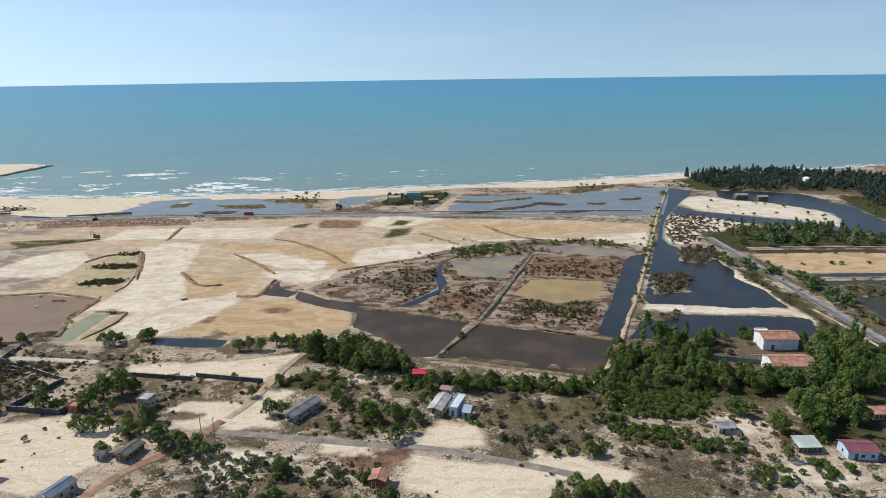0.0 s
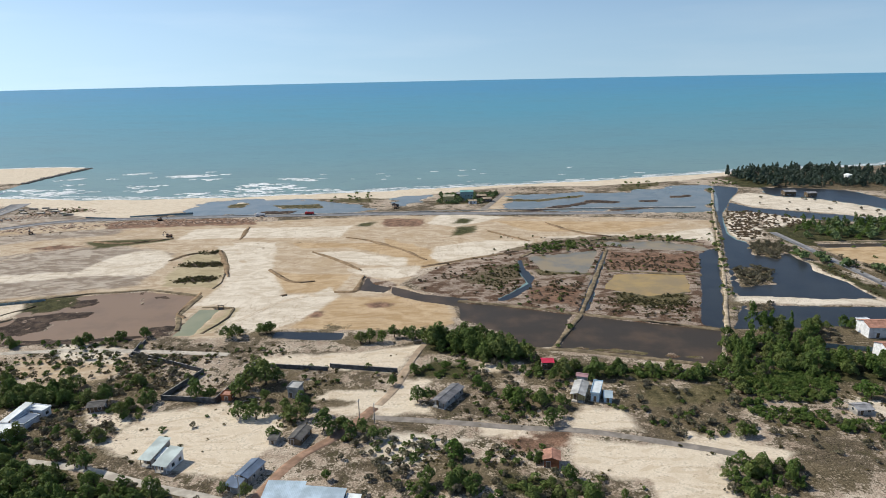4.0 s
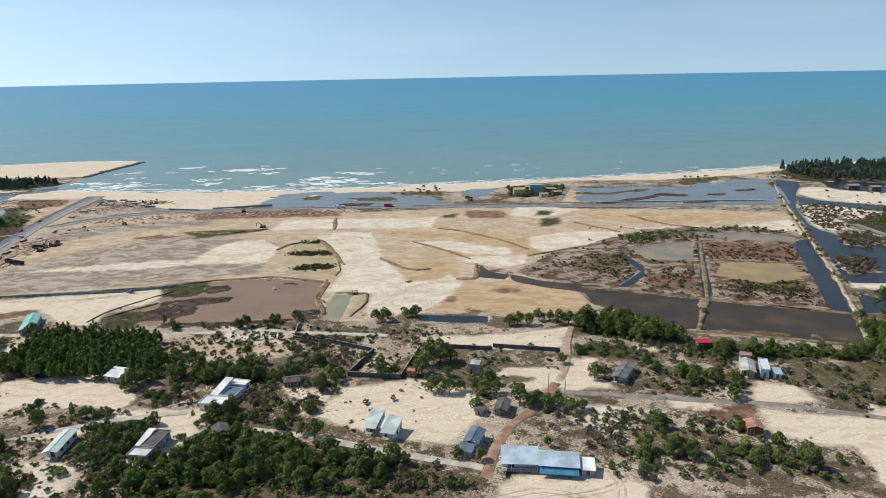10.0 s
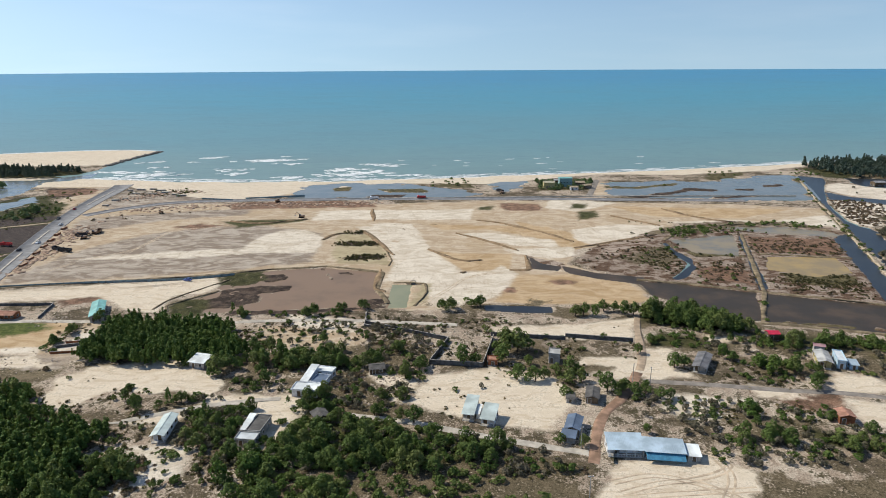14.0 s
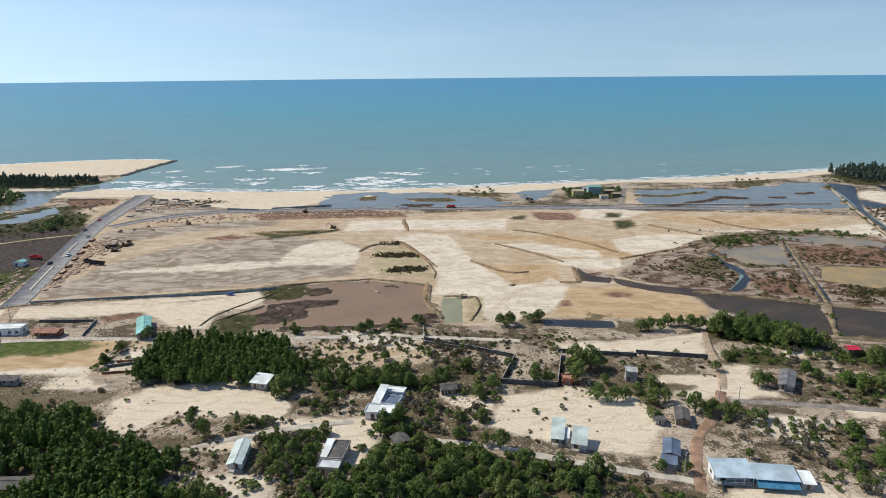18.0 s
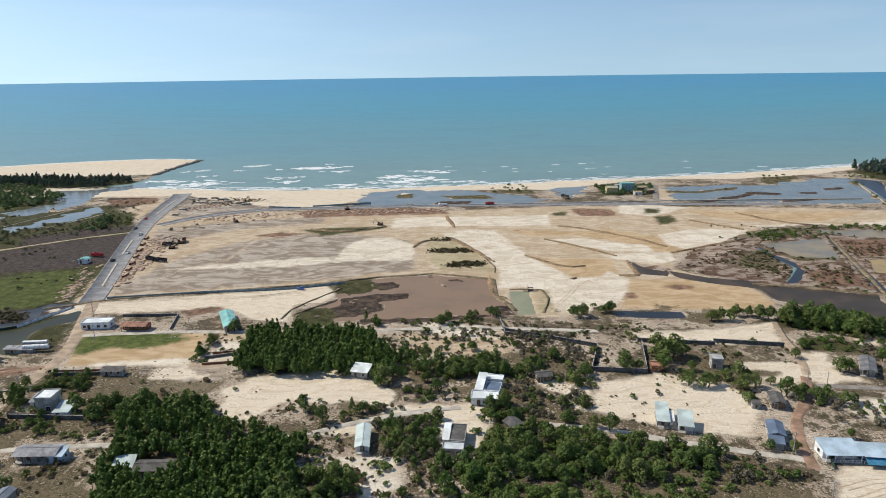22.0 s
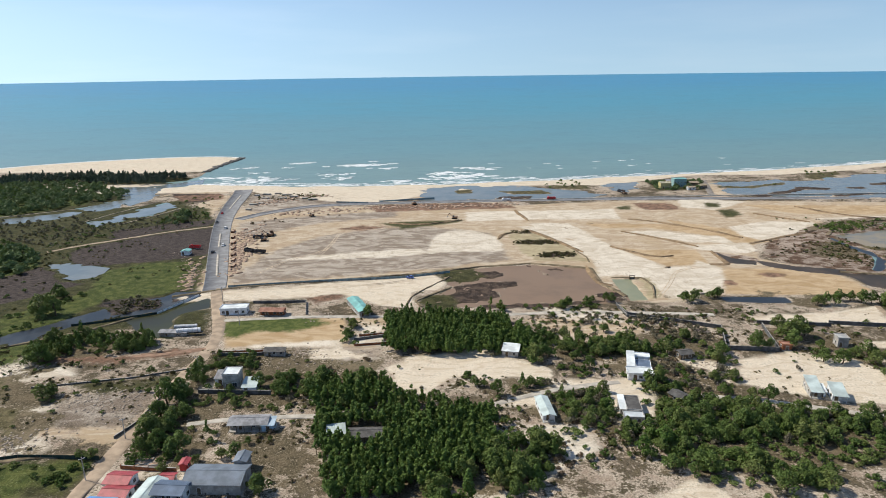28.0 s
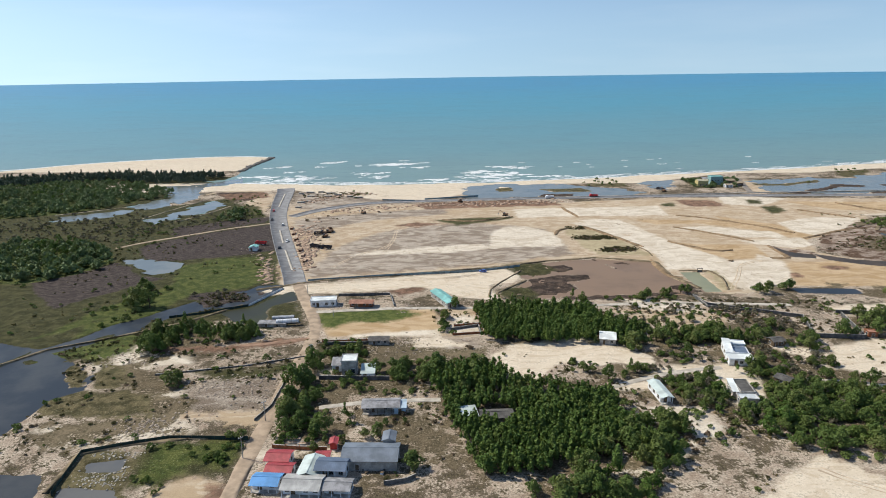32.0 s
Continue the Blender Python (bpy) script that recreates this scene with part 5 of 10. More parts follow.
def build_ground():
    xs = spaced([(-4000, -1100, 12), (-1100, -420, 110), (-420, 390, 450), (390, 1000, 90), (1000, 4000, 12)])
    ys = spaced([(-3000, 90, 12), (90, 370, 190), (370, 720, 135), (720, 1060, 32), (1060, 3000, 14)])
    X, Y = np.meshgrid(xs, ys)
    x, y = X.ravel(), Y.ravel()
    z = height(x, y)
    nx, ny = len(xs), len(ys)
    i = (np.arange(ny - 1)[:, None] * nx + np.arange(nx - 1)[None, :]).ravel()
    me = mesh_arrays("ground", np.stack([x, y, z], 1), np.stack([i, i + 1, i + 1 + nx, i + nx], 1))
    order = ["sand", "tan", "red", "grass", "mud", "white", "grey", "olive", "ochre", "purple", "scrub", "fresh", "flat", "paleolive", "spare", "spare2"]
    w = np.zeros((16, len(x)))
    for kind, poly in COVERS:
        m = near(poly, x, y, 14)
        c = np.clip(0.5 + signed(poly, x[m], y[m]) / (18.0 if kind in ("grey", "scrub", "tan", "flat") else 9.0 if kind in ("white", "ochre") else 13.0), 0, 1)
        k = order.index(kind)
        w[k][m] = np.maximum(w[k][m], c)
    for k, name in ((0, "cover_a"), (4, "cover_b"), (8, "cover_c"), (12, "cover_d")):
        a = me.attributes.new(name, "FLOAT_COLOR", "POINT")
        a.data.foreach_set("color", w[k:k + 4].T.astype(np.float32).ravel())
    me.polygons.foreach_set("use_smooth", np.ones(len(me.polygons), bool))
    me.materials.append(M_GROUND)
    tagged(new("ground", me), "pale sandy coastal plain with dry scrub and bare earth", "ground", kind="structure")


build_ground()

# the sea, which rises with the curve of the far view to the horizon
# the far rim is a wide arc, so that it lies level all along the horizon
ang = np.linspace(radians(-62), radians(62), 40)
rad = np.array([0, 300, 460, 650, 1000, 1500, 2200, 3000, 3800, 4600.0])
A, R = np.meshgrid(ang, rad)
sx, sy = R * np.sin(A), 200 + R * np.cos(A)
sz = -0.40 + np.clip((R - 1000) / 3600, 0, 1) ** 1.0 * 82.0
nx = len(ang)
ii = (np.arange(len(rad) - 1)[:, None] * nx + np.arange(nx - 1)[None, :]).ravel()
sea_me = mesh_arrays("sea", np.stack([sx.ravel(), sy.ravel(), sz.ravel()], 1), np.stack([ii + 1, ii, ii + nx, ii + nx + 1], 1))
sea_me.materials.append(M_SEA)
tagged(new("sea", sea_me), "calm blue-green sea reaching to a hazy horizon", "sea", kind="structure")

for n, (name, kind, poly) in enumerate(PONDS):
    mid = poly.mean(0)
    d = poly - mid
    grow = mid + d * (1 + 2.0 / np.maximum(np.linalg.norm(d, axis=1), 4))[:, None]
    bm = bmesh.new()
    bm.faces.new([bm.verts.new((*p, -0.22 - 0.003 * n)) for p in grow])
    bmesh.ops.recalc_face_normals(bm, faces=bm.faces[:])
    if bm.faces[:][0].normal.z < 0:
        bmesh.ops.reverse_faces(bm, faces=bm.faces[:])
    bmesh.ops.triangulate(bm, faces=bm.faces[:])
    ob = part(name + "_water", bm, WATERS[kind])
    tagged(ob, POND_LABELS[kind], "water", kind="structure")

# ---- roads, dikes and walls ----


def smooth_line(pts, step=4.0, bend=0.0):
    """Points along a line, evenly spaced, with softly rounded bends."""
    p = np.array(pts, float)
    if bend:  # keep corners tight
        q = [p[0]]
        for a, b in zip(p[:-1], p[1:]):
            k = min(0.33, bend / max(np.linalg.norm(b - a), 0.1))
            q += [a + (b - a) * k, b - (b - a) * k, b]
        p = np.array(q)
    for _ in range(2):
        q = [p[0]]
        for a, b in zip(p[:-1], p[1:]):
            q += [a * 0.75 + b * 0.25, a * 0.25 + b * 0.75]
        p = np.array([*q, p[-1]])
    d = np.concatenate([[0], np.cumsum(np.linalg.norm(np.diff(p, axis=0), axis=1))])
    n = max(2, int(d[-1] / step))
    s = np.linspace(0, d[-1], n + 1)
    return np.stack([np.interp(s, d, p[:, k]) for k in range(2)], 1), s / d[-1]


def ribbon(name, widths, pts, profile, material, label, category, wobble=0.3, step=3.0, flat=True):
    """A strip along a line with a cross profile of (side, height) pairs, side from -1 to 1."""
    line, s = smooth_line(pts, step, 3.0 if profile is RIDGE else 0.0)
    w = np.interp(s, np.linspace(0, 1, len(widths)), widths) / 2
    t = np.gradient(line, axis=0)
    t /= np.linalg.norm(t, axis=1)[:, None]
    nrm = np.stack([-t[:, 1], t[:, 0]], 1)
    verts = []
    for side, up in profile:
        off = w * side + (wave(line[:, 0] + 50 * side, line[:, 1], 9.0) - 0.5) * wobble * 2
        q = line + nrm * off[:, None]
        z = np.maximum(height(q[:, 0], q[:, 1]), -0.12 if flat else -9) + up
        if up < -0.3:
            z = np.full(len(q), up)
        verts.append(np.column_stack([q, z]))
    k, n = len(profile), len(line)
    verts = np.stack(verts, 1).reshape(-1, 3)
    i = (np.arange(n - 1)[:, None] * k + np.arange(k - 1)[None, :]).ravel()
    me = mesh_arrays(name, verts, np.stack([i, i + 1, i + 1 + k, i + k], 1))
    me.materials.append(material)
    me.polygons.foreach_set("use_smooth", np.ones(len(me.polygons), bool))
    return tagged(new(name, me), label, category, kind="structure")


FLAT = [(1.12, -0.02), (1.0, 0.08), (0.5, 0.10), (0, 0.12), (-0.5, 0.10), (-1.0, 0.08), (-1.12, -0.02)]
KERBED = [(1.1, -0.02), (1.09, 0.22), (1.0, 0.22), (0.99, 0.10), (0, 0.13), (-0.99, 0.10), (-1.0, 0.22), (-1.09, 0.22), (-1.1, -0.02)]
RIDGE = [(1.5, -1.0), (0.9, 0.28), (0.5, 0.40), (-0.5, 0.40), (-0.9, 0.28), (-1.5, -1.0)]


def road(name, widths, *pts):
    ribbon(name, widths, pts, KERBED, M_ASPHALT, "grey asphalt road with low kerbs", "road", 0.0)


def lane(name, widths, *pts):
    ribbon(name, widths, pts, FLAT, M_LANE, "narrow grey paved lane with sandy edges", "road", 0.25)


def sandroad(name, widths, *pts):
    ribbon(name, widths, pts, FLAT, M_SAND_ROAD, "packed sand track", "road", 0.5)


def clay(name, widths, *pts):
    ribbon(name, widths, pts, FLAT, M_CLAY_ROAD, "reddish clay track between the houses", "road", 0.5)


def path(name, widths, *pts):
    ribbon(name, widths, pts, FLAT, M_PATH, "pale narrow village path", "path", 0.3)


def dike(name, widths, *pts):
    ribbon(name, widths, pts, RIDGE, M_SANDDIKE if name.startswith(("sand", "east", "rock")) else M_DIKE, "earth dike between ponds with dry grass", "dike", 0.6, 2.0, True)


def brickwall(name, high, *pts):
    wall(name, high, *pts, face=M_BRICK, label="low red brick boundary wall with posts")


def wall(name, high, *pts, face=M_GREYWALL, label="grey block boundary wall with posts and coping"):
    """A boundary wall: panels between posts, with a coping."""
    root = thing(name, pose(*pts[0], 0), label, "wall")
    o = Vector((*pts[0], 0))
    for a, b in zip(pts[:-1], pts[1:]):
        a, b = Vector((*a, 0)) - o, Vector((*b, 0)) - o
        n = max(1, round((b - a).length / 4))
        turn = math.atan2(b.y - a.y, b.x - a.x)
        span = (b - a).length / n
        for i in range(n):
            p = a.lerp(b, i / n)
            m = Matrix.Translation(p) @ Matrix.Rotation(turn, 4, "Z")
            for nm, bm in (("panel", boxes((0.12, -0.08, -0.5, span - 0.12, 0.08, high))),
                           ("coping", boxes((0.12, -0.13, high, span - 0.12, 0.13, high + 0.08))),
                           ("post", boxes((-0.14, -0.14, -0.5, 0.14, 0.14, high + 0.18)))):
                bm.transform(m)
                part(nm, bm, M_CONCRETE if nm == "coping" else face, root)


M_LANE = plain("worn_lane_paving", (0.245, 0.22, 0.195), 0.95, 0.1, 0.25, 0.3, grain=1.5)
M_SANDDIKE = plain("sandy_dike_earth", (0.40, 0.33, 0.24), 0.97, 0.1, 0.35, 0.3, grain=1.5)

road("main_road", [11, 11.5, 12, 12, 12.5, 13.5, 15, 16], (-247.4, 312), (-252, 330.5), (-268.5, 386.5), (-290.5, 464.5), (-303, 525), (-312.5, 600), (-317, 621))
road("coast_road", [9], (-283.7, 485.6), (-267.7, 508.2), (-232.2, 536.1), (-171.8, 540.1), (-100, 543.1), (43.9, 541.2), (153.3, 532), (250.8, 524.1))
sandroad("dirt_road", [5.5, 4.6, 4.2], (-246.9, 315.2), (-237.5, 287.2), (-226.6, 255.9), (-224.6, 236.2), (-226.6, 213.9), (-228.3, 190.5), (-229.1, 160.6), (-229.9, 127.5))
path("field_lane", [3], (-228.8, 269.1), (-190.6, 271), (-152.6, 269.2), (-111.1, 266.3), (-65.4, 271), (0.5, 262.5))
clay("clay_road", [3.4, 3.2, 2.8], (66.6, 215.9), (56.3, 197.4), (51.1, 192.1), (46.4, 186.8), (42.8, 178.8), (40.3, 172.4), (38.4, 165.9), (36.5, 159.9))
sandroad("clay_road_north", [2.4, 2.8, 2.6], (83.1, 272.4), (79.2, 257.5), (75.2, 241.5), (71.9, 227.3), (67.7, 217.5))
lane("grey_lane", [2.7], (66.6, 209.5), (75.9, 207.9), (87.2, 206), (105.7, 202.6), (118.3, 200.6), (131, 199.4), (141.3, 197.2), (155.5, 192.2), (170.5, 187), (178.9, 183.6))
path("village_path", [2.6], (-37.1, 187.5), (-18, 183.5), (0.4, 176.4), (12.5, 172), (36.5, 164.9))
path("grove_path", [1.4], (-169.2, 182.1), (-147.4, 181.4), (-126, 181.6), (-111.2, 184.2))
clay("yard_track", [2.4], (-226.4, 236.4), (-235, 234.6), (-243.8, 232.2), (-255, 230.6))
path("west_path", [2.6], (-110.8, 184.6), (-90.2, 193.5), (-75.9, 197), (-62.7, 199))
path("house_path", [2.4], (-212.8, 176.7), (-198.5, 179.4), (-170.9, 179.8))
sandroad("marsh_path", [3], (-384.2, 397.3), (-367, 415.3), (-325.3, 446.7), (-296.1, 462.6))
road("east_road", [4.8], (323.3, 451.2), (323.7, 389.6), (324.5, 325.4), (324.8, 264.8))
sandroad("east_track", [2.2], (435.7, 420.2), (380.2, 424.4), (336.1, 422.4))
dike("central_dike", [2.2], (196.6, 413.4), (156.9, 302.3), (136.1, 260.9))
dike("sand_dike", [2.0], (354.8, 631.3), (309.4, 517.8), (271.4, 417.1), (245.3, 348.7), (214.7, 274.6), (198.5, 241.9))
dike("pond_dike_south", [2.5], (125.5, 261.8), (141.1, 260.7), (167.3, 252.9), (197.7, 242.9))
dike("pond_dike_north", [2], (98.4, 322.6), (121.1, 315.2), (154.2, 301.7), (187.1, 289.1), (214.6, 278.3))
dike("cell_dike", [2], (186.4, 368.1), (210.9, 362.6), (236.1, 357.2))
dike("cell_rim", [2.5], (139.8, 401), (159.6, 423.9), (200.1, 442.1), (238.5, 441.1), (262.8, 421.8))
dike("north_bund", [2.2], (-266.6, 304.3), (-234.6, 316.9), (-179.8, 326.7), (-126.5, 337.3), (-101.8, 345.6), (-72.5, 349.8), (-56.4, 344.8), (-38.2, 337.9), (-39.6, 310.6), (-32.3, 289.8))
dike("strip_edge", [1.5], (-120.7, 309.2), (-139.2, 289.6), (-136.2, 281.4))
dike("ring_bund", [1.0], (-57, 427.8), (-48.4, 409.5), (-39.2, 377.1), (-35.6, 360.5), (-36.4, 349.6))
dike("green_bund", [1.2], (-31.6, 320.2), (-21.3, 319.8), (-15, 318.6), (-13.6, 305.3), (-19.1, 285.5))
dike("marsh_bank", [1.5], (-351.6, 211.4), (-336.8, 231.5), (-314, 243.2), (-287.8, 259.9), (-267.4, 281.1))
dike("fish_bank", [1.5], (-281.2, 133.6), (-281.7, 152.4), (-265.2, 157.7), (-236.3, 161))
wall("long_wall", 1.8, (14.5, 250.3), (45.3, 245.2))
wall("long_wall", 1.8, (45.8, 248.1), (72.9, 242.7))
wall("yard_wall", 1.8, (-41.3, 274), (-40, 263.8), (-3.8, 245.6), (-11.3, 224.5), (9, 221.5), (15.3, 247.9))
wall("villa_wall", 1.6, (-216.1, 197.8), (-189.5, 195.8))
wall("lane_wall", 0.8, (-227.8, 209), (-229.6, 178.4), (-233.1, 169.3))
wall("marsh_wall", 0.6, (-279.9, 204.8), (-246, 211), (-225, 218))
wall("field_wall", 1.4, (-218.7, 229.3), (-203.2, 228.9), (-191.7, 230))
wall("plot_wall", 1.2, (-220.7, 291.1), (-194.4, 291), (-191.3, 273.4))
wall("plot_wall", 1.2, (-164.7, 241.8), (-152.3, 245.5), (-152.1, 236.5))
dike("east_dike", [1.6], (340.6, 359.4), (364.7, 358.4), (392.4, 358.3))
dike("sand_dike_low", [1.4], (316.7, 311.4), (319, 288.9), (319.8, 254.5))
dike("rock_bank", [1.2], (-405.3, 486.8), (-392.6, 525.4), (-375.2, 578.2))
dike("rock_bank", [1.2], (-373.2, 473.7), (-362.1, 493.1), (-347.1, 532.9))
dike("rock_bank", [1.2], (-486.8, 509.6), (-464.1, 523.1), (-439.1, 537.3))
brickwall("brick_wall", 1.2, (-223.3, 153.1), (-214.7, 151.6), (-206.2, 150.9))
brickwall("brick_wall", 1.0, (-220.1, 231.9), (-194.1, 232.7))
wall("hall_wall", 1.2, (-187.8, 133.1), (-181.8, 134.2), (-179, 136.1))
lane("resort_road", [5], (150.7, 629.7), (141.4, 598.6), (123.2, 544.5))
brickwall("plot_wall", 1.0, (-163.1, 246.2), (-150.4, 247.9))
brickwall("plot_wall", 1.0, (-164, 236.1), (-150.2, 237.7), (-152.7, 269.5))
wall("field_edge_wall", 1.2, (-41.1, 277.8), (-40.6, 261.5), (-24.5, 255))
dike("strip_bund", [1.2], (-143.5, 284.1), (-141.5, 296.3), (-121, 327.7))

# ---- houses ----
WALLS = {"white": M_WHITE, "grey": M_CONCRETE, "blue": M_BLUEWALL, "yellow": M_YELLOW, "brick": M_BRICK, "wood": M_WOOD,
         "teal": plain("teal_wall_paint", (0.24, 0.38, 0.38), 0.75, 0.3, 0.2, 0.7), "red": M_RED, "strongblue": plain("strong_blue_paint", (0.06, 0.22, 0.36), 0.7, 0.3, 0.25, 0.7)}


def roof_sheet(w, d, rise, thick=0.07, pitch=0.5):
    """One ribbed metal sheet that slopes up along +y, with a low rib every half metre."""
    bm = bmesh.new()
    n = max(2, round(w / pitch))
    rows = []
    for y, z in ((0, 0), (d, rise)):
        row = []
        for i in range(n):
            x = -w / 2 + w * i / n
            q = w / n
            for dx, dz in ((0, 0), (q * 0.62, 0), (q * 0.72, 0.022), (q * 0.9, 0.022)):
                row.append((x + dx, y, z + dz))
        row.append((w / 2, y, z))
        rows.append(row)
    top = [[bm.verts.new(p) for p in r] for r in rows]
    low = [[bm.verts.new((p[0], p[1], p[2] - thick)) for p in (r[0], r[-1])] for r in rows]
    for i in range(len(rows[0]) - 1):
        bm.faces.new((top[0][i], top[0][i + 1], top[1][i + 1], top[1][i]))
    bm.faces.new((low[0][1], low[0][0], low[1][0], low[1][1]))
    bm.faces.new((*[low[0][0], low[0][1]], *top[0][::-1]))
    bm.faces.new((*[low[1][1], low[1][0]], *top[1]))
    bm.faces.new((low[1][0], low[0][0], top[0][0], top[1][0]))
    bm.faces.new((low[0][1], low[1][1], top[1][-1], top[0][-1]))
    return bm


def opening(kind, parent, x, y, z, w, h, turn, colour):
    """A door or a window set on a wall, with frame, leaf or panes and sill."""
    m = Matrix.Translation((x, y, z)) @ Matrix.Rotation(turn, 4, "Z")
    bm = boxes((-w / 2 - 0.08, -0.06, 0, -w / 2, 0.02, h + 0.08), (w / 2, -0.06, 0, w / 2 + 0.08, 0.02, h + 0.08), (-w / 2, -0.06, h, w / 2, 0.02, h + 0.08))
    bm.transform(m)
    holder = part(kind, bm, M_WHITE if colour != M_WHITE else M_WOOD, parent)
    if kind == "window":
        for k in (-1, 1):
            bm = boxes((k * w / 4 - w / 4 + 0.03, -0.035, 0.03, k * w / 4 + w / 4 - 0.03, -0.01, h - 0.03))
            bm.transform(m)
            part("pane", bm, M_PANE, holder)
        bm = boxes((-w / 2 - 0.12, -0.14, -0.08, w / 2 + 0.12, 0.02, 0.0))
        bm.transform(m)
        part("sill", bm, M_CONCRETE, holder)
    else:
        bm = boxes((-w / 2, -0.035, 0, w / 2, -0.01, h))
        bm.transform(m)
        part("leaf", bm, M_WOOD, holder)


M_PANE = Shade("window_glass", 0.12, 0.5).colour((0.03, 0.04, 0.05))


ROOM = []  # places kept clear of plants


def building(name, x, y, w, d, h, rot, style, roof, wall_c, label, category):
    ROOM.append((x, y, max(w, d) * 0.62 + 0.8))
    root = thing(name, pose(x, y, at(x, y), 0, 0, rot), label, category, "village houses" if name in ("house", "shed", "rowhouse") else "")
    mw, mr = WALLS[wall_c], ROOFS[roof]
    porch = style == "porch"  # a shed roof over a deep porch with a balustrade
    front = -d / 2 + (2.0 if style == "porch" else 1.4 if style in ("gable", "shed") and d > 5 and name == "house" and wall_c != "blue" else 0)
    t = 0.16
    if porch:
        style = "shed"
    part("plinth", boxes((-w / 2 - 0.15, -d / 2 - 0.15, -0.6, w / 2 + 0.15, d / 2 + 0.15, 0.14)), M_CONCRETE, root)
    back_h = h + 0.16 * d if style == "shed" else h
    for nm, spec in (("front_wall", (-w / 2 + t, front, 0.14, w / 2 - t, front + t, h)), ("back_wall", (-w / 2 + t, d / 2 - t, 0.14, w / 2 - t, d / 2, back_h))):
        part(nm, boxes(spec), mw, root)
    for sx in (-1, 1):
        x0 = sx * w / 2 - (t if sx > 0 else 0)
        bm = boxes((x0, front, 0.14, x0 + t, d / 2, h))
        if style == "shed":
            for v in bm.verts:
                if v.co.z > 1 and v.co.y > 0:
                    v.co.z = back_h
                elif v.co.z > 1:
                    v.co.z = h + 0.16 * (v.co.y + d / 2)
        part("side_wall", bm, mw, root)
    if style == "shed":
        bm = roof_sheet(w + 0.7, d + 0.9, 0.16 * (d + 0.9))
        bm.transform(Matrix.Translation((0, -d / 2 - 0.5, h + 0.02)))
        part("roof_sheet", bm, mr, root)
    elif style == "gable":
        along = d >= w  # the ridge runs along the longer side
        span, run = (w, d) if along else (d, w)
        rise = 0.30 * span / 2
        for k in (-1, 1):
            bm = roof_sheet(run + 0.8, span / 2 + 0.45, rise + 0.135)
            m = Matrix.Translation((0, -span / 2 - 0.45, h - 0.10))
            if k > 0:
                m = Matrix.Rotation(math.pi, 4, "Z") @ m
            bm.transform((Matrix.Rotation(-math.pi / 2, 4, "Z") if along else Matrix.Identity(4)) @ m)
            part("roof_slope", bm, mr, root)
        bm = boxes((-run / 2 - 0.4, -0.18, h + rise - 0.02, run / 2 + 0.4, 0.18, h + rise + 0.1))
        if along:
            bm.transform(Matrix.Rotation(-math.pi / 2, 4, "Z"))
        part("ridge_cap", bm, mr, root)
        for k in (-1, 1):
            bm = bmesh.new()
            e = run / 2 if k > 0 else -run / 2 + t
            if along and k > 0:
                e = d / 2
            if along and k < 0:
                e = front + t
            tri = [(-span / 2, h), (span / 2, h), (0, h + rise - 0.04)]
            a = [bm.verts.new((p, e, z) if along else (e, p, z)) for p, z in tri]
            b = [bm.verts.new((p, e - t, z) if along else (e - t, p, z)) for p, z in tri]
            bm.faces.new(a), bm.faces.new(b[::-1])
            for i in range(3):
                bm.faces.new((a[i], a[(i + 1) % 3], b[(i + 1) % 3], b[i]))
            bmesh.ops.recalc_face_normals(bm, faces=bm.faces[:])
            part("gable_wall", bm, mw, root)
    else:
        part("roof_slab", boxes((-w / 2 - 0.25, -d / 2 - 0.25, h, w / 2 + 0.25, d / 2 + 0.25, h + 0.16)), mr, root)
        for spec in ((-w / 2 - 0.25, -d / 2 - 0.25, h + 0.16, w / 2 + 0.25, -d / 2 - 0.1, h + 0.5), (-w / 2 - 0.25, d / 2 + 0.1, h + 0.16, w / 2 + 0.25, d / 2 + 0.25, h + 0.5),
                     (-w / 2 - 0.25, -d / 2 - 0.1, h + 0.16, -w / 2 - 0.1, d / 2 + 0.1, h + 0.5), (w / 2 + 0.1, -d / 2 - 0.1, h + 0.16, w / 2 + 0.25, d / 2 + 0.1, h + 0.5)):
            part("parapet", boxes(spec), mw, root)
    if front > -d / 2:  # porch posts under the front of the roof
        n = max(2, round(w / 2.5) + 1)
        for i in range(n):
            px = -w / 2 + 0.12 + (w - 0.24) * i / (n - 1)
            part("porch_post", boxes((px - 0.08, -d / 2 + 0.05, 0.14, px + 0.08, -d / 2 + 0.21, h - 0.05)), M_WHITE if wall_c in ("white", "blue") else M_WOOD, root)
    if porch:
        part("handrail", boxes((-w / 2, -d / 2 - 0.1, 0.95, w / 2, -d / 2, 1.05)), M_WHITE, root)
        if wall_c == "strongblue":  # a blue awning that slopes down in front of the roof
            bm = roof_sheet(w, 2.2, 1.3)
            bm.transform(Matrix.Translation((0, -d / 2 - 2.0, h - 1.5)))
            part("awning", bm, mw, root)
        part("bottom_rail", boxes((-w / 2, -d / 2 - 0.08, 0.2, w / 2, -d / 2 - 0.02, 0.28)), M_WHITE, root)
        for i in range(int(w / 0.45) + 1):
            px = -w / 2 + 0.05 + i * 0.45
            part("baluster", boxes((px - 0.04, -d / 2 - 0.08, 0.28, px + 0.04, -d / 2 - 0.02, 0.95)), M_WHITE, root)
    storeys = 0 if name == "workshop" else max(1, int(h / 3.0))
    dx = 0.0 if w < 4 else -w * 0.22
    if w > 2:
        opening("door", root, dx, front - 0.005, 0.14, min(1.1, w * 0.35), min(2.0, h - 0.5), 0, mw)
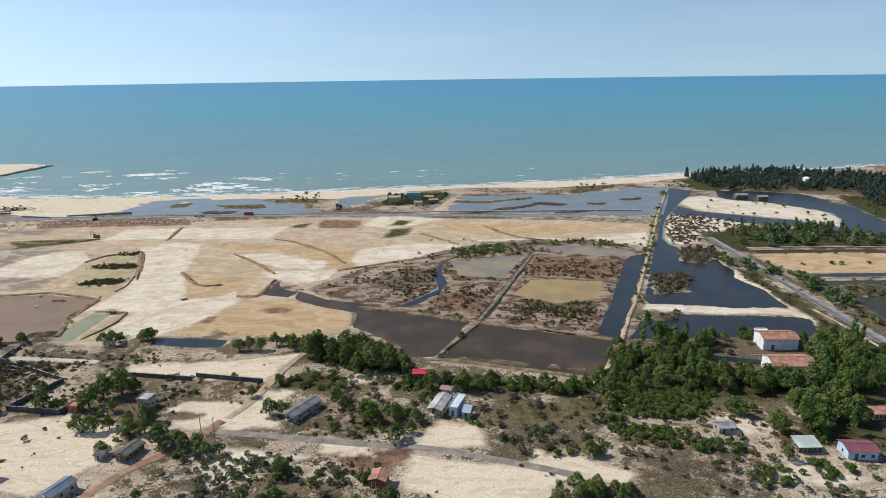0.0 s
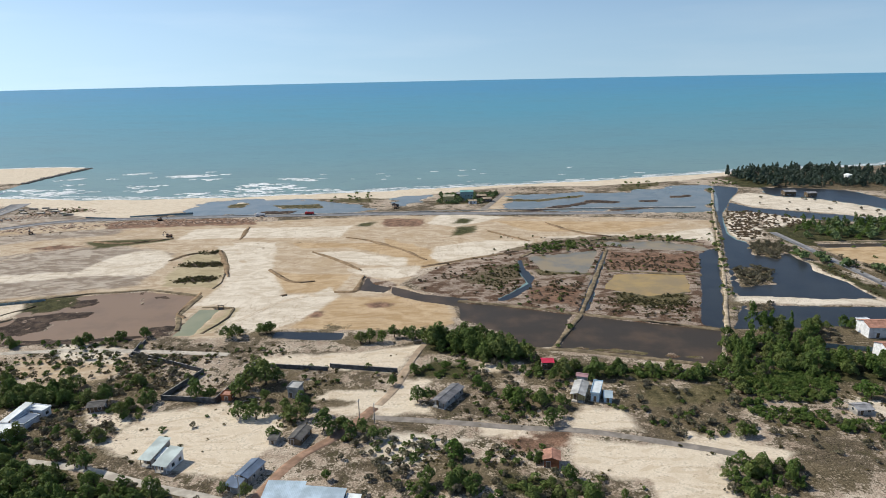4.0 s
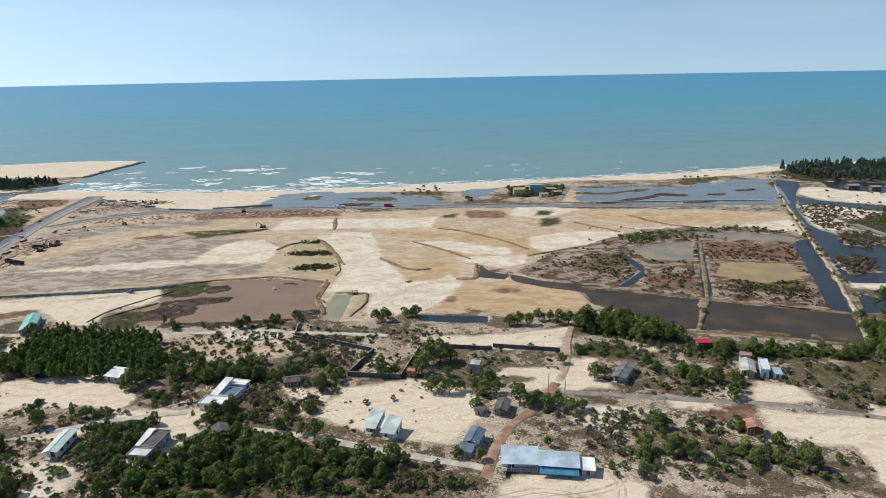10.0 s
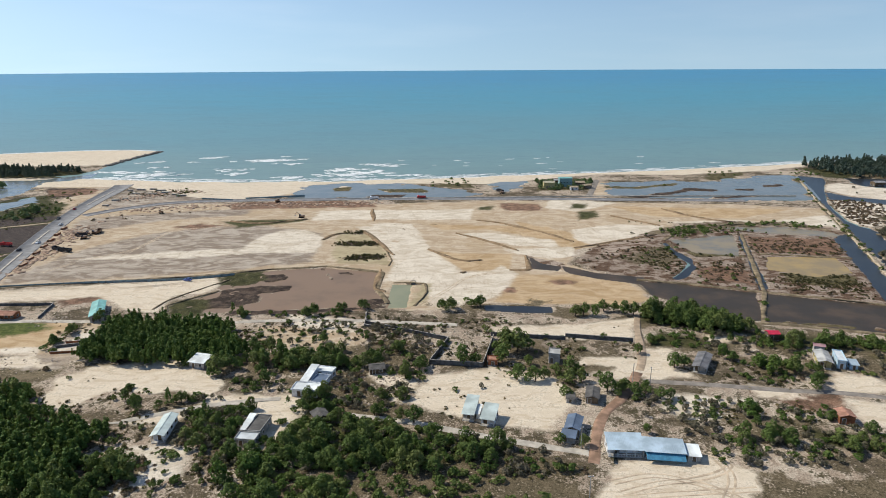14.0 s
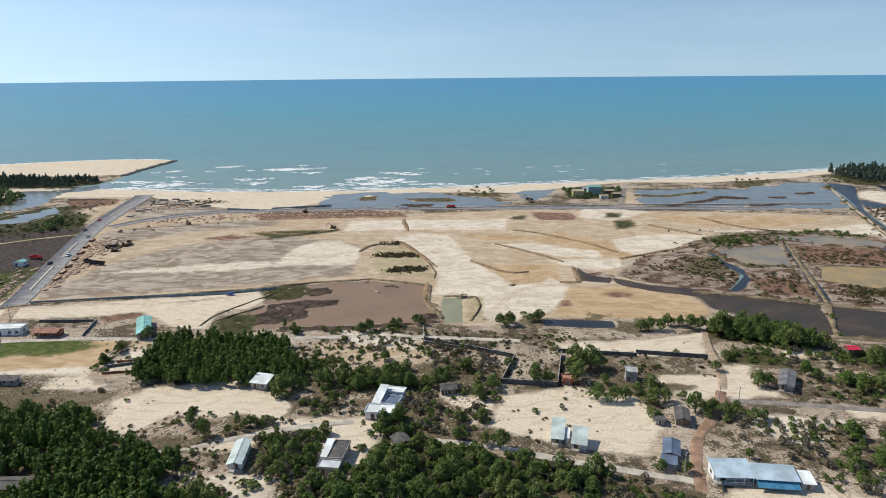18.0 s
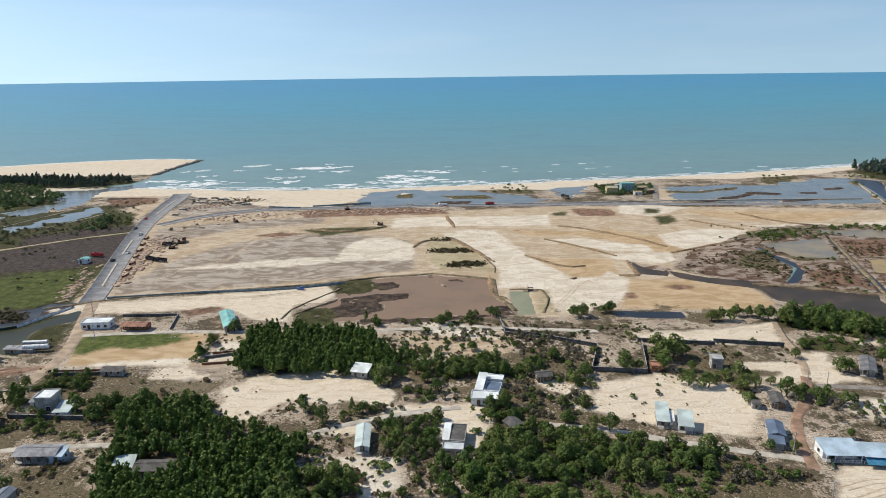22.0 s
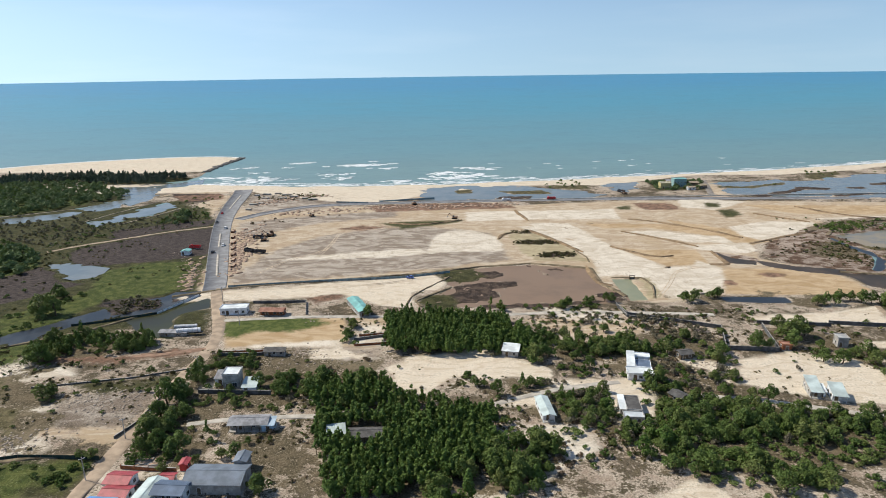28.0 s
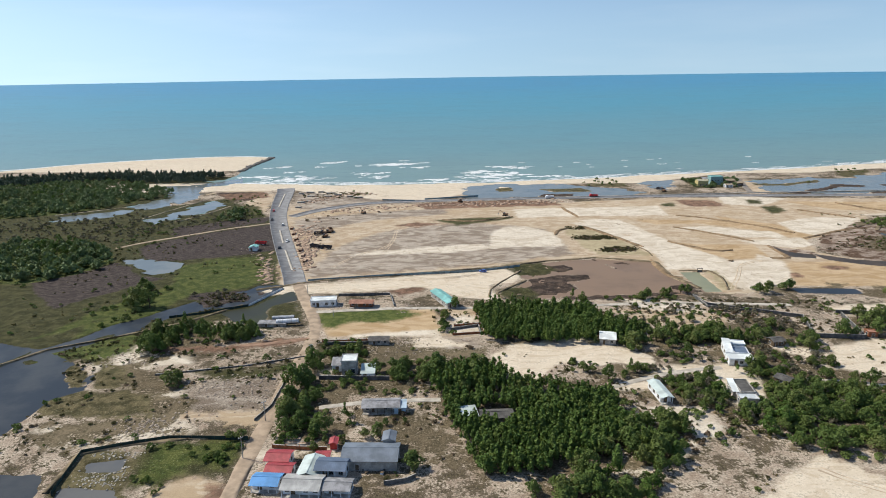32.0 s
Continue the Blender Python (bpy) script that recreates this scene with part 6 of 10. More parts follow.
    for s in range(storeys):
        zz = 0.95 + 3.0 * s
        if zz + 1.1 > h:
            break
        n = max(1, int(w / 2.6))
        for i in range(n):
            wx = -w / 2 + w * (i + 0.5) / n
            if s == 0 and abs(wx - dx) < 1.3:
                continue
            opening("window", root, wx, front - 0.005, zz, 1.6 if name == "villa" else 1.1, 1.7 if name == "villa" else 1.0, 0, mw)
        for i in range(max(1, int(d / 3.5))):
            wy = front + (d / 2 - front) * (i + 0.5) / max(1, int(d / 3.5))
            opening("window", root, -w / 2 - 0.005, wy, zz, 1.0, 0.95, -math.pi / 2, mw)
            opening("window", root, w / 2 + 0.005, wy, zz, 1.0, 0.95, math.pi / 2, mw)
    if storeys > 1 and name == "villa":
        part("stair_head", boxes((-0.6, 0.2, h + 0.16, 1.6, 2.4, h + 2.2)), M_WHITE, root, "white stair head on the flat roof")
        for s in range(1, storeys):
            part("balcony", boxes((-w / 2 - 0.1, -d / 2 - 1.1, 3 * s - 0.05, w / 2 + 0.1, -d / 2, 3 * s + 0.12), (-w / 2 - 0.1, -d / 2 - 1.1, 3 * s + 0.12, w / 2 + 0.1, -d / 2 - 1.0, 3 * s + 0.95)), M_WHITE, root)
    return root


building("house", 2.7, 187.9, 3.6, 9.4, 2.6, -14, "shed", "mint", "grey", "small house with a grey sheet roof and a dark open porch", "house")
building("house", 8.6, 183.6, 4.2, 7.6, 2.7, -16, "shed", "mint", "white", "white-walled house with a pale mint sheet roof", "house")
building("shed", 5.3, 186.6, 1.0, 4.4, 2.1, -14, "shed", "white", "white", "narrow link roof between two village houses", "building")
building("house", 34.6, 177.6, 4.2, 8.0, 2.8, -20, "gable", "blue", "grey", "small house with a slate-blue metal gable roof", "house")
building("shed", 31.9, 171.9, 4.0, 3.0, 2.0, -20, "shed", "blue", "grey", "slate-blue lean-to in front of a small house", "building")
building("house", 47.2, 166.0, 10.2, 6.7, 2.7, -4, "porch", "lightblue", "white", "low house with pale grey roof and railed porch", "house")
building("house", 58.2, 163.8, 11.0, 5.5, 2.8, -8, "porch", "lightblue", "strongblue", "long low house with blue front and white railing", "house")
building("shed", 66.2, 162.4, 3.4, 4.4, 2.1, -8, "shed", "white", "grey", "small lean-to shed with a pale roof", "building")
building("shed", 45.0, 196.6, 4, 7.5, 2.4, -16, "gable", "dark", "wood", "old dark-roofed shack beside the clay road", "building")
building("shed", 37.1, 195.2, 2.6, 2.9, 1.9, -10, "shed", "dark", "grey", "small dark outbuilding beside a shack", "building")
building("house", 92.2, 220.2, 4.6, 13.6, 2.6, -31, "gable", "slate", "grey", "long bare grey house with a low weathered roof", "house")
building("shed", 37.0, 226.0, 4.0, 4.6, 3.8, -12, "flat", "dustygrey", "grey", "small pale concrete box house", "building")
building("house", -54.2, 202.3, 9.0, 5.2, 2.6, -8, "flat", "white", "white", "white house with a flat white metal roof", "house")
building("house", -54.8, 211.6, 2.4, 9.6, 2.7, -14, "shed", "white", "white", "narrow white house wing with a white metal roof", "house")
building("house", -49.8, 215.4, 6.6, 3.4, 2.7, -14, "flat", "white", "white", "rear wing of the white house with a flat white roof", "house")
building("shed", -50.6, 209.2, 5.0, 6.0, 2.0, -14, "flat", "blue", "white", "low inner yard roof covered with dark blue sheeting", "building")
building("shed", -67.9, 179.4, 1.6, 7.0, 2.4, -8, "shed", "white", "grey", "narrow annexe with a pale metal roof", "building")
building("shed", -66.2, 171.8, 6.0, 3.6, 2.4, -8, "flat", "palegrey", "grey", "low front room with a pale flat roof", "building")
building("shed", 13.0, 224.2, 3.6, 3.4, 2.2, -5, "flat", "tile", "brick", "small brick pump house with a flat top", "building")
building("house", -64.4, 178.6, 4.4, 9.0, 2.7, -8, "flat", "dark", "grey", "grey house with a dark flat roof and parapet", "house")
building("shed", -99.4, 224.8, 6.4, 5.4, 2.6, -15, "shed", "white", "grey", "grey shed with a pale roof among trees", "building")
building("shed", -31.1, 218.5, 5.4, 4.4, 2.4, 10, "gable", "dark", "wood", "small dark wooden hut among trees", "building")
building("shed", -46.3, 184.7, 4.4, 5.1, 2.4, 30, "gable", "dark", "wood", "ruined hut with a broken roof among trees", "building")
building("house", -94.0, 178.3, 3.8, 12.3, 2.7, 3, "gable", "mint", "white", "long narrow house with a mint metal roof", "house")
building("shed", -162.1, 166.5, 5.4, 5.1, 2.4, 10, "shed", "mint", "grey", "mint-roofed shed inside the plantation", "building")
building("house", -152.9, 165.1, 10.4, 5.1, 2.6, 0, "gable", "dark", "grey", "dark-roofed house inside the plantation", "house")
building("house", -226.5, 278.7, 12.4, 5.9, 3, 2, "flat", "white", "white", "white low house with a flat roof beside the dirt road", "house")
building("house", -207.3, 274.9, 11.4, 5.1, 2.7, -4, "gable", "tile", "brick", "low brown tile-roofed house", "house")
building("shed", -166.7, 279.1, 5.4, 20.3, 2.9, 23, "gable", "teal", "grey", "long shed with a bright teal metal roof", "building")
building("villa", -205.1, 203.3, 5.6, 6, 5.7, 0, "flat", "white", "grey", "tall two-storey house with white and grey walls", "house")
building("shed", -197.8, 200.2, 4.9, 5.9, 2.4, 0, "shed", "mint", "white", "mint-roofed annexe beside the tall house", "building")
building("shed", -210.1, 206.4, 3.9, 5.1, 2.7, 0, "shed", "grey", "white", "grey-roofed annexe beside the tall house", "building")
building("house", -191.2, 174.2, 12.4, 5.9, 2.7, 0, "gable", "grey", "grey", "grey concrete house with a worn roof", "house")
building("shed", -184.8, 173.1, 3.9, 3.9, 2.4, 0, "shed", "lightblue", "blue", "small pale blue metal shed", "building")
building("workshop", -192.3, 144.4, 16, 9, 3.4, -3, "gable", "steel", "grey", "large hall with a grey-blue metal roof and pale grey wall", "building")
building("shed", -187.2, 151.6, 3.4, 4.6, 4.0, -3, "gable", "steel", "grey", "tall grey-roofed annexe of the hall", "building")
building("shed", -204.3, 152.4, 2, 3, 2.4, 0, "gable", "red", "red", "small red-painted booth with a red roof", "building")
building("house", -219.3, 144.9, 6.9, 5.4, 2.7, -6, "gable", "red", "white", "house with a bright red metal roof", "house")
building("house", -217.9, 139.4, 7.4, 4.4, 2.4, -6, "gable", "red", "white", "low house with a faded red metal roof", "house")
building("shed", -206.5, 145.2, 3.9, 3.4, 2.4, 0, "gable", "red", "white", "small red-roofed annexe beside the hall", "building")
building("house", -209.1, 139.6, 5.4, 9.1, 2.6, -6, "gable", "mint", "white", "house with a pale mint metal roof", "house")
building("house", -202.9, 138.7, 8.4, 5.9, 3.4, -6, "gable", "blue", "white", "house with a dark blue-grey metal roof", "house")
building("house", -220.3, 133.6, 7.4, 5.4, 2.6, -6, "gable", "brightblue", "white", "house with a bright blue metal roof", "house")
building("house", -210.0, 131.8, 10.4, 6.7, 2.7, -6, "gable", "dustygrey", "white", "house with a dusty grey metal roof", "house")
building("house", -200.3, 130.8, 7.4, 5.1, 2.4, -6, "gable", "grey", "white", "house with a worn grey roof", "house")
building("shed", -195.8, 229.3, 8.4, 2.9, 2.1, -2, "shed", "dark", "grey", "low dark shed at the field wall", "building")
building("shed", -288.4, 385.1, 4.9, 5.1, 2.7, 0, "gable", "teal", "white", "small teal-roofed kiosk beside the asphalt road", "building")
building("shed", -245.9, 252.6, 12.4, 2.4, 1.8, -4, "shed", "grey", "grey", "long low grey shelter beside the pond", "building")
building("workshop", 277.7, 270.6, 14, 9, 5, -2, "gable", "tile", "white", "workshop with a terracotta roof and white walls", "building")
building("workshop", 270.5, 246.8, 15.5, 10, 5, -2, "gable", "tile", "white", "larger workshop with a terracotta roof and white walls", "building")
building("house", 122.3, 181.2, 4.4, 4.6, 3.0, -10, "gable", "tile", "brick", "unfinished brick house with a red tile roof", "house")
building("house", 139.0, 221.6, 4.4, 10.4, 3.0, -20, "gable", "dustygrey", "yellow", "narrow grey-roofed house with a yellow front wall", "house")
building("shed", 141.4, 228.9, 3.6, 2.4, 4.4, -20, "gable", "rose", "grey", "small upper room with a dull pink gable roof", "building")
building("house", 144.9, 221.2, 2.8, 9.4, 3.2, -20, "flat", "palegrey", "blue", "narrow house with a pale roof and light blue walls", "house")
building("shed", 148.0, 217.6, 2.6, 3.4, 2.2, -14, "shed", "lightblue", "blue", "small light blue lean-to beside a house", "building")
building("shed", 131.1, 244.4, 4.2, 3.6, 3.2, 0, "gable", "crimson", "wood", "small open shelter with a bright red roof", "building")
building("shed", 229.5, 207.1, 5.4, 4.4, 2.2, 5, "gable", "grey", "grey", "small grey shack in the scrub", "building")
building("house", 262.7, 192.7, 8.4, 5.9, 3, -4, "gable", "plum", "blue", "blue-walled house with a dull plum roof", "house")
building("shed", 249.2, 195.9, 6.4, 4.4, 2.2, 0, "shed", "mint", "wood", "open shed with a pale green roof", "building")
building("shed", 284.0, 213.5, 7.4, 3.4, 2.2, 0, "shed", "tile", "wood", "open stall with a red-brown roof", "building")
building("beach_house", 406.7, 589.0, 10, 7, 4.6, 0, "gable", "grey", "wood", "lodge on posts with a grey thatched roof", "house")
building("beach_house", 421.5, 579.6, 8, 6, 4.6, 0, "gable", "grey", "wood", "smaller lodge with a grey thatched roof", "house")
building("beach_house", 508.8, 664.1, 8, 8, 4.6, 0, "gable", "white", "white", "small white house among the casuarinas", "house")
building("beach_house", 113.0, 597.3, 12, 8, 7.8, 0, "flat", "teal", "teal", "tall teal-painted beach house with a flat roof", "house")
building("beach_house", 96.2, 589.3, 10, 7, 5.5, 0, "gable", "yellow", "yellow", "yellow two-storey beach house with a pale roof", "house")
building("beach_house", 126.3, 596.0, 9, 7, 4.1, 0, "gable", "thatch", "wood", "low beach house with a tan thatched roof", "house")
building("beach_house", 130.9, 586.5, 8, 6, 3.2, 10, "gable", "thatch", "wood", "small beach hut with a tan thatched roof", "house")
building("beach_house", 108.2, 609.1, 8, 6, 4.1, 0, "gable", "grey", "wood", "beach hut with a weathered grey roof", "house")
building("beach_house", 117.6, 578.6, 7, 5, 2.8, 0, "gable", "thatch", "white", "small white beach house with thatched roof", "house")
building("shed", 274.7, 275.6, 4.4, 5.9, 4.1, -2, "flat", "white", "white", "white flat-roofed end bay of the workshop", "building")

# ---- trees and shrubs ----


def crown_arrays(rng, r, h, base, n, leaf, lobes, cone=0.0):
    """Small leaf tufts over the skins of overlapping lobes, so that light models each lobe; returns vertices and triangles."""
    cs = [(0, 0, base + h * 0.50, r * 0.55)]
    for i in range(lobes):
        a = (i + rng.random()) * 2.4
        k = (i + 0.5) / lobes * r * rng.uniform(0.65, 1.0)
        lift = 1 - (k / r) ** 2 * 0.9
        zc = base + h * (0.16 + 0.68 * lift * rng.uniform(0.4, 1.15))
        cs.append((k * math.cos(a), k * math.sin(a), zc, r * rng.uniform(0.17, 0.38)))
    cs = np.array(cs)
    flat = np.array([1, 1, min(1.25, h / (2 * r))])
    m = n * 3
    pick = cs[rng.choice(len(cs), m, p=cs[:, 3] ** 2 / (cs[:, 3] ** 2).sum())]
    d = rng.normal(size=(m, 3))
    d /= np.linalg.norm(d, axis=1)[:, None]
    p = pick[:, :3] + d * (pick[:, 3] * (0.82 + 0.28 * rng.random(m)))[:, None] * flat
    deep = (np.linalg.norm((p[:, None, :] - cs[None, :, :3]) / flat, axis=2) / cs[None, :, 3]).min(1)
    keep = np.flatnonzero((deep > 0.78) & ((d[:, 2] > -0.55) | (rng.random(m) < 0.3)))[:n]
    p, d = p[keep], d[keep]
    n = len(p)
    if cone:
        p[:, :2] *= (1.0 - cone * np.clip((p[:, 2] - base) / h, 0, 1.2))[:, None]
    p[:, 2] = np.maximum(p[:, 2], base * 0.6 + 0.05)
    s = (leaf * rng.uniform(0.6, 1.35, n))[:, None]
    f = d + rng.normal(size=(n, 3)) * 0.6 + [0, 0, 0.3]  # the way each tuft faces
    f /= np.linalg.norm(f, axis=1)[:, None]
    u = np.cross(f, rng.normal(size=(n, 3)))
    u /= np.linalg.norm(u, axis=1)[:, None]
    v = np.cross(f, u)
    V = np.stack([p - u * s, p + u * s * 0.7 - v * s * 0.75, p + u * s * 0.7 + v * s * 0.75], 1).reshape(-1, 3)
    T = np.arange(n)[:, None] * 3 + [0, 1, 2]
    return V, T


def trunk_bm(rng, h, r, limbs, reach):
    bm = bmesh.new()

    def limb(a, b, ra, rb, sides=6):
        a, b = Vector(a), Vector(b)
        q = (b - a).to_track_quat("Z", "Y")
        rings = []
        for p, rr in ((a, ra), (a.lerp(b, 0.5) + Vector((rng.normal() * ra, rng.normal() * ra, 0)), (ra + rb) / 2), (b, rb)):
            rings.append([bm.verts.new(p + q @ Vector((math.cos(k * 6.2832 / sides) * rr, math.sin(k * 6.2832 / sides) * rr, 0))) for k in range(sides)])
        for s, t in zip(rings[:-1], rings[1:]):
            for k in range(sides):
                bm.faces.new((s[k], s[(k + 1) % sides], t[(k + 1) % sides], t[k]))
        bm.faces.new(rings[-1])

    limb((0, 0, -0.4), (0, 0, h * 0.75), r, r * 0.45, 7)
    for i in range(limbs):
        a = i * 2.4 + rng.random()
        z = h * rng.uniform(0.3, 0.55)
        limb((0, 0, z), (math.cos(a) * reach, math.sin(a) * reach, z + h * rng.uniform(0.2, 0.35)), r * 0.5, r * 0.18, 5)
    return bm


RNG = np.random.default_rng(11)
PROTO, RAW = {}, {}
SPECS = {  # radius, crown height, crown base, clumps, clump size, lobes, cone, trunk radius
    "broad": (2.6, 4.8, 0.0, 800, 0.235, 20, 0.10, 0.2, M_LEAF, 6),
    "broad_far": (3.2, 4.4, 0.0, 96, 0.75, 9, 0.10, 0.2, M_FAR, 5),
    "plantation": (1.45, 5.4, 0.3, 150, 0.33, 8, 0.3, 0.11, M_PINE, 6),
    "casuarina": (2.6, 8.0, 0.2, 110, 0.75, 8, 0.45, 0.18, M_CASUARINA, 4),
    "tall": (1.7, 6.8, 0.2, 400, 0.24, 12, 0.34, 0.14, M_PINE, 5),
    "greybrush": (1.5, 2.0, 0.0, 130, 0.27, 5, 0.0, 0.0, M_GREYBRUSH, 4),
    "hedge": (1.5, 1.5, 0.0, 170, 0.24, 5, 0.0, 0.0, M_HEDGE, 4),
    "young": (2.2, 3.9, 0.1, 520, 0.24, 14, 0.1, 0.14, M_YOUNG, 4),
    "scrub": (1.2, 0.9, 0.0, 64, 0.26, 4, 0.0, 0.0, M_SCRUB, 4),
    "bush": (1.5, 1.7, 0.0, 120, 0.27, 5, 0.0, 0.0, M_LEAF, 5),
    "tuft": (0.75, 0.5, 0.0, 24, 0.22, 3, 0.0, 0.0, M_STRAW, 4),
    "dry": (1.3, 0.8, 0.0, 80, 0.27, 4, 0.0, 0.0, M_DRY, 3),
}
for kind, (r, h, base, n, leaf, lobes, cone, tr, mat, copies) in SPECS.items():
    RAW[kind] = [crown_arrays(RNG, r * RNG.uniform(0.9, 1.1), h, base, n, leaf, lobes, cone) for _ in range(copies)]

TREE_LABELS = {"broad": ("leafy green broadleaf tree on sandy ground", "tree"), "plantation": ("slender dark green plantation tree in a dense stand", "tree"),
               "casuarina": ("tall dark casuarina tree near the shore", "tree"), "young": ("bright yellow-green young tree", "tree")}


def proto(kind, i):
    if (kind, i) not in PROTO:
        r, h, base, n, leaf, lobes, cone, tr, mat, copies = SPECS[kind]
        V, T = RAW[kind][i]
        me = mesh_arrays("crown", V, T)
        me.materials.append(mat)
        bm = trunk_bm(RNG, base + h * 0.8, tr, 4 if kind in ("broad", "young") else 2, r * 0.6)
        tk = bpy.data.meshes.new("trunk")
        bm.to_mesh(tk)
        bm.free()
        tk.materials.append(M_BARK)
        PROTO[kind, i] = (me, tk)
    return PROTO[kind, i]


def tree(kind, x, y, s=1.0):
    i = int(RNG.integers(SPECS[kind][9]))
    me, tk = proto(kind, i)
    root = thing({"plantation": "plantation_tree"}.get(kind, "tree"), Matrix.Translation((x, y, at(x, y))) @ Matrix.Rotation(RNG.random() * 6.28, 4, "Z") @ Matrix.Diagonal((s, s, s * RNG.uniform(0.85, 1.15), 1)), *TREE_LABELS[kind])
    for nm, mesh in (("trunk", tk), ("crown", me)):
        new(nm, mesh).parent = root
    return root


STUFF = {}


def scatter(kind, xs, ys, lo, hi):
    """Adds plants to a joined heap of their kind."""
    if not len(xs):
        return
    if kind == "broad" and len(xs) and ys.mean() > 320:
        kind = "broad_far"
    heap = STUFF.setdefault(kind, [[], [], 0, []])
    for x, y, z in zip(xs, ys, height(xs, ys)):
        V, T = RAW[kind][RNG.integers(SPECS[kind][9])]
        s, a = RNG.uniform(lo, hi), RNG.random() * 6.28
        c, sn = math.cos(a) * s, math.sin(a) * s
        heap[0].append(np.column_stack([V[:, 0] * c - V[:, 1] * sn + x, V[:, 0] * sn + V[:, 1] * c + y, V[:, 2] * s * RNG.uniform(0.8, 1.25) + z - 0.05]))
        heap[1].append(T + heap[2])
        heap[3].append(np.full(len(V), RNG.random(), np.float32))
        heap[2] += len(V)


ROOM = np.array(ROOM)
CLEAR = [p for k, p in COVERS if k == "sand"]
LANES = []
for ob in scene.objects:
    if ob.get("category") in ("road", "path"):
        LANES.append(np.array([v.co[:2] for v in ob.data.vertices])[::3])
LANES = np.concatenate(LANES)


def free(xs, ys, small=False):
    """True where a plant may stand: no water, house or track."""
    ok = height(xs, ys) > -0.16
    for x, y, r in ROOM:
        ok &= np.hypot(xs - x, ys - y) > r * (0.75 if small else 1.0)
    for k in np.flatnonzero(ok):
        ok[k] = (np.abs(LANES[:, 0] - xs[k]) + np.abs(LANES[:, 1] - ys[k])).min() > (1.6 if small else 2.6)
    return ok


def forest(kind, density, *outline, size=None):
    poly = np.array(outline, float)
    lo, hi = poly.min(0), poly.max(0)
    n = int((hi[0] - lo[0]) * (hi[1] - lo[1]) * density / 100)
    xs, ys = RNG.uniform(lo[0], hi[0], n), RNG.uniform(lo[1], hi[1], n)
    if kind == "plantation":  # planted in rows
        xs = np.round(xs / 1.9) * 1.9 + RNG.normal(0, 0.55, n)
    keep = signed(poly, xs, ys) > (RNG.random(n) - 0.7) * 4
    xs, ys = xs[keep], ys[keep]
    if kind in ("scrub", "dry"):
        keep = wave(xs, ys, 14.0) * 0.6 + wave(xs, ys, 5.0) * 0.4 > 0.47
        for p in CLEAR:
            keep &= (signed(p, xs, ys) < 0.5) | (RNG.random(len(xs)) < 0.13)
        xs, ys = xs[keep], ys[keep]
    keep = free(xs, ys, kind in ("scrub", "dry"))
    xs, ys = xs[keep], ys[keep]
    if kind == "scrub":
        pick = RNG.random(len(xs))
        scatter("scrub", xs[pick < 0.55], ys[pick < 0.55], 0.3, 1.2)
        scatter("bush", xs[pick > 0.72], ys[pick > 0.72], 0.3, 1.25)
        for _ in range(1):
            scatter("tuft", xs + RNG.normal(0, 3, len(xs)), ys + RNG.normal(0, 3, len(xs)), 0.5, 1.3)
        m = (pick >= 0.55) & (pick <= 0.72)
        scatter("dry", xs[m], ys[m], 0.4, 1.0)
    elif kind == "dry":
        scatter("dry", xs, ys, 0.6, 1.4)
    elif kind in ("shrubrow", "marshrow"):
        scatter("bush", xs, ys, 0.8, 1.5)
    elif kind == "islandbrush":
        for _ in range(3):
            scatter("scrub", xs + RNG.normal(0, 1.5, len(xs)), ys + RNG.normal(0, 1.5, len(xs)), 0.4, 1.0)
        scatter("tuft", xs + RNG.normal(0, 2, len(xs)), ys + RNG.normal(0, 2, len(xs)), 0.7, 1.6)
    elif kind == "casuarina":
        scatter(kind, xs, ys, *((0.6, 1.05) if xs.mean() < -300 else (0.5, 1.25)))
    elif kind == "grove":
        lo, hi = size or (0.7, 1.6)
        pick = RNG.random(len(xs))
        scatter("broad", xs[pick < 0.6], ys[pick < 0.6], lo, hi)
        scatter("tall", xs[pick > 0.68], ys[pick > 0.68], lo, hi)
        m = (pick >= 0.6) & (pick <= 0.68)
        scatter("young", xs[m], ys[m], lo * 0.8, hi * 0.8)
    elif kind == "bright":
        scatter("young", xs, ys, *(size or (0.7, 1.4)))
    elif kind == "rowbrush":
        ys = np.round(ys / 5.0) * 5.0 + RNG.normal(0, 0.5, len(ys))
        scatter("dry", xs, ys, 0.8, 1.5)
    elif kind in ("greybrush", "hedge"):
        scatter(kind, xs, ys, 0.7, 1.4)
    elif kind == "young":
        scatter("young", xs, ys, 0.7, 1.3)
    elif kind == "resort":
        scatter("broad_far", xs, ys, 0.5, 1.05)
    else:
        lo, hi = size or ((0.55, 1.4) if kind == "broad" else (0.62, 1.28))
        if kind == "broad" and len(ys) and ys.mean() < 320:  # mixed with slender trees, shrubs and a few bright crowns
            pick = RNG.random(len(xs))
            for other, lo_k, hi_k, small, large in (("tall", 0.0, 0.08, 0.6, 1.0), ("bush", 0.08, 0.32, 0.9, 1.9), ("greybrush", 0.32, 0.36, 0.8, 1.5), ("young", 0.36, 0.44, 0.6, 1.0)):
                m = (pick >= lo_k) & (pick < hi_k)
                k = 1.0 if other in ("bush", "greybrush") else hi / 1.4
                scatter(other, xs[m], ys[m], small * k, large * k)
            xs, ys = xs[pick >= 0.44], ys[pick >= 0.44]
        things = (ys < NEAR_Y[kind]) & (COUNT.get(kind, 0) + np.cumsum(ys < NEAR_Y[kind]) <= 240)
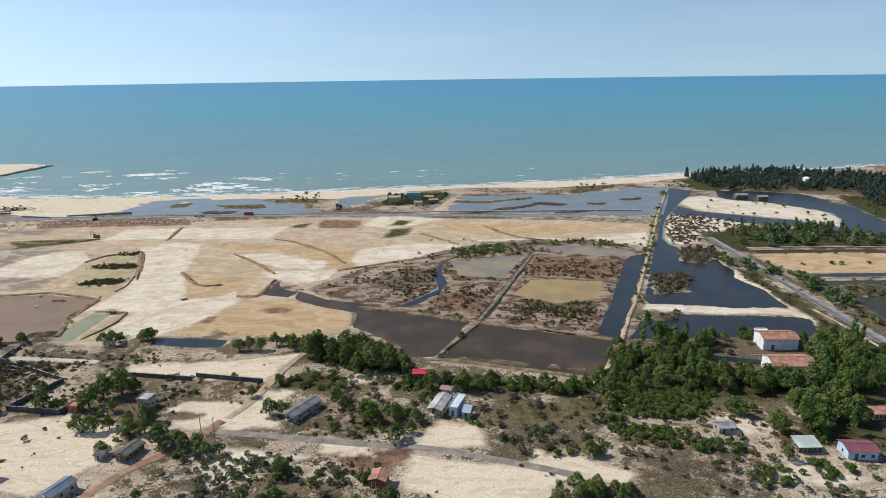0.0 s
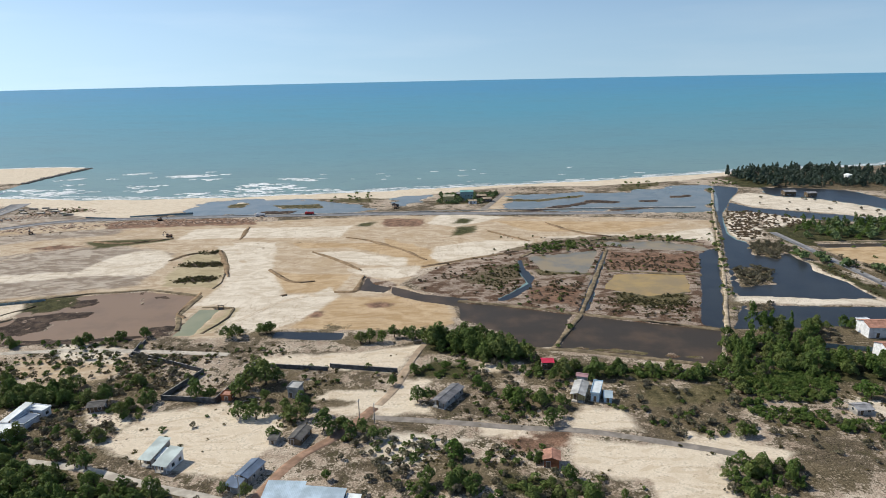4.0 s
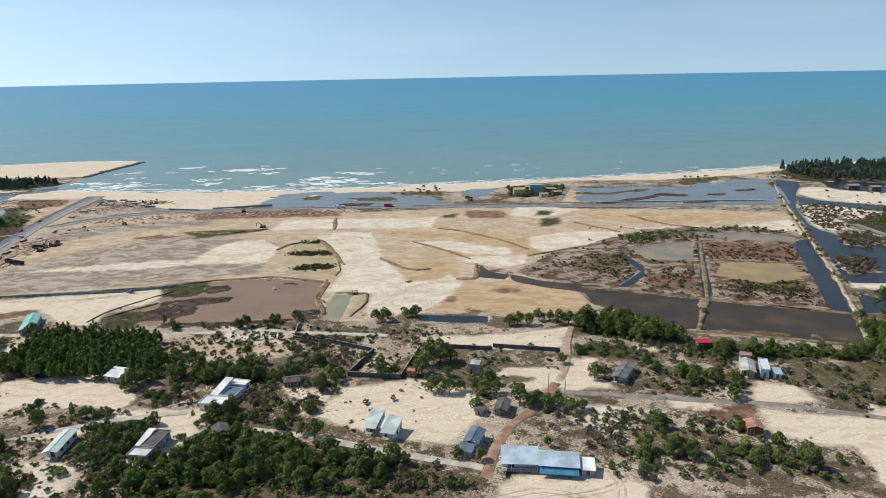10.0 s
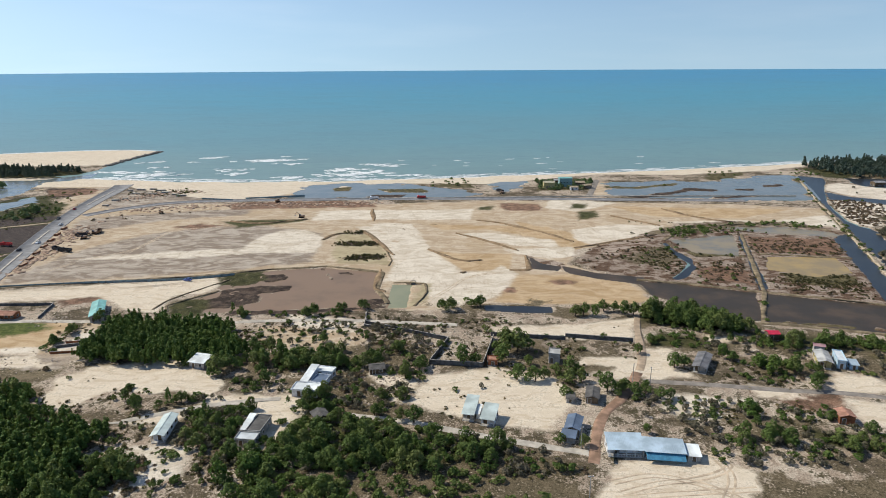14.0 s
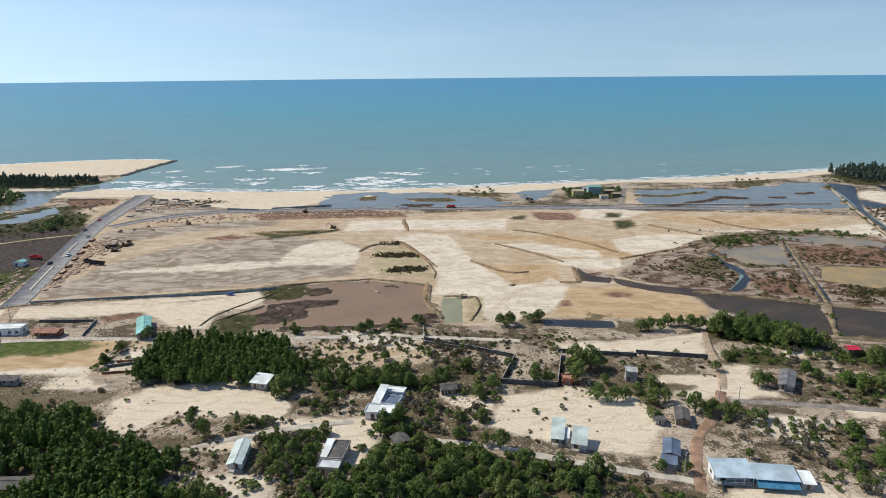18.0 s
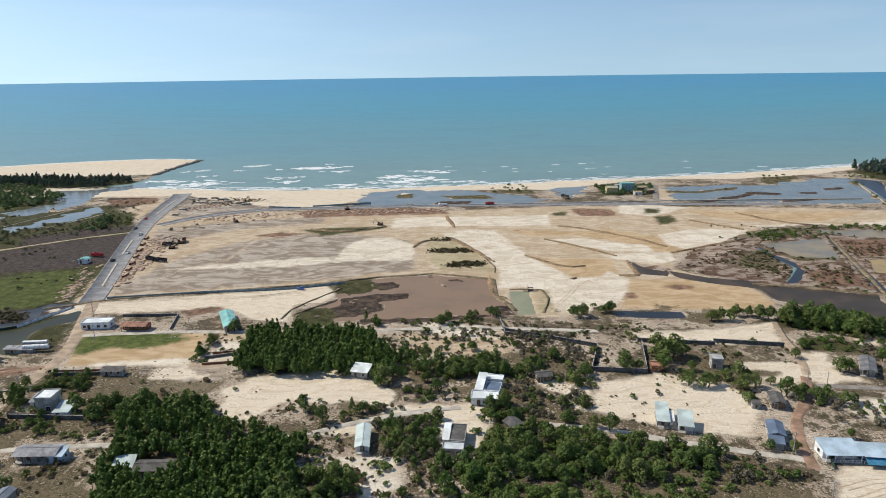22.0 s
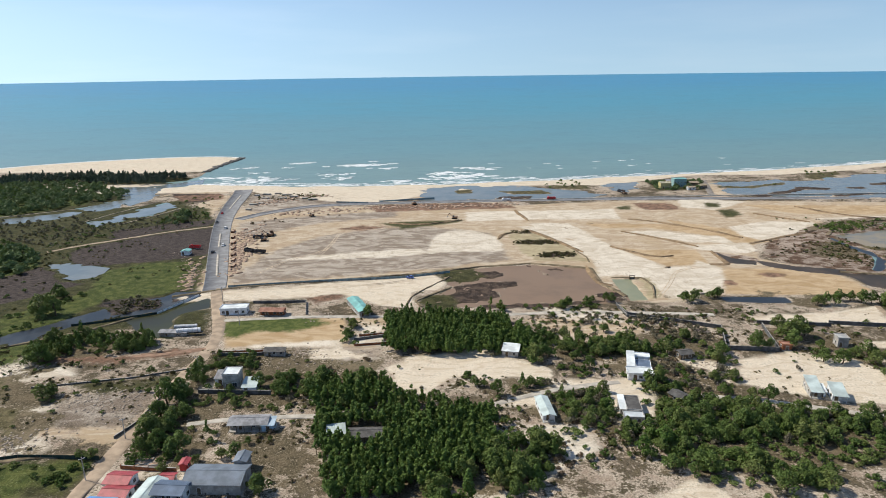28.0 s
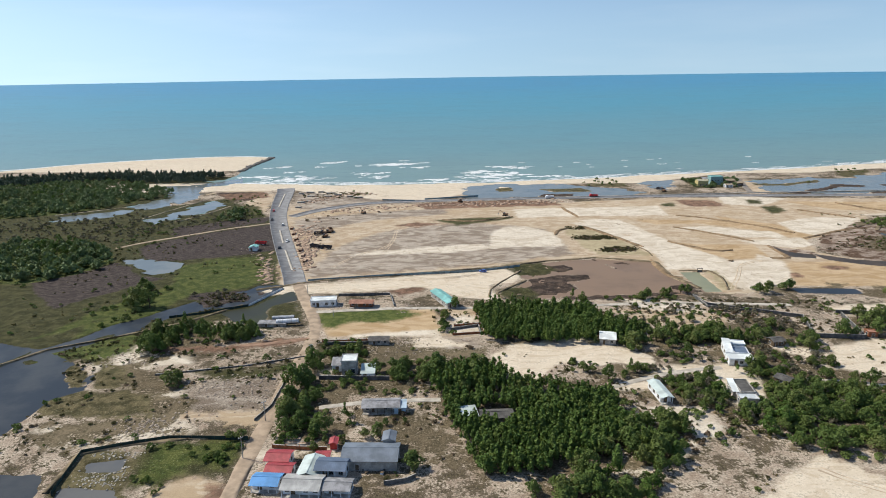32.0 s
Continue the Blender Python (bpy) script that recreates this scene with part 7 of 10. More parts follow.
        COUNT[kind] = COUNT.get(kind, 0) + int(things.sum())
        for x, y in zip(xs[things], ys[things]):
            tree(kind, x, y, RNG.uniform(lo, hi))
        scatter(kind, xs[~things], ys[~things], lo, hi)


NEAR_Y = {"broad": 240, "plantation": 185}
COUNT = {}
forest("plantation", 62, (-151.9, 264.6), (-135.1, 271.9), (-98.9, 260.2), (-97, 247.3), (-83.4, 233.4), (-93.5, 224.4), (-117.5, 224.1), (-149.1, 229.1))
forest("plantation", 62, (-171.2, 183.1), (-157, 190), (-125, 183), (-110.4, 178.8), (-114.3, 165.3), (-111.9, 155), (-123.4, 145.7), (-137.1, 137.4), (-160.1, 134.3), (-162.2, 149.2), (-169.6, 171.3))
forest("broad", 4.8, (-117.1, 225.9), (-70.8, 233.8), (-35.8, 224.2), (-42.6, 215.5), (-72.7, 216.2), (-94.4, 221.5))
forest("broad", 5.4, (-115.5, 161.2), (-95.4, 162.9), (-98.4, 150.4), (-114.7, 143.5), (-137.5, 131.4), (-136.5, 136.3))
forest("broad", 4.8, (-147.3, 129.4), (-135, 135.7), (-117.4, 130.1), (-111.6, 120.6), (-148.5, 122.4))
forest("broad", 3.6, (-101.5, 188.6), (-84.4, 188.2), (-72.1, 174.5), (-76.9, 168.5), (-92.8, 173.4))
forest("scrub", 9, (-125.9, 205.7), (-108.9, 206.5), (-93.9, 201.4), (-90.3, 196), (-113.6, 194.8))
forest("broad", 3.96, (-115.5, 186.7), (-111.1, 193.1), (-95.3, 194.4), (-78.8, 194.1), (-90.6, 191))
forest("broad", 4.5, (248, 212), (258.8, 208.4), (261.1, 200.2), (253.4, 198.8), (246.2, 205))
forest("hedge", 55, (197.3, 234.4), (211.6, 238.4), (231.1, 227.4), (227, 218.6), (215.4, 218.9), (200.6, 227.7))
forest("hedge", 22, (214.8, 201.7), (231.9, 197.1), (228.6, 193.6), (214.3, 195.6))
forest("hedge", 22, (229.5, 184.9), (236.6, 186.1), (234.2, 178.4), (226.7, 177.3))
forest("hedge", 22, (248.5, 190), (256.6, 187.1), (252.6, 180.6), (244.8, 182))
forest("casuarina", 4.68, (399, 703.4), (461.6, 738.7), (492, 736), (541.8, 723.1), (566.6, 712.6), (606, 663.9), (501.1, 513.8), (522.5, 612.1), (495.5, 620.1), (469.9, 622.1), (436.1, 618.6), (414.2, 629.4), (399.1, 653.1))
forest("broad", 2.16, (318.9, 379.5), (343, 347.6), (337.4, 279.5), (333.3, 273.7), (330.1, 330.2), (316.4, 374.1))
forest("broad", 2.52, (311.5, 408.8), (321, 383.9), (317.2, 362.4), (308, 384.5))
forest("casuarina", 7.5, (-834.2, 694.2), (-655.1, 703.2), (-541.6, 730), (-390.2, 706.9), (-376.4, 662.4), (-474.3, 663), (-523.5, 691.3), (-620.4, 648.6), (-769.3, 620.7))
forest("broad", 3.2, (-769.3, 620.7), (-611.4, 634.4), (-454.1, 601.4), (-443, 563.3), (-475.5, 517.4), (-526.4, 500.4), (-633.9, 467.4))
forest("broad", 4.0, (-505.4, 407.5), (-448.6, 414.6), (-408.8, 405.2), (-379.4, 383.1), (-371.3, 364.4), (-377.5, 337.3), (-395.8, 324.3), (-446.2, 325))
forest("greybrush", 1.6, (-556.8, 479.1), (-427.9, 486.9), (-382.8, 424.6), (-410.4, 408.3), (-516.9, 423.5))
forest("greybrush", 1.6, (-411.9, 481.3), (-326.9, 516.4), (-315.2, 472.2), (-356.4, 451.3), (-384.3, 428))
forest("broad", 2.88, (-461, 617.6), (-435, 630.9), (-414, 582.4), (-429.9, 556.7))
forest("broad", 1.6, (-226.3, 201.1), (-215.5, 187.2), (-215.4, 164.5), (-222.1, 161.5), (-227.1, 176))
forest("broad", 2.88, (-187.9, 208.6), (-170.3, 202.6), (-172.6, 193.4), (-189.7, 199))
forest("broad", 1.4, (-218.4, 205.4), (-205.8, 209.6), (-199.1, 186.3), (-215.5, 187.2))
forest("broad", 3.24, (-102.4, 202.4), (-84.4, 197.5), (-97.4, 184.7), (-109.5, 185.4))
forest("resort", 5.5, (91, 620.8), (144.8, 623.5), (136.7, 575.6), (84.6, 576.2))
forest("marshrow", 2.0, (144.1, 426.7), (209, 439.9), (260.4, 430.6), (258.8, 421), (200.4, 420.7), (143.4, 401.1))
forest("broad", 1.44, (-108.7, 279.7), (-41.9, 274.8), (-44, 268.6), (-106.3, 271.3))
forest("broad", 2.16, (-11.2, 286.1), (39.2, 289.1), (35.2, 282.2), (-8.9, 279.2))
forest("greybrush", 22, (293.1, 424.4), (313.4, 422.1), (309.6, 402.4), (293.3, 387.4), (285.3, 399.8))
forest("greybrush", 22, (256.4, 364.9), (269.3, 368.5), (276.8, 359), (267.8, 341.3), (248.9, 336.7))
forest("marshrow", 1.6, (138.9, 418.2), (160.5, 432.5), (200.7, 445.1), (240.6, 448.8), (264.2, 426), (236.5, 433.7), (197.9, 430.2), (158.7, 414.3))
forest("marshrow", 1.0, (223, 279.3), (245.6, 348.7), (277.2, 431.1), (348.2, 616.4), (351.3, 616.1), (274.3, 416.9), (241.1, 330.5), (225.4, 279.2))
forest("islandbrush", 2.0, (101.7, 382.7), (133.9, 386.7), (135.6, 354.3), (121.2, 327.4), (109.3, 345.9))
forest("islandbrush", 1.0, (143.4, 353.9), (173, 354.4), (157.9, 309.7), (128.2, 320.5))
forest("islandbrush", 1.2, (175.6, 333.6), (195.4, 324), (218.6, 327.2), (206.4, 289.7), (160.6, 303.6))
forest("scrub", 9.8, (-83.4, 276.7), (79, 261.3), (66.7, 224.8), (13.5, 216.7), (-35.2, 249.4), (-78.1, 256.8))
forest("scrub", 3.5, (136.4, 230.4), (261.4, 207.2), (237.8, 165.1), (177.8, 176.2), (154.1, 193.6))
forest("scrub", 7, (-177.8, 279.9), (-81.6, 269.8), (-44, 243.9), (-48.6, 218.4), (-78.8, 205.9), (-120.4, 230.1), (-172.7, 253.6))
forest("scrub", 8.4, (-233.3, 236.8), (-153.5, 220.2), (-154.8, 182.1), (-185.9, 161.6), (-184.4, 127.6), (-215.2, 185.6))
forest("scrub", 3.2, (-363.3, 222.2), (-238.6, 263.8), (-224.3, 213.8), (-242.6, 158.1), (-315.7, 152.7))
forest("scrub", 7, (-109.9, 183.7), (-56.1, 180.6), (-57.3, 148.3), (-89.6, 122.5), (-116.3, 124.3))
forest("scrub", 1.4, (131.6, 452.7), (275.8, 436.5), (208.1, 281.5), (100.8, 318.8))
forest("scrub", 1.4, (-640.6, 529), (-336.9, 574.1), (-293.4, 454.7), (-367.1, 356.8), (-467, 312.3))
forest("scrub", 7, (-174.3, 208.4), (-46.1, 205.1), (-38.8, 166.5), (-73.6, 143.9), (-128.5, 145))
forest("dry", 2.0, (-95.9, 156.7), (-69.5, 162.2), (-77.6, 146.3), (-95.7, 144.2))
tree("young", -71.4, 180.9, 1.1)
tree("young", -60, 157.5, 1.5)
tree("young", -56.2, 158.7, 1.5)
tree("young", -73.4, 179.9, 1.0)
forest("broad", 2.5, (-218.2, 185.7), (-212.8, 189.6), (-212.3, 173.6), (-214, 156.6), (-219.5, 153.7), (-221.8, 160.2))
forest("broad", 2.0, (-219.9, 168.7), (-206.8, 175), (-195.3, 164.1), (-202.1, 155.1), (-216.9, 158.8))
forest("broad", 2.5, (-182.7, 151.2), (-177.2, 148.1), (-177.3, 135), (-181.2, 135.2))
forest("shrubrow", 4.5, (-219.7, 213.5), (-190.3, 211.7), (-187.6, 200.7), (-215.5, 201))
forest("shrubrow", 4.5, (-199.4, 188.9), (-172.7, 187.3), (-174.9, 177.3), (-196.8, 182.5))
forest("islandbrush", 2.5, (-297.2, 298.3), (-269.5, 299.9), (-266, 286.7), (-285.8, 277.6))
forest("islandbrush", 2.0, (-323.4, 219.8), (-305.4, 208.7), (-301.6, 194.7), (-309.1, 197.4))
forest("scrub", 1.2, (-652, 487.9), (-400.2, 464.6), (-278.1, 388.5), (-267.8, 316.8), (-342.3, 250.1), (-430.8, 237.4))
forest("islandbrush", 2.2, (144, 400.8), (190.8, 411.1), (173.3, 362.5), (147.1, 361.8))
forest("islandbrush", 2.0, (197.6, 405.4), (249.9, 396), (235.3, 363.4), (187.9, 372.4))
forest("dry", 1.6, (143.4, 353.9), (173, 354.4), (157.9, 309.7), (128.2, 320.5))
forest("dry", 1.2, (197.6, 405.4), (249.9, 396), (235.3, 363.4), (187.9, 372.4))
forest("scrub", 2.0, (72.8, 357.4), (101.5, 388.5), (135.8, 392.6), (137.1, 354.2), (121.1, 319.2), (91.7, 335.8))
forest("marshrow", 1.2, (136.3, 263.6), (157.3, 305.2), (196.6, 413.4), (197.9, 410.6), (158.8, 302.2), (137.9, 260.2))
forest("marshrow", 2.0, (214.8, 273.4), (198.5, 241.9), (200.6, 239.9), (218.1, 273.3))
forest("marshrow", 1.0, (-15.6, 638.5), (18.7, 642.5), (27.5, 619.4), (-0.9, 606.4))
forest("marshrow", 1.0, (275, 664.3), (316.6, 675.8), (311.2, 654.2), (270.9, 643.4))
forest("marshrow", 0.7, (172.9, 593.9), (209.7, 606), (245.3, 612.6), (260.3, 593.4), (224.5, 578.8), (182.1, 576.3))
forest("marshrow", 0.6, (-89.7, 609.8), (-30.5, 622.4), (24.7, 623.1), (28.2, 599), (-30.1, 587.4))
forest("marshrow", 0.5, (-368.7, 592.1), (-329.5, 587.8), (-321.9, 545.4), (-352.2, 553.8))
forest("shrubrow", 0.8, (-5.3, 298.3), (11.5, 301.7), (12.9, 290.5), (-3.4, 285.9))
forest("broad", 3.5, (-784.3, 637.7), (-627.4, 659.6), (-516, 675.3), (-469.9, 655.4), (-459, 623.8), (-482.9, 604.6), (-590.5, 601.4))
forest("young", 1.6, (-600.7, 617.5), (-554.3, 634.5), (-487.5, 614.3), (-478.5, 583.6), (-545, 579.5))
forest("young", 1.6, (-452.7, 414.9), (-430, 416.1), (-407.7, 399.3), (-424.4, 392.2), (-447.4, 399.8))
forest("broad", 3.0, (-438, 631.2), (-429.9, 640.4), (-414, 597), (-425.4, 598.3))
forest("islandbrush", 1.5, (-316.4, 248.4), (-294.6, 279), (-268.6, 296.3), (-264.1, 284.9), (-289.9, 265.8), (-310.8, 241.7))
forest("marshrow", 1.6, (347.7, 625.2), (358.2, 630.5), (273.9, 424), (239.4, 337), (217.8, 279.5), (213.7, 279.6), (243.2, 355.4), (270.3, 424.2))
forest("scrub", 4.0, (308, 408.9), (321, 383.9), (327.3, 325.3), (327.1, 264.8), (334.9, 276), (334.1, 342.4), (326.4, 395.5))
forest("scrub", 3.0, (184.1, 234.8), (229.7, 221.6), (250.8, 206.8), (281.6, 199.8), (271.6, 185.5), (219.1, 194.9), (186.8, 201.7))
forest("islandbrush", 2.5, (348.3, 346.5), (381.3, 342.4), (368.3, 323.8), (346.1, 333))
forest("broad", 3.0, (254.9, 284.5), (275.7, 287.1), (269.1, 278), (253.4, 274.9))
forest("marshrow", 1.5, (337.6, 558), (342.9, 527.9), (380, 500.9), (407.5, 480.4), (403.7, 473.5), (358.3, 490.6), (326.6, 520.3))
forest("casuarina", 2.0, (535.7, 642.3), (588, 638.2), (508.2, 524), (504, 559.1))
forest("grove", 5.5, (287.1, 264.8), (311.5, 276.7), (316.4, 249.6), (304, 231.8), (280.3, 232.4), (279.8, 245.8))
forest("grove", 3.2, (342.9, 463.1), (362.4, 472.3), (461.2, 456.7), (434.8, 418.9), (381.7, 427.1), (340.9, 426.3), (333.8, 435.4))
forest("rowbrush", 13, (323, 520.6), (348.4, 521.1), (328.2, 484.9), (312.1, 439.4), (298.1, 434.2), (290.5, 440.5), (303, 477.4))
forest("rowbrush", 7, (344.7, 515.1), (364.9, 495.9), (367.2, 482.7), (346, 463), (324.5, 464.1))
forest("marshrow", 3, (346.1, 387.4), (412.4, 386.8), (410, 383.4), (344.9, 385.2))
forest("marshrow", 2, (336.2, 408.9), (426.6, 407.2), (424.8, 404.7), (335, 406.4))
forest("greybrush", 6, (350.1, 345.5), (382.6, 344.2), (370.6, 327), (348.4, 331.2))
forest("scrub", 7, (303.7, 367.1), (314.9, 370.9), (317, 332.4), (316, 292.3), (319.8, 254.5), (314.8, 247.2), (300.8, 283.1), (307.3, 314.1))
forest("greybrush", 4, (325.3, 393.1), (341.9, 367.6), (339.9, 342.2), (333.1, 340.6), (331.7, 372.3))
forest("marshrow", 4, (312, 427.7), (310.7, 398.7), (310.3, 382.1), (304.2, 375.7), (302.7, 394.1))
forest("greybrush", 5, (239, 308.1), (251.9, 310.7), (252.4, 303.3), (237.1, 298.2))
forest("dry", 2, (71.2, 357.5), (88.3, 382.3), (122.3, 408.5), (138.5, 411.5), (122, 387.4), (102.4, 366.2), (91.2, 342.1), (79.1, 342.7))
forest("dry", 2.5, (197.6, 405.4), (249.9, 396), (235.3, 363.4), (187.9, 372.4))
forest("islandbrush", 2.5, (102.5, 364.1), (112, 372.1), (137.4, 388.9), (137.6, 362.3), (121.4, 345.3))
forest("islandbrush", 5, (180, 333.4), (195.4, 324), (217.1, 329.9), (210.2, 310.5), (176.6, 315.1))
forest("dry", 2.5, (136, 333.7), (152.4, 350.5), (169.6, 352.5), (158.1, 311.2), (135.3, 321.8))
forest("dry", 3, (164.9, 310.9), (204.6, 306.2), (198.5, 293.4), (163.5, 302))
forest("marshrow", 5, (140.3, 411.4), (162.7, 435.3), (183.4, 434), (177.6, 420), (151.3, 413.4))
forest("marshrow", 2.5, (198.5, 433.1), (242.3, 455.2), (257.9, 441.4), (263.3, 423.2), (238.9, 442.6))
forest("marshrow", 2, (137.5, 391.3), (137.1, 354.2), (133.7, 335.6), (121.1, 319.2), (120, 322.5), (132.1, 339.2), (134.7, 354.3), (134.9, 386.7))
forest("marshrow", 1.5, (120.5, 318.4), (154.5, 304.6), (154.2, 301.7), (120.5, 315.2))
forest("greybrush", 2.0, (-299.3, 300.3), (-270.3, 302.7), (-265.5, 286.7), (-285.3, 276))
forest("bright", 2.6, (-451.1, 405.8), (-435.3, 425.9), (-404.8, 404.9), (-398.3, 384.6), (-438.7, 385.2))
forest("bright", 1.6, (-578.8, 637.3), (-545.4, 650.2), (-487.5, 614.3), (-478.5, 583.6), (-555.7, 597.7))
forest("broad", 5, (-330.2, 287), (-329.3, 298), (-319.3, 293), (-311.8, 280.1), (-320.8, 275.3))
forest("broad", 6, (-330, 313.6), (-327.2, 316.3), (-318.8, 301.7), (-321.8, 297.5))
forest("broad", 3, (-342.2, 495.5), (-328, 502.9), (-318.8, 472.5), (-331, 465.8))
forest("marshrow", 2, (-346.1, 532.8), (-323.9, 533), (-301.6, 470.9), (-346.4, 459.6))
forest("marshrow", 1.2, (-399.1, 472.2), (-379.4, 478.3), (-355.1, 425.4), (-377.1, 411.5))
forest("marshrow", 1.0, (-348.6, 271.2), (-333.8, 285.7), (-315.9, 312.5), (-310.2, 305.6), (-318.6, 283), (-334.5, 249.5))
forest("plantation", 45, (-172.7, 187.3), (-166.1, 199.5), (-154.9, 203.6), (-145, 195.4), (-154.1, 189.7), (-166.8, 182), (-169, 176.9))
forest("bright", 4, (-112.5, 168.1), (-105.3, 169.6), (-104.9, 162.3), (-112.7, 161))
forest("bright", 4, (-100, 165.6), (-91.6, 167.7), (-94, 161.7), (-100.7, 161.1))
forest("bright", 3, (-111, 149.6), (-107.6, 149.4), (-109.1, 144.9), (-112.3, 144.5))
forest("hedge", 3, (-292.2, 159.1), (-261.9, 162.3), (-260.5, 159), (-281.6, 155.4))
forest("hedge", 4, (-232.9, 169.3), (-209.8, 164.8), (-202.1, 155.1), (-209, 155.4), (-224, 159.2))
forest("broad", 3, (-215.2, 150.5), (-210.3, 150.8), (-208.7, 145.2), (-213.5, 144.9))
forest("broad", 4, (-200.5, 167.7), (-191.3, 172.4), (-188.8, 157.5), (-195.5, 156.3))
forest("broad", 3, (-185.2, 151.3), (-180.9, 150.5), (-179.2, 137.6), (-182.3, 137.7))
forest("broad", 3, (-198.2, 138.4), (-193.4, 138.2), (-191.5, 132.8), (-196.8, 132.3))
forest("shrubrow", 3, (-218.9, 226.8), (-200.1, 225.8), (-198.8, 217.7), (-217, 218.7))
forest("grove", 7, (-135.7, 132.6), (-125.1, 142.3), (-114.9, 148.2), (-108.4, 157.4), (-94, 161.7), (-98.7, 147.4), (-105.6, 136.3), (-117.2, 135.6))
forest("grove", 6.5, (-144.6, 127.6), (-135.2, 134.6), (-118.8, 135.6), (-109.1, 131.2), (-108.2, 121.5), (-146.8, 123.4))
forest("grove", 3.0, (-218.8, 168), (-210.9, 169.3), (-207.4, 156.8), (-216.2, 159.4))
forest("grove", 2.2, (-225.1, 206.3), (-220.6, 213.6), (-215.5, 189.8), (-216.8, 177.7), (-221.3, 185.9))
forest("greybrush", 1.2, (-501.1, 504.4), (-418.8, 518.6), (-373.2, 462.1), (-386.1, 397.5), (-450.5, 417.8))
forest("dry", 3, (-87.5, 178.3), (-69.9, 177.3), (-82.6, 146.5), (-99.6, 147.4))
forest("broad", 1.6, (-222.7, 191.3), (-220.3, 205.2), (-213.5, 195), (-213.3, 178.3), (-218.7, 173.8))
forest("broad", 2.2, (-224.6, 176.6), (-218.9, 181.2), (-211.6, 158.6), (-218.7, 163.7))
forest("islandbrush", 3, (-294, 572.9), (-272.3, 593.5), (-240.3, 596.3), (-231.1, 572.4), (-264.9, 559.4))
forest("marshrow", 1.2, (-250.3, 591.3), (-232, 595.5), (-227.6, 566.5), (-241.9, 559.8))
forest("dry", 2, (-273.7, 478.2), (-196.5, 500.5), (-195, 487.7), (-270.5, 466.4))
forest("scrub", 3, (-146.8, 214.8), (-120.5, 226.7), (-98, 221.5), (-101, 207.2), (-135.1, 193))
forest("hedge", 2.5, (-246.7, 152.1), (-234.9, 156.1), (-233.6, 145.6), (-237.7, 137.7))
forest("hedge", 3, (-258.2, 137.4), (-250.6, 142.3), (-244.2, 138), (-252.4, 131))
forest("shrubrow", 2.5, (-240, 161.2), (-233.6, 160.8), (-231.9, 151.3), (-237.1, 151.6))
forest("marshrow", 2, (500.8, 585.3), (539.9, 569.3), (481.2, 485.4), (479.9, 515.1))
forest("marshrow", 1.5, (349.1, 663.8), (389.9, 681.7), (396.4, 653.3), (370, 642.3))
forest("greybrush", 1.2, (346.6, 569.8), (376.7, 532.3), (409.2, 507.1), (427.5, 479.3), (427.4, 475.7), (372, 521.8))
forest("greybrush", 0.5, (371.3, 589), (415.5, 565.1), (445.7, 517.2), (432, 493.9), (379.6, 538.9))
forest("marshrow", 2.2, (296.6, 385), (306.4, 373.4), (307.3, 314.1), (303.5, 311.9), (299.7, 365.2))
forest("scrub", 8, (-196.9, 162.2), (-186.3, 170.4), (-172.9, 174.5), (-169.5, 160.7), (-165.5, 150.9), (-168.5, 142.3), (-178.4, 140), (-185.4, 148.9))
forest("scrub", 5, (-284.1, 212.3), (-232.1, 230.8), (-228.8, 214.1), (-233.5, 186.6), (-257.2, 179.9))
forest("dry", 2, (-197.5, 169.2), (-169.2, 171.3), (-168.3, 148), (-181.8, 143))
tree("broad", -98.1, 273.6, 1.0)
tree("broad", -68.8, 274.1, 1.1)
tree("broad", -52.3, 280.9, 0.9)
tree("broad", -42.2, 281.9, 1.0)
tree("broad", -56.1, 245.1, 0.9)
tree("broad", -162.1, 273, 1.0)
tree("broad", 57.8, 202.5, 1.0)
tree("broad", 50.4, 210.3, 0.8)
forest("hedge", 5, (-102, 278.4), (-48.9, 279.9), (-49.8, 274.5), (-102.6, 272.4))
forest("shrubrow", 3, (-171.1, 263.6), (-165, 264.6), (-163.2, 237.8), (-167.1, 236.9))
forest("dry", 4, (-177.3, 219.6), (-160.7, 232), (-150.9, 226), (-154.7, 216), (-171.7, 212))
forest("scrub", 12, (-107.3, 249.9), (-22, 261.8), (-29.2, 242.3), (-74.4, 238.8), (-106, 237.6))
forest("shrubrow", 6, (-189.1, 211.9), (-174.2, 213.6), (-172.6, 198), (-186, 194.3))
forest("shrubrow", 6, (-212.4, 196.7), (-190.1, 197.7), (-189, 186.8), (-208.4, 186.2))
forest("broad", 1.5, (-227.5, 216.7), (-215.7, 220.2), (-214.2, 206), (-224.2, 202.8))
forest("broad", 1.5, (-208, 208), (-199.2, 207.5), (-195, 191.3), (-203.3, 191.8))
forest("shrubrow", 5, (-195.5, 179.2), (-188.4, 186.8), (-187.7, 178.8), (-192.8, 173.5))
forest("hedge", 5, (205, 251.5), (222.5, 250.9), (221.1, 227.7), (201.1, 228.4))

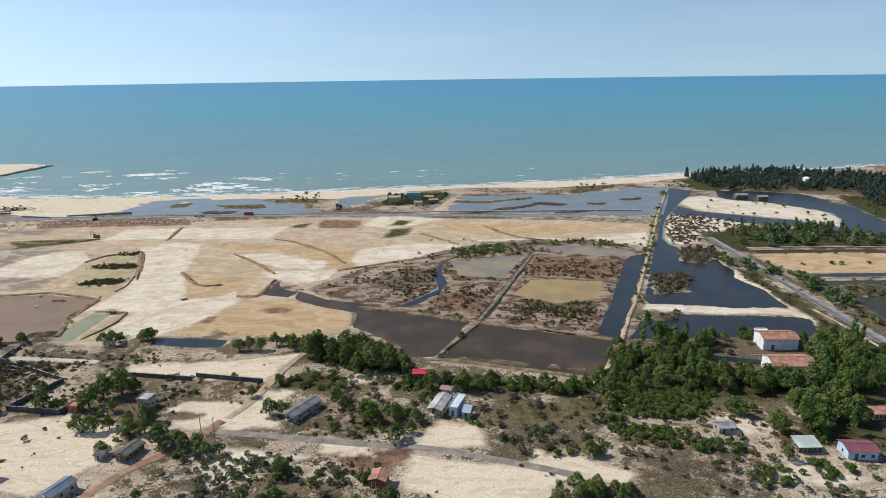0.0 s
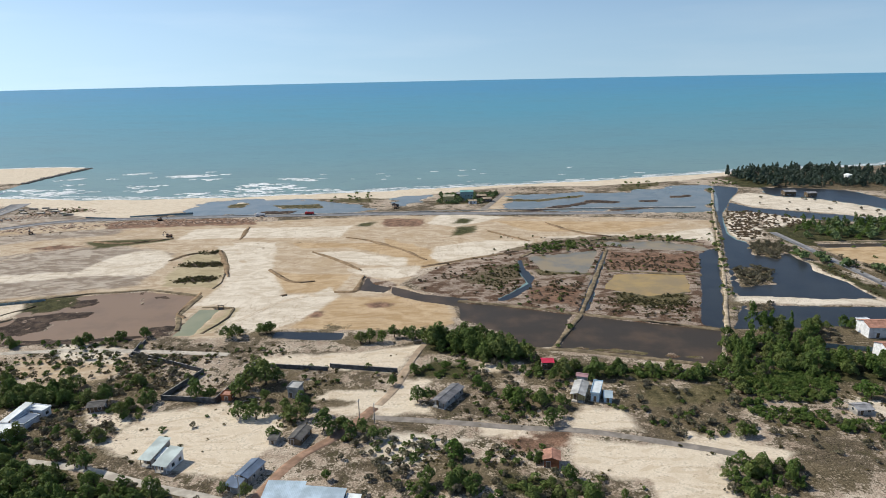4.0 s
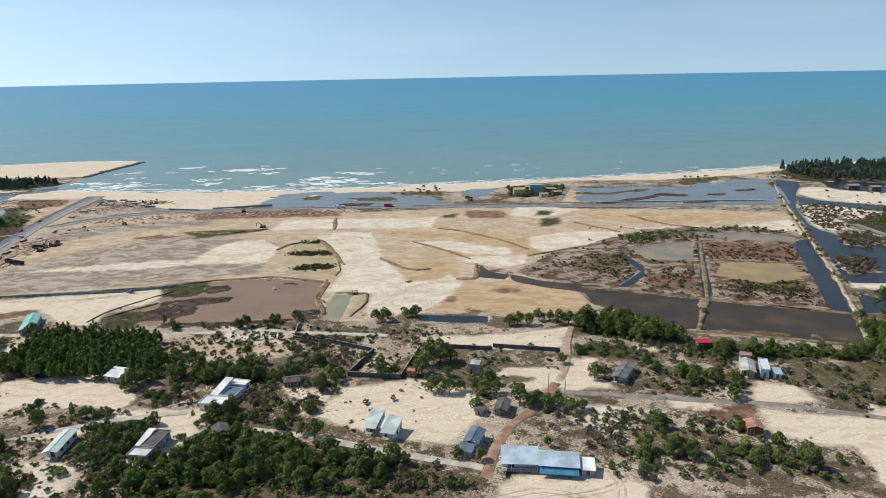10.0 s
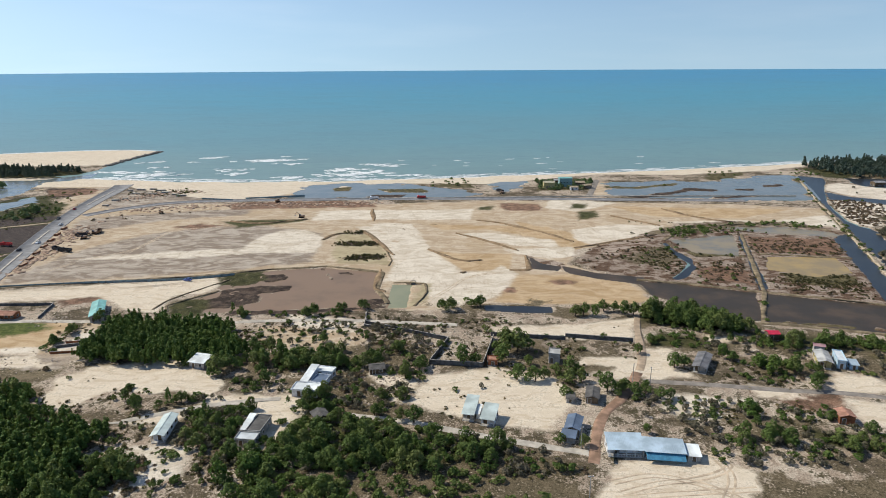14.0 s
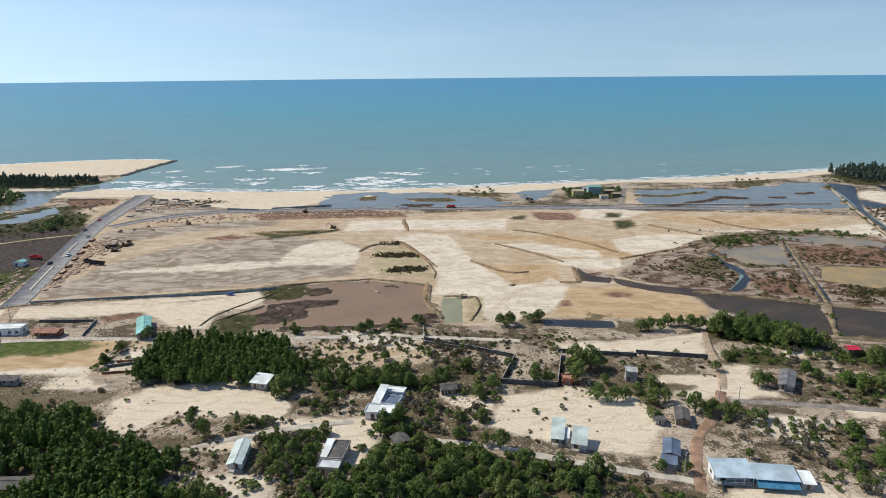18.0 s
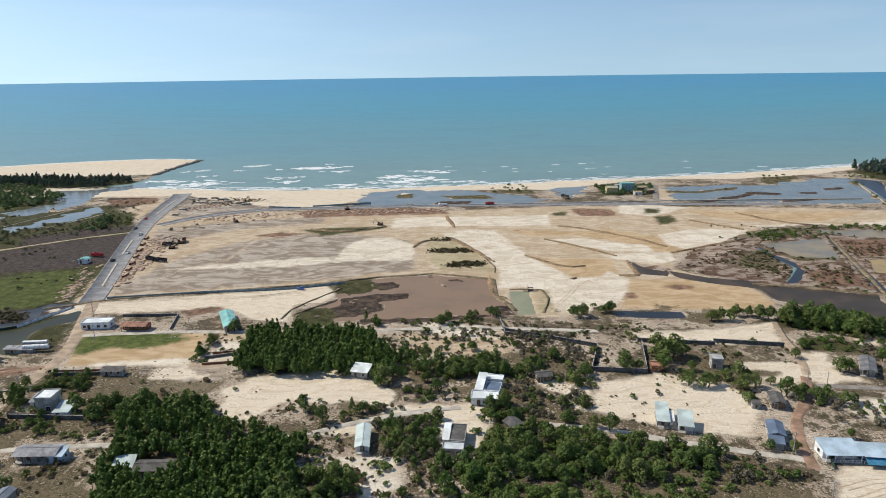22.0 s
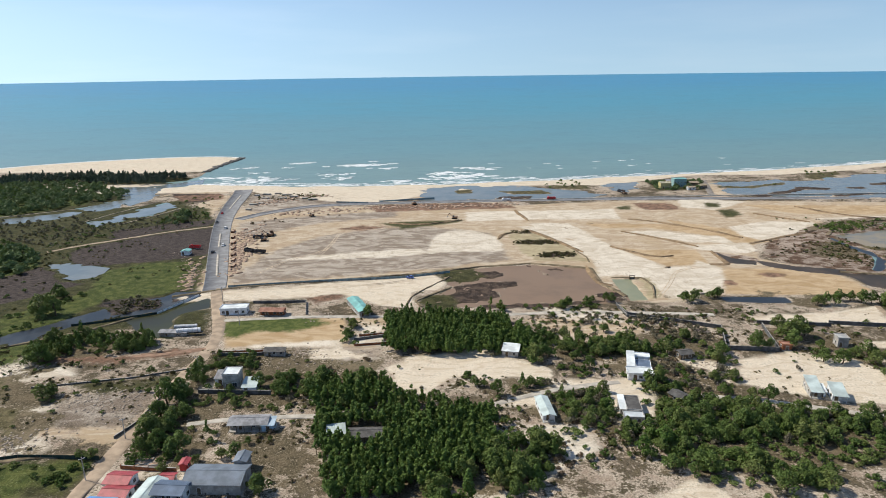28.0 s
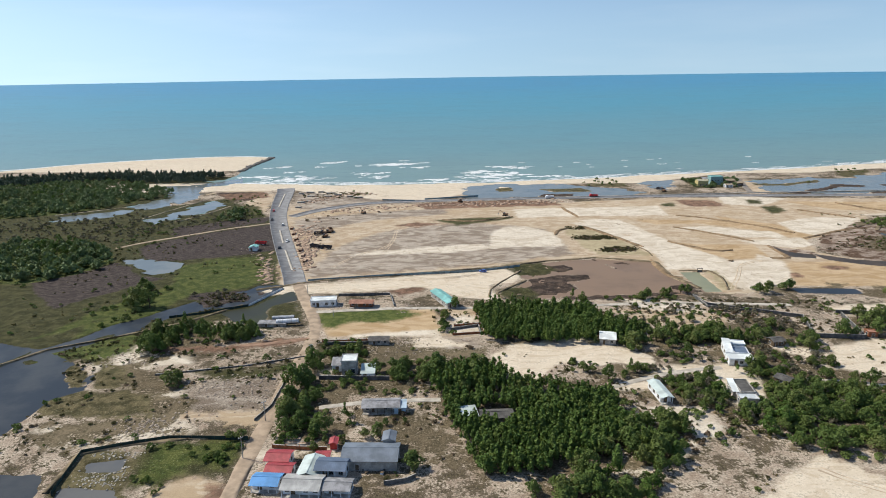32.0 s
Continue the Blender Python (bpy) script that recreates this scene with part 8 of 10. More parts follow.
forest("grove", 5, (194.9, 231.3), (205.9, 231), (213.5, 254.1), (214.7, 276.2), (205.7, 254.3), size=(0.8, 1.4))
forest("grove", 4.5, (211.8, 249.1), (238.7, 248.3), (252.7, 275), (226.3, 282), size=(1.0, 1.7))
forest("grove", 4.5, (248.8, 202), (267.7, 201.5), (311.7, 267.1), (299.7, 273.4), (279.3, 247.1), (263.7, 229.4), size=(1.2, 2.0))
forest("broad", 2.8, (-66.7, 145.7), (-71.9, 157.5), (-69.6, 167.2), (-53.2, 169.8), (-38.8, 166.5), (-31.9, 155.3), (-34.7, 145.1), size=(0.7, 1.4))
forest("bright", 1.2, (-68.3, 145.7), (-69.9, 158.8), (-52.4, 166.8), (-37.2, 158.1), (-34.7, 145.1), size=(0.6, 1.1))
forest("broad", 3.2, (-63, 160.9), (-44.6, 174.1), (-4.9, 164.8), (-29.1, 130.7), (-50.5, 139.4), (-63.9, 145.5), size=(0.8, 1.5))
for kind, x, y, s in (
        ("broad", 12.3, 285, 1.30), ("broad", -44.8, 283.8, 1.02), ("broad", -54.7, 281.7, 0.83),
        ("young", 238.9, 215.8, 1.49),
        ("broad", -87.3, 221.8, 1.45),
        ("broad", 10.8, 284.5, 1.21), ("broad", -0.9, 282.7, 0.90), ("young", -87.8, 178.4, 0.70),
        ):
    tree(kind, x, y, s)

forest("hedge", 3, (-66.7, 145.7), (-71.9, 157.5), (-53.2, 169.8), (-15, 166), (9.7, 154.5), (9.1, 144.2))
forest("shrubrow", 5, (-41, 174.5), (-8.2, 166.6), (9, 159.8), (22.5, 143.2), (16.2, 134.1), (-55, 136.9), (-53.5, 154.1))
forest("shrubrow", 4, (-63, 160.9), (-44.6, 174.1), (-4.9, 164.8), (-32.8, 125.6), (-50.5, 139.4), (-63.9, 145.5))
forest("dry", 5, (-113.2, 143.9), (-95.6, 164.4), (-71.2, 166.3), (-70.6, 149.6), (-81, 142.6))
forest("shrubrow", 3, (-114.9, 146.4), (-112.9, 168.2), (-95.5, 167.4), (-82.4, 176.4), (-78.5, 163.7), (-80.4, 147.4))
forest("broad", 4, (-113.6, 151.4), (-112.7, 165.2), (-97.3, 164.5), (-96, 150.6), (-105.5, 144.8), size=(0.7, 1.2))
forest("broad", 3, (-93.3, 176.9), (-88.8, 191), (-74.3, 198.3), (-69.5, 190.1), (-80.3, 179.7), (-86.8, 167), size=(0.6, 1.1))
forest("broad", 3, (-102.4, 193.6), (-86.5, 196.8), (-84, 202.9), (-90.1, 203.2), (-102.4, 199.6), size=(0.5, 0.9))
for kind, x, y, s in (
        ("young", -69.2, 153.4, 1.41), 
        ("broad", -58.3, 141.7, 1.02),
        ("broad", -76.7, 157.8, 0.61), ("broad", -171.6, 203, 1.66),
        ("broad", -289.6, 225.8, 1.74), ("broad", -313.2, 280.2, 2.08), ("broad", -320.4, 280.7, 2.29), ("broad", -224.1, 190.3, 1.83),
        ("broad", -222.5, 172.4, 1.69), ("broad", -269.4, 199.5, 1.10)):
    tree(kind, x, y, s)

forest("broad", 7, (-72.8, 232.4), (-68.2, 234), (-51.5, 233.3), (-39.2, 226.4), (-36.7, 219.8), (-47.8, 220.3), (-57.4, 222.4), (-67.4, 223.7), size=(0.9, 1.3))
forest("bright", 2.5, (-72.1, 232.3), (-68.2, 234), (-51.1, 232.3), (-48.1, 225), (-68, 225), size=(0.9, 1.3))
forest("hedge", 14, (-71.9, 230.5), (-50.4, 230.5), (-38.5, 224.6), (-36.2, 218.6), (-47.2, 219), (-66.7, 222.4))
forest("broad", 5, (-92.7, 246.9), (-77.1, 238.7), (-69.1, 225.9), (-80.9, 227.3), size=(0.9, 1.4))
forest("broad", 2.5, (-94.7, 217.3), (-81.6, 214), (-80.1, 222.1), (-87.8, 232.1), (-102.2, 230.9), size=(0.9, 1.4))
forest("broad", 5, (-70.2, 209.6), (-64.8, 209.4), (-69, 217.5), (-74, 217.7), size=(0.9, 1.2))
forest("broad", 3, (-62.2, 205.6), (-58.3, 205.4), (-62.2, 213.2), (-65.6, 213.3), size=(0.7, 1.0))
forest("hedge", 5, (-81.4, 205.2), (-66.6, 204.6), (-61.6, 206.3), (-72.7, 212.4), (-84.3, 211.7))
forest("greybrush", 5, (-81.4, 205.2), (-66.6, 204.6), (-61.6, 206.3), (-72.7, 212.4), (-84.3, 211.7))
forest("broad", 6, (-59.1, 194.9), (-57.8, 200.7), (-50, 202.2), (-45.3, 196.8), (-41.4, 186.9), (-50.2, 185.6), size=(0.8, 1.2))
forest("hedge", 8, (-57.3, 189), (-57.8, 200.7), (-48.7, 201.4), (-41.1, 186.9))
forest("greybrush", 4.5, (-48.5, 203.9), (-45.8, 219.4), (-25.7, 220.6), (-15.5, 214), (-18, 197.4), (-21.9, 187.7), (-40.7, 190))
forest("dry", 4.5, (-48.5, 203.9), (-45.8, 219.4), (-25.7, 220.6), (-18, 197.4), (-21.9, 187.7), (-40.7, 190))
forest("hedge", 5, (-48.5, 203.9), (-45.8, 219.4), (-25.7, 220.6), (-18, 197.4), (-21.9, 187.7), (-40.7, 190))
forest("greybrush", 6, (-37.2, 221.1), (-40.8, 266.5), (-13.8, 256.5), (-6, 242.8), (-11.2, 224.3), (-18.9, 212.2))
forest("dry", 5, (-39.8, 263.5), (-13.8, 256.5), (-10, 245.6), (-13.5, 228.8), (-33.4, 244.1))
forest("broad", 5.2, (-73.1, 164), (-70.4, 169.4), (-64.1, 180.7), (-50.3, 184.1), (-38.2, 185.2), (-21.9, 182.8), (-9, 170.1), (-4.9, 157.6), (-70.1, 159.6), size=(0.75, 1.25))
forest("hedge", 7, (-73.1, 164), (-70.4, 169.4), (-64.1, 180.7), (-50.3, 184.1), (-38.2, 185.2), (-21.9, 182.8), (-9, 170.1), (-4.9, 157.6), (-70.1, 159.6))
forest("greybrush", 5, (-73.1, 164), (-70.4, 169.4), (-64.1, 180.7), (-50.3, 184.1), (-38.2, 185.2), (-21.9, 182.8), (-9, 170.1), (-4.9, 157.6), (-70.1, 159.6))
forest("bright", 1.4, (-73.1, 164), (-70.4, 169.4), (-64.1, 180.7), (-50.3, 184.1), (-38.2, 185.2), (-21.9, 182.8), (-9, 170.1), (-4.9, 157.6), (-70.1, 159.6), size=(0.5, 0.9))
forest("shrubrow", 4, (-73.1, 164), (-70.4, 169.4), (-64.1, 180.7), (-50.3, 184.1), (-38.2, 185.2), (-21.9, 182.8), (-9, 170.1), (-4.9, 157.6), (-70.1, 159.6))
forest("broad", 5.2, (-13.6, 179.9), (-3.2, 178.1), (10.9, 175.3), (15.2, 169.3), (9.1, 162.4), (-6.5, 160), size=(0.75, 1.25))
forest("hedge", 7, (-13.6, 179.9), (-3.2, 178.1), (10.9, 175.3), (15.2, 169.3), (9.1, 162.4), (-6.5, 160))
forest("greybrush", 5, (-13.6, 179.9), (-3.2, 178.1), (10.9, 175.3), (15.2, 169.3), (9.1, 162.4), (-6.5, 160))
forest("bright", 1.4, (-13.6, 179.9), (-3.2, 178.1), (10.9, 175.3), (15.2, 169.3), (9.1, 162.4), (-6.5, 160), size=(0.5, 0.9))
forest("shrubrow", 4, (-13.6, 179.9), (-3.2, 178.1), (10.9, 175.3), (15.2, 169.3), (9.1, 162.4), (-6.5, 160))
forest("greybrush", 10, (-97.1, 198.7), (-82.4, 199.2), (-73.5, 196.8), (-70, 186.3), (-73.2, 176.2), (-78.9, 172.3))
forest("hedge", 9, (-97.1, 198.7), (-82.4, 199.2), (-73.5, 196.8), (-70, 186.3), (-73.2, 176.2), (-78.9, 172.3))
forest("broad", 3, (-95.9, 197), (-81.8, 198.1), (-74, 194.5), (-71.7, 184.9), (-75.8, 177.7), (-82.8, 177.9), size=(0.6, 1.0))
forest("broad", 5, (-37.3, 225.4), (-30.1, 234.2), (-23.6, 214.4), (-33.2, 216), size=(0.7, 1.2))
forest("broad", 6, (-30.5, 236.6), (-22, 236.2), (-11.2, 222.1), (-13.9, 212), (-22.8, 213.1), size=(0.7, 1.2))
forest("hedge", 6, (-37.2, 221.1), (-33, 244.1), (-23.5, 241.1), (-11.7, 222.2), (-13.7, 211.2), (-22.3, 211.6))
forest("hedge", 5, (0.4, 223.8), (9.9, 223.4), (7.6, 230.2), (-0.5, 232.9))
forest("scrub", 10, (13.7, 219), (33.4, 204.4), (46.9, 202), (44.6, 211.6), (23.5, 222.8))
forest("broad", 17, (82.9, 265), (93.4, 262), (104.2, 255.7), (122.6, 251.4), (125.7, 260.4), (106.7, 268.6), (85.4, 272.3), size=(1.3, 1.9))
forest("hedge", 10, (82.9, 265), (93, 259.7), (103.6, 252.3), (122.1, 249.2), (125.7, 260.4), (106.7, 268.6), (85.4, 272.3))
forest("hedge", 7, (80.1, 238.8), (100.4, 235.4), (103, 249.1), (84, 253.3))
forest("bright", 2, (84.8, 241.1), (100.9, 237.8), (102.6, 247), (85.9, 249.9), size=(0.5, 0.8))
forest("broad", 2, (100.9, 237.8), (119.8, 234.5), (123.4, 248.1), (104.1, 249), size=(0.6, 1.0))
forest("greybrush", 6, (100.6, 230.6), (114.8, 227.7), (121.1, 248.2), (105.3, 249))
forest("broad", 5, (120.6, 239.4), (143.2, 233.4), (160.8, 234), (174.9, 231.9), (192.9, 229.7), (197.7, 238.2), (164.6, 242.9), (126.5, 251.2), size=(0.6, 1.05))
forest("hedge", 9, (120.2, 237.9), (142.7, 232), (160.8, 234), (192.9, 229.7), (197.7, 238.2), (164.6, 242.9), (126.5, 251.2))
forest("broad", 3, (121.7, 218.6), (128.6, 200.6), (135.7, 217.9), (139, 233.6), (124.1, 234.3), size=(0.7, 1.1))
forest("hedge", 3, (110.6, 214.9), (128.6, 200.6), (135.7, 217.9), (124.1, 234.3))
forest("broad", 4, (111.6, 219), (117.9, 213.7), (122.3, 229.6), (116.6, 232.2), size=(0.8, 1.2))
forest("hedge", 3, (96.3, 213.4), (119.2, 203.6), (123.7, 218.5), (106.5, 223.5))
forest("scrub", 16, (95.6, 209.5), (128.3, 202.4), (123.7, 218.5), (104.5, 223.6))
forest("greybrush", 2.5, (146, 213.4), (152.9, 211), (166.3, 195.6), (184.1, 194.9), (194.3, 211.3), (197.8, 230.9), (156.1, 228.1))
forest("scrub", 3, (146, 213.4), (152.9, 211), (166.3, 195.6), (184.1, 194.9), (194.3, 211.3), (197.8, 230.9), (156.1, 228.1))
forest("hedge", 0.5, (146, 213.4), (152.9, 211), (166.3, 195.6), (184.1, 194.9), (194.3, 211.3), (197.8, 230.9), (156.1, 228.1))
forest("greybrush", 4, (152, 209.1), (165.7, 194.5), (183.1, 193.2), (189.9, 198.2), (188.8, 205.6), (174, 210.2), (155.7, 212.9))
forest("hedge", 2, (153.1, 207.1), (165.7, 194.5), (181.7, 193.9), (186.6, 202), (172, 206.3))
forest("hedge", 3, (132.6, 209.1), (152.7, 210.6), (156.4, 214.5), (147.6, 217.4))
forest("broad", 5, (182.7, 192.5), (188.4, 193), (193.3, 200.6), (187.8, 200.8), size=(0.6, 1.0))
forest("hedge", 26, (196.4, 224.9), (207.5, 232.8), (240.1, 236.2), (223.8, 214.1), (204.5, 215))
forest("hedge", 22, (192, 211.4), (196.7, 215.3), (217.5, 205.6), (211.4, 197.3), (194.2, 205))
forest("broad", 4, (192.8, 215.5), (196.7, 215.3), (201.3, 233.1), (194.2, 235.9), size=(0.7, 1.1))
forest("grove", 9, (169.4, 173.6), (176.8, 177.6), (184.3, 178.8), (193.2, 177), (181.1, 156.1), (169, 155.8), size=(0.7, 1.1))
forest("hedge", 9, (169.4, 173.6), (176.8, 177.6), (184.3, 178.8), (193.2, 177), (181.1, 156.1), (166.8, 155.9))
forest("greybrush", 6, (169.4, 173.6), (176.8, 177.6), (184.3, 178.8), (193.2, 177), (181.1, 156.1), (166.8, 155.9))
forest("greybrush", 9, (67.2, 181.5), (74.3, 184.3), (80, 181), (78.9, 167.2), (68.6, 167.5))
forest("hedge", 6, (72, 170), (82.7, 176.6), (88.6, 172.2), (86.1, 159.1), (74, 159.4))
forest("scrub", 22, (56.1, 184.9), (60, 197.2), (92.7, 193.9), (123.7, 188.8), (120.5, 179.6), (83.4, 180.9), (68.3, 184.5))
forest("greybrush", 4, (58.7, 184.8), (61.8, 197.2), (92.4, 192.6), (119.6, 187.3), (117.4, 180.3), (83.4, 180.9), (68.3, 184.5))
forest("hedge", 3, (58.7, 184.8), (61.8, 197.2), (92.4, 192.6), (119.6, 187.3), (117.4, 180.3), (83.4, 180.9), (68.3, 184.5))
forest("broad", 3, (101.3, 167.8), (107.5, 175.7), (116.2, 176.8), (127.6, 175), (122.8, 162.7), (109.6, 161.2), size=(0.7, 1.1))
forest("hedge", 5, (92.3, 166.8), (107.8, 176.6), (127.9, 175.9), (122.4, 161.8), (101.3, 159.1))
forest("greybrush", 6, (82.5, 169.7), (107.8, 176.6), (127.9, 175.9), (121.1, 158.4), (78.3, 157.4))
forest("broad", 3.5, (82.5, 169.7), (97.8, 176.9), (105.6, 168.9), (95.2, 158.8), (79.8, 157.4), size=(0.6, 1.1))
forest("hedge", 6, (113.2, 158.2), (131.7, 155.8), (134.5, 165.4), (125.7, 167))
forest("greybrush", 8, (122.8, 159.6), (132.8, 158.1), (136.2, 169.2), (128.3, 169.5))
forest("scrub", 14, (119.2, 158), (143.5, 155.4), (147.3, 168.9), (127.2, 175))
forest("bright", 3, (139.6, 156.7), (145.5, 156.5), (145.4, 160.6), (141.9, 160.7), size=(0.5, 0.8))
for kind, x, y, s in (
        ("broad", 1.3, 224.6, 1.55), ("broad", 6.6, 224.4, 0.93), ("broad", -6.9, 238.9, 0.82), ("broad", -55.8, 245.2, 0.84),
        ("broad", -47.1, 235.9, 0.97), ("broad", 18.3, 232.9, 1.92), ("broad", 23.8, 234.6, 2.09), ("broad", 16.8, 225.7, 1.71),
        ("broad", 27.9, 236.3, 1.38), ("broad", 26.6, 222.7, 1.00), ("broad", 19.7, 242.6, 1.50), ("broad", 20.9, 211.4, 1.39),
        ("broad", 27.1, 209.5, 1.38), ("broad", 30.8, 211.7, 0.95), ("broad", 35.9, 215.1, 1.04), ("broad", 41.2, 216.1, 1.34),
        ("broad", 44.1, 215.2, 0.97), ("broad", 39.1, 208.3, 1.37), ("broad", 43.9, 208.9, 1.09), ("broad", 51.4, 201.8, 1.54),
        ("broad", 54.6, 199.6, 0.97), ("broad", 36.2, 197.5, 1.10),
        ("broad", 9.9, 168.9, 1.31), ("broad", 13.5, 167.3, 0.89), ("broad", 29.1, 170.1, 0.78), ("broad", 35.9, 168.6, 0.95),
        ("young", 56.9, 175.2, 0.80), ("broad", 60.4, 199.3, 1.32), ("broad", 64.2, 199.9, 1.18),
        ("broad", 68.4, 196.2, 1.16), ("broad", 72, 196.8, 0.96), ("broad", 56.3, 202.4, 0.98), ("broad", 61.1, 245.8, 0.67),
        ("broad", 71.7, 232.4, 0.88), ("broad", 79.2, 241.3, 1.07), ("broad", 54.9, 271.4, 1.38), ("broad", 58.9, 272.4, 1.30),
        ("young", 64.1, 272.1, 1.41), ("broad", 68.9, 277, 1.32), ("broad", 77.4, 272.7, 1.39), ("broad", 81.9, 272.4, 1.39),
        ("broad", 73.9, 276.1, 1.12), ("broad", 81.5, 219.4, 1.29), ("broad", 85.3, 220.1, 1.29), ("young", 103.1, 227.3, 1.28),
        ("broad", 105.9, 224.5, 1.00), ("young", 113.8, 219.7, 1.51), ("young", 116.5, 214.6, 1.56),
        ("broad", 135.8, 237.2, 1.46), ("broad", 147.7, 235.6, 1.61), ("broad", 156.9, 235.2, 1.29),
        ("broad", 124.4, 214.3, 1.26), ("broad", 126, 203.3, 1.34), ("young", 93.2, 185.4, 1.60), ("broad", 95.3, 184.7, 0.90),
        ("broad", 85.9, 172.8, 1.15), ("broad", 95.4, 173.3, 1.28), ("broad", 99.5, 170.2, 1.20), ("broad", 92.9, 178.8, 0.75),
        ("broad", 119.3, 182, 0.83), ("broad", 130.5, 162.5, 1.26), ("broad", 130.1, 166, 1.00),
        ("young", 139.2, 164.7, 0.75), ("broad", 125, 163.2, 0.86), ("broad", -15.7, 182.6, 1.41), ("broad", -20.4, 184.6, 0.91),
        ("broad", -28.9, 187.4, 0.98), ("broad", -51.3, 238, 0.82)):
    tree(kind, x, y, s)

forest("grove", 10, (-292.5, 226.2), (-285.1, 222.6), (-287.4, 234.8), (-264, 235.7), (-247.7, 238.2), (-249.4, 248.1), (-269.8, 250.6), (-295.6, 252.2), (-299.2, 241.9), size=(0.8, 1.25))
forest("hedge", 8, (-292.5, 226.2), (-285.1, 222.6), (-286.8, 233.6), (-263.6, 234.5), (-247.3, 237), (-249, 246.8), (-295, 250.9), (-299.2, 241.9))
forest("hedge", 14, (-219.1, 217.9), (-199.1, 216.7), (-202.3, 227.6), (-219.8, 230.8))
forest("broad", 3, (-219.1, 217.9), (-199.1, 216.7), (-202.3, 227.6), (-219.8, 230.8), size=(0.6, 0.9))
forest("broad", 9, (-168.5, 236.5), (-164.6, 236.3), (-165, 263.1), (-169.3, 264.8), size=(0.7, 1.0))
forest("hedge", 8, (-189.8, 194.6), (-168, 192.6), (-168.8, 206.2), (-190.9, 209.8))
forest("broad", 4, (-188.6, 193.7), (-178.2, 192.3), (-179.9, 209.2), (-189.8, 209.7), size=(0.8, 1.1))
forest("broad", 4, (-176.3, 193.1), (-167.1, 194.7), (-168.9, 208.6), (-177, 206.6), size=(0.8, 1.1))
forest("hedge", 6, (-225.3, 165.6), (-226.8, 191.5), (-217.7, 195.3), (-212.5, 175.3), (-216, 155.8), (-223.7, 153.2))
forest("broad", 2, (-224.4, 165.6), (-226.8, 191.5), (-217.7, 195.3), (-212.5, 175.3), (-216, 155.8), size=(0.8, 1.2))
forest("dry", 3, (-189.4, 214.7), (-153.6, 212.7), (-154.7, 230.4), (-188.9, 229))
forest("islandbrush", 10, (-293, 283.2), (-287.3, 295.9), (-273.7, 298.4), (-269, 289.7), (-282.5, 283.3))
forest("hedge", 5, (-323, 247.5), (-306.8, 264.9), (-313.9, 273.9), (-327.2, 259.3))
forest("islandbrush", 5, (-333.1, 225.3), (-312.7, 221.6), (-299.2, 200.5), (-316.8, 200.6))
forest("islandbrush", 4, (-328.3, 225.1), (-304.5, 240.4), (-303.9, 243.9), (-316.5, 244.7), (-332.6, 231.8))
forest("hedge", 8, (-90.7, 182), (-84.9, 195.8), (-74.8, 196.8), (-73.2, 179.9), (-74.4, 167.3), (-88, 171.8))
forest("greybrush", 8, (-90.7, 182), (-84.9, 195.8), (-74.8, 196.8), (-73.2, 179.9), (-74.4, 167.3), (-88, 171.8))
forest("broad", 3.5, (-90.7, 182), (-84.7, 194.7), (-74.7, 196.1), (-74, 179.9), (-76, 167.3), (-86.4, 171.7), size=(0.6, 1.0))
forest("hedge", 6, (-83.4, 205.5), (-66.9, 204.9), (-69.3, 212.9), (-83.4, 213.4))
forest("greybrush", 5, (-83.4, 205.5), (-66.9, 204.9), (-69.3, 212.9), (-83.4, 213.4))
forest("hedge", 10, (-119.2, 199.4), (-107.9, 199), (-109.7, 206.5), (-120.8, 208))
forest("broad", 2.5, (-183.7, 194.7), (-164.6, 193), (-147.6, 197.9), (-152.9, 208), (-172.7, 208.7), (-190.6, 209.4), size=(0.8, 1.2))
forest("broad", 6, (-172.4, 183.1), (-129.5, 181.7), (-130, 188), (-148.8, 190.2), (-171.6, 189.4), size=(0.8, 1.2))
forest("islandbrush", 22, (-74.5, 395.8), (-66.9, 403.5), (-50, 402.5), (-46.4, 395.5), (-59.3, 392.3))
forest("islandbrush", 22, (-65, 366.6), (-54.2, 373.1), (-40.8, 371.2), (-38.9, 362.9), (-58.9, 361.7))
forest("islandbrush", 22, (-71.6, 424.1), (-66.3, 431.5), (-58.6, 427.9), (-58.8, 421.8))
for kind, x, y, s in (
        ("broad", -271.4, 196.4, 1.53), ("broad", -268.8, 198, 1.00), ("broad", -221.4, 193.8, 1.98), ("broad", -223.3, 181.1, 1.44),
        ("broad", -223.1, 170.2, 1.30), ("broad", -220.5, 160.3, 1.11), ("broad", -234.5, 158.5, 0.97), ("broad", -238, 158.7, 0.78),
        ("broad", -161.4, 270.2, 1.31), ("broad", -195.1, 202, 1.34), ("broad", -218.6, 208.9, 1.45), ("broad", -222.7, 219.1, 1.01),
        ("broad", -185.9, 196.2, 1.39), ("broad", -172.7, 195.5, 1.23), ("broad", -239.8, 214, 0.74), ("young", -74, 179.9, 1.05),
        ("young", -60.8, 158.1, 1.73), ("young", -64.4, 161.1, 1.08), ("broad", -91.1, 217.8, 1.51),
        ("broad", -185.1, 201.7, 1.40), ("broad", -175.3, 194.4, 1.49), ("broad", -171.6, 200.2, 1.40), ("broad", -47.6, 200.5, 1.27),
        ("broad", -52.4, 197.1, 1.11)):
    tree(kind, x, y, s)

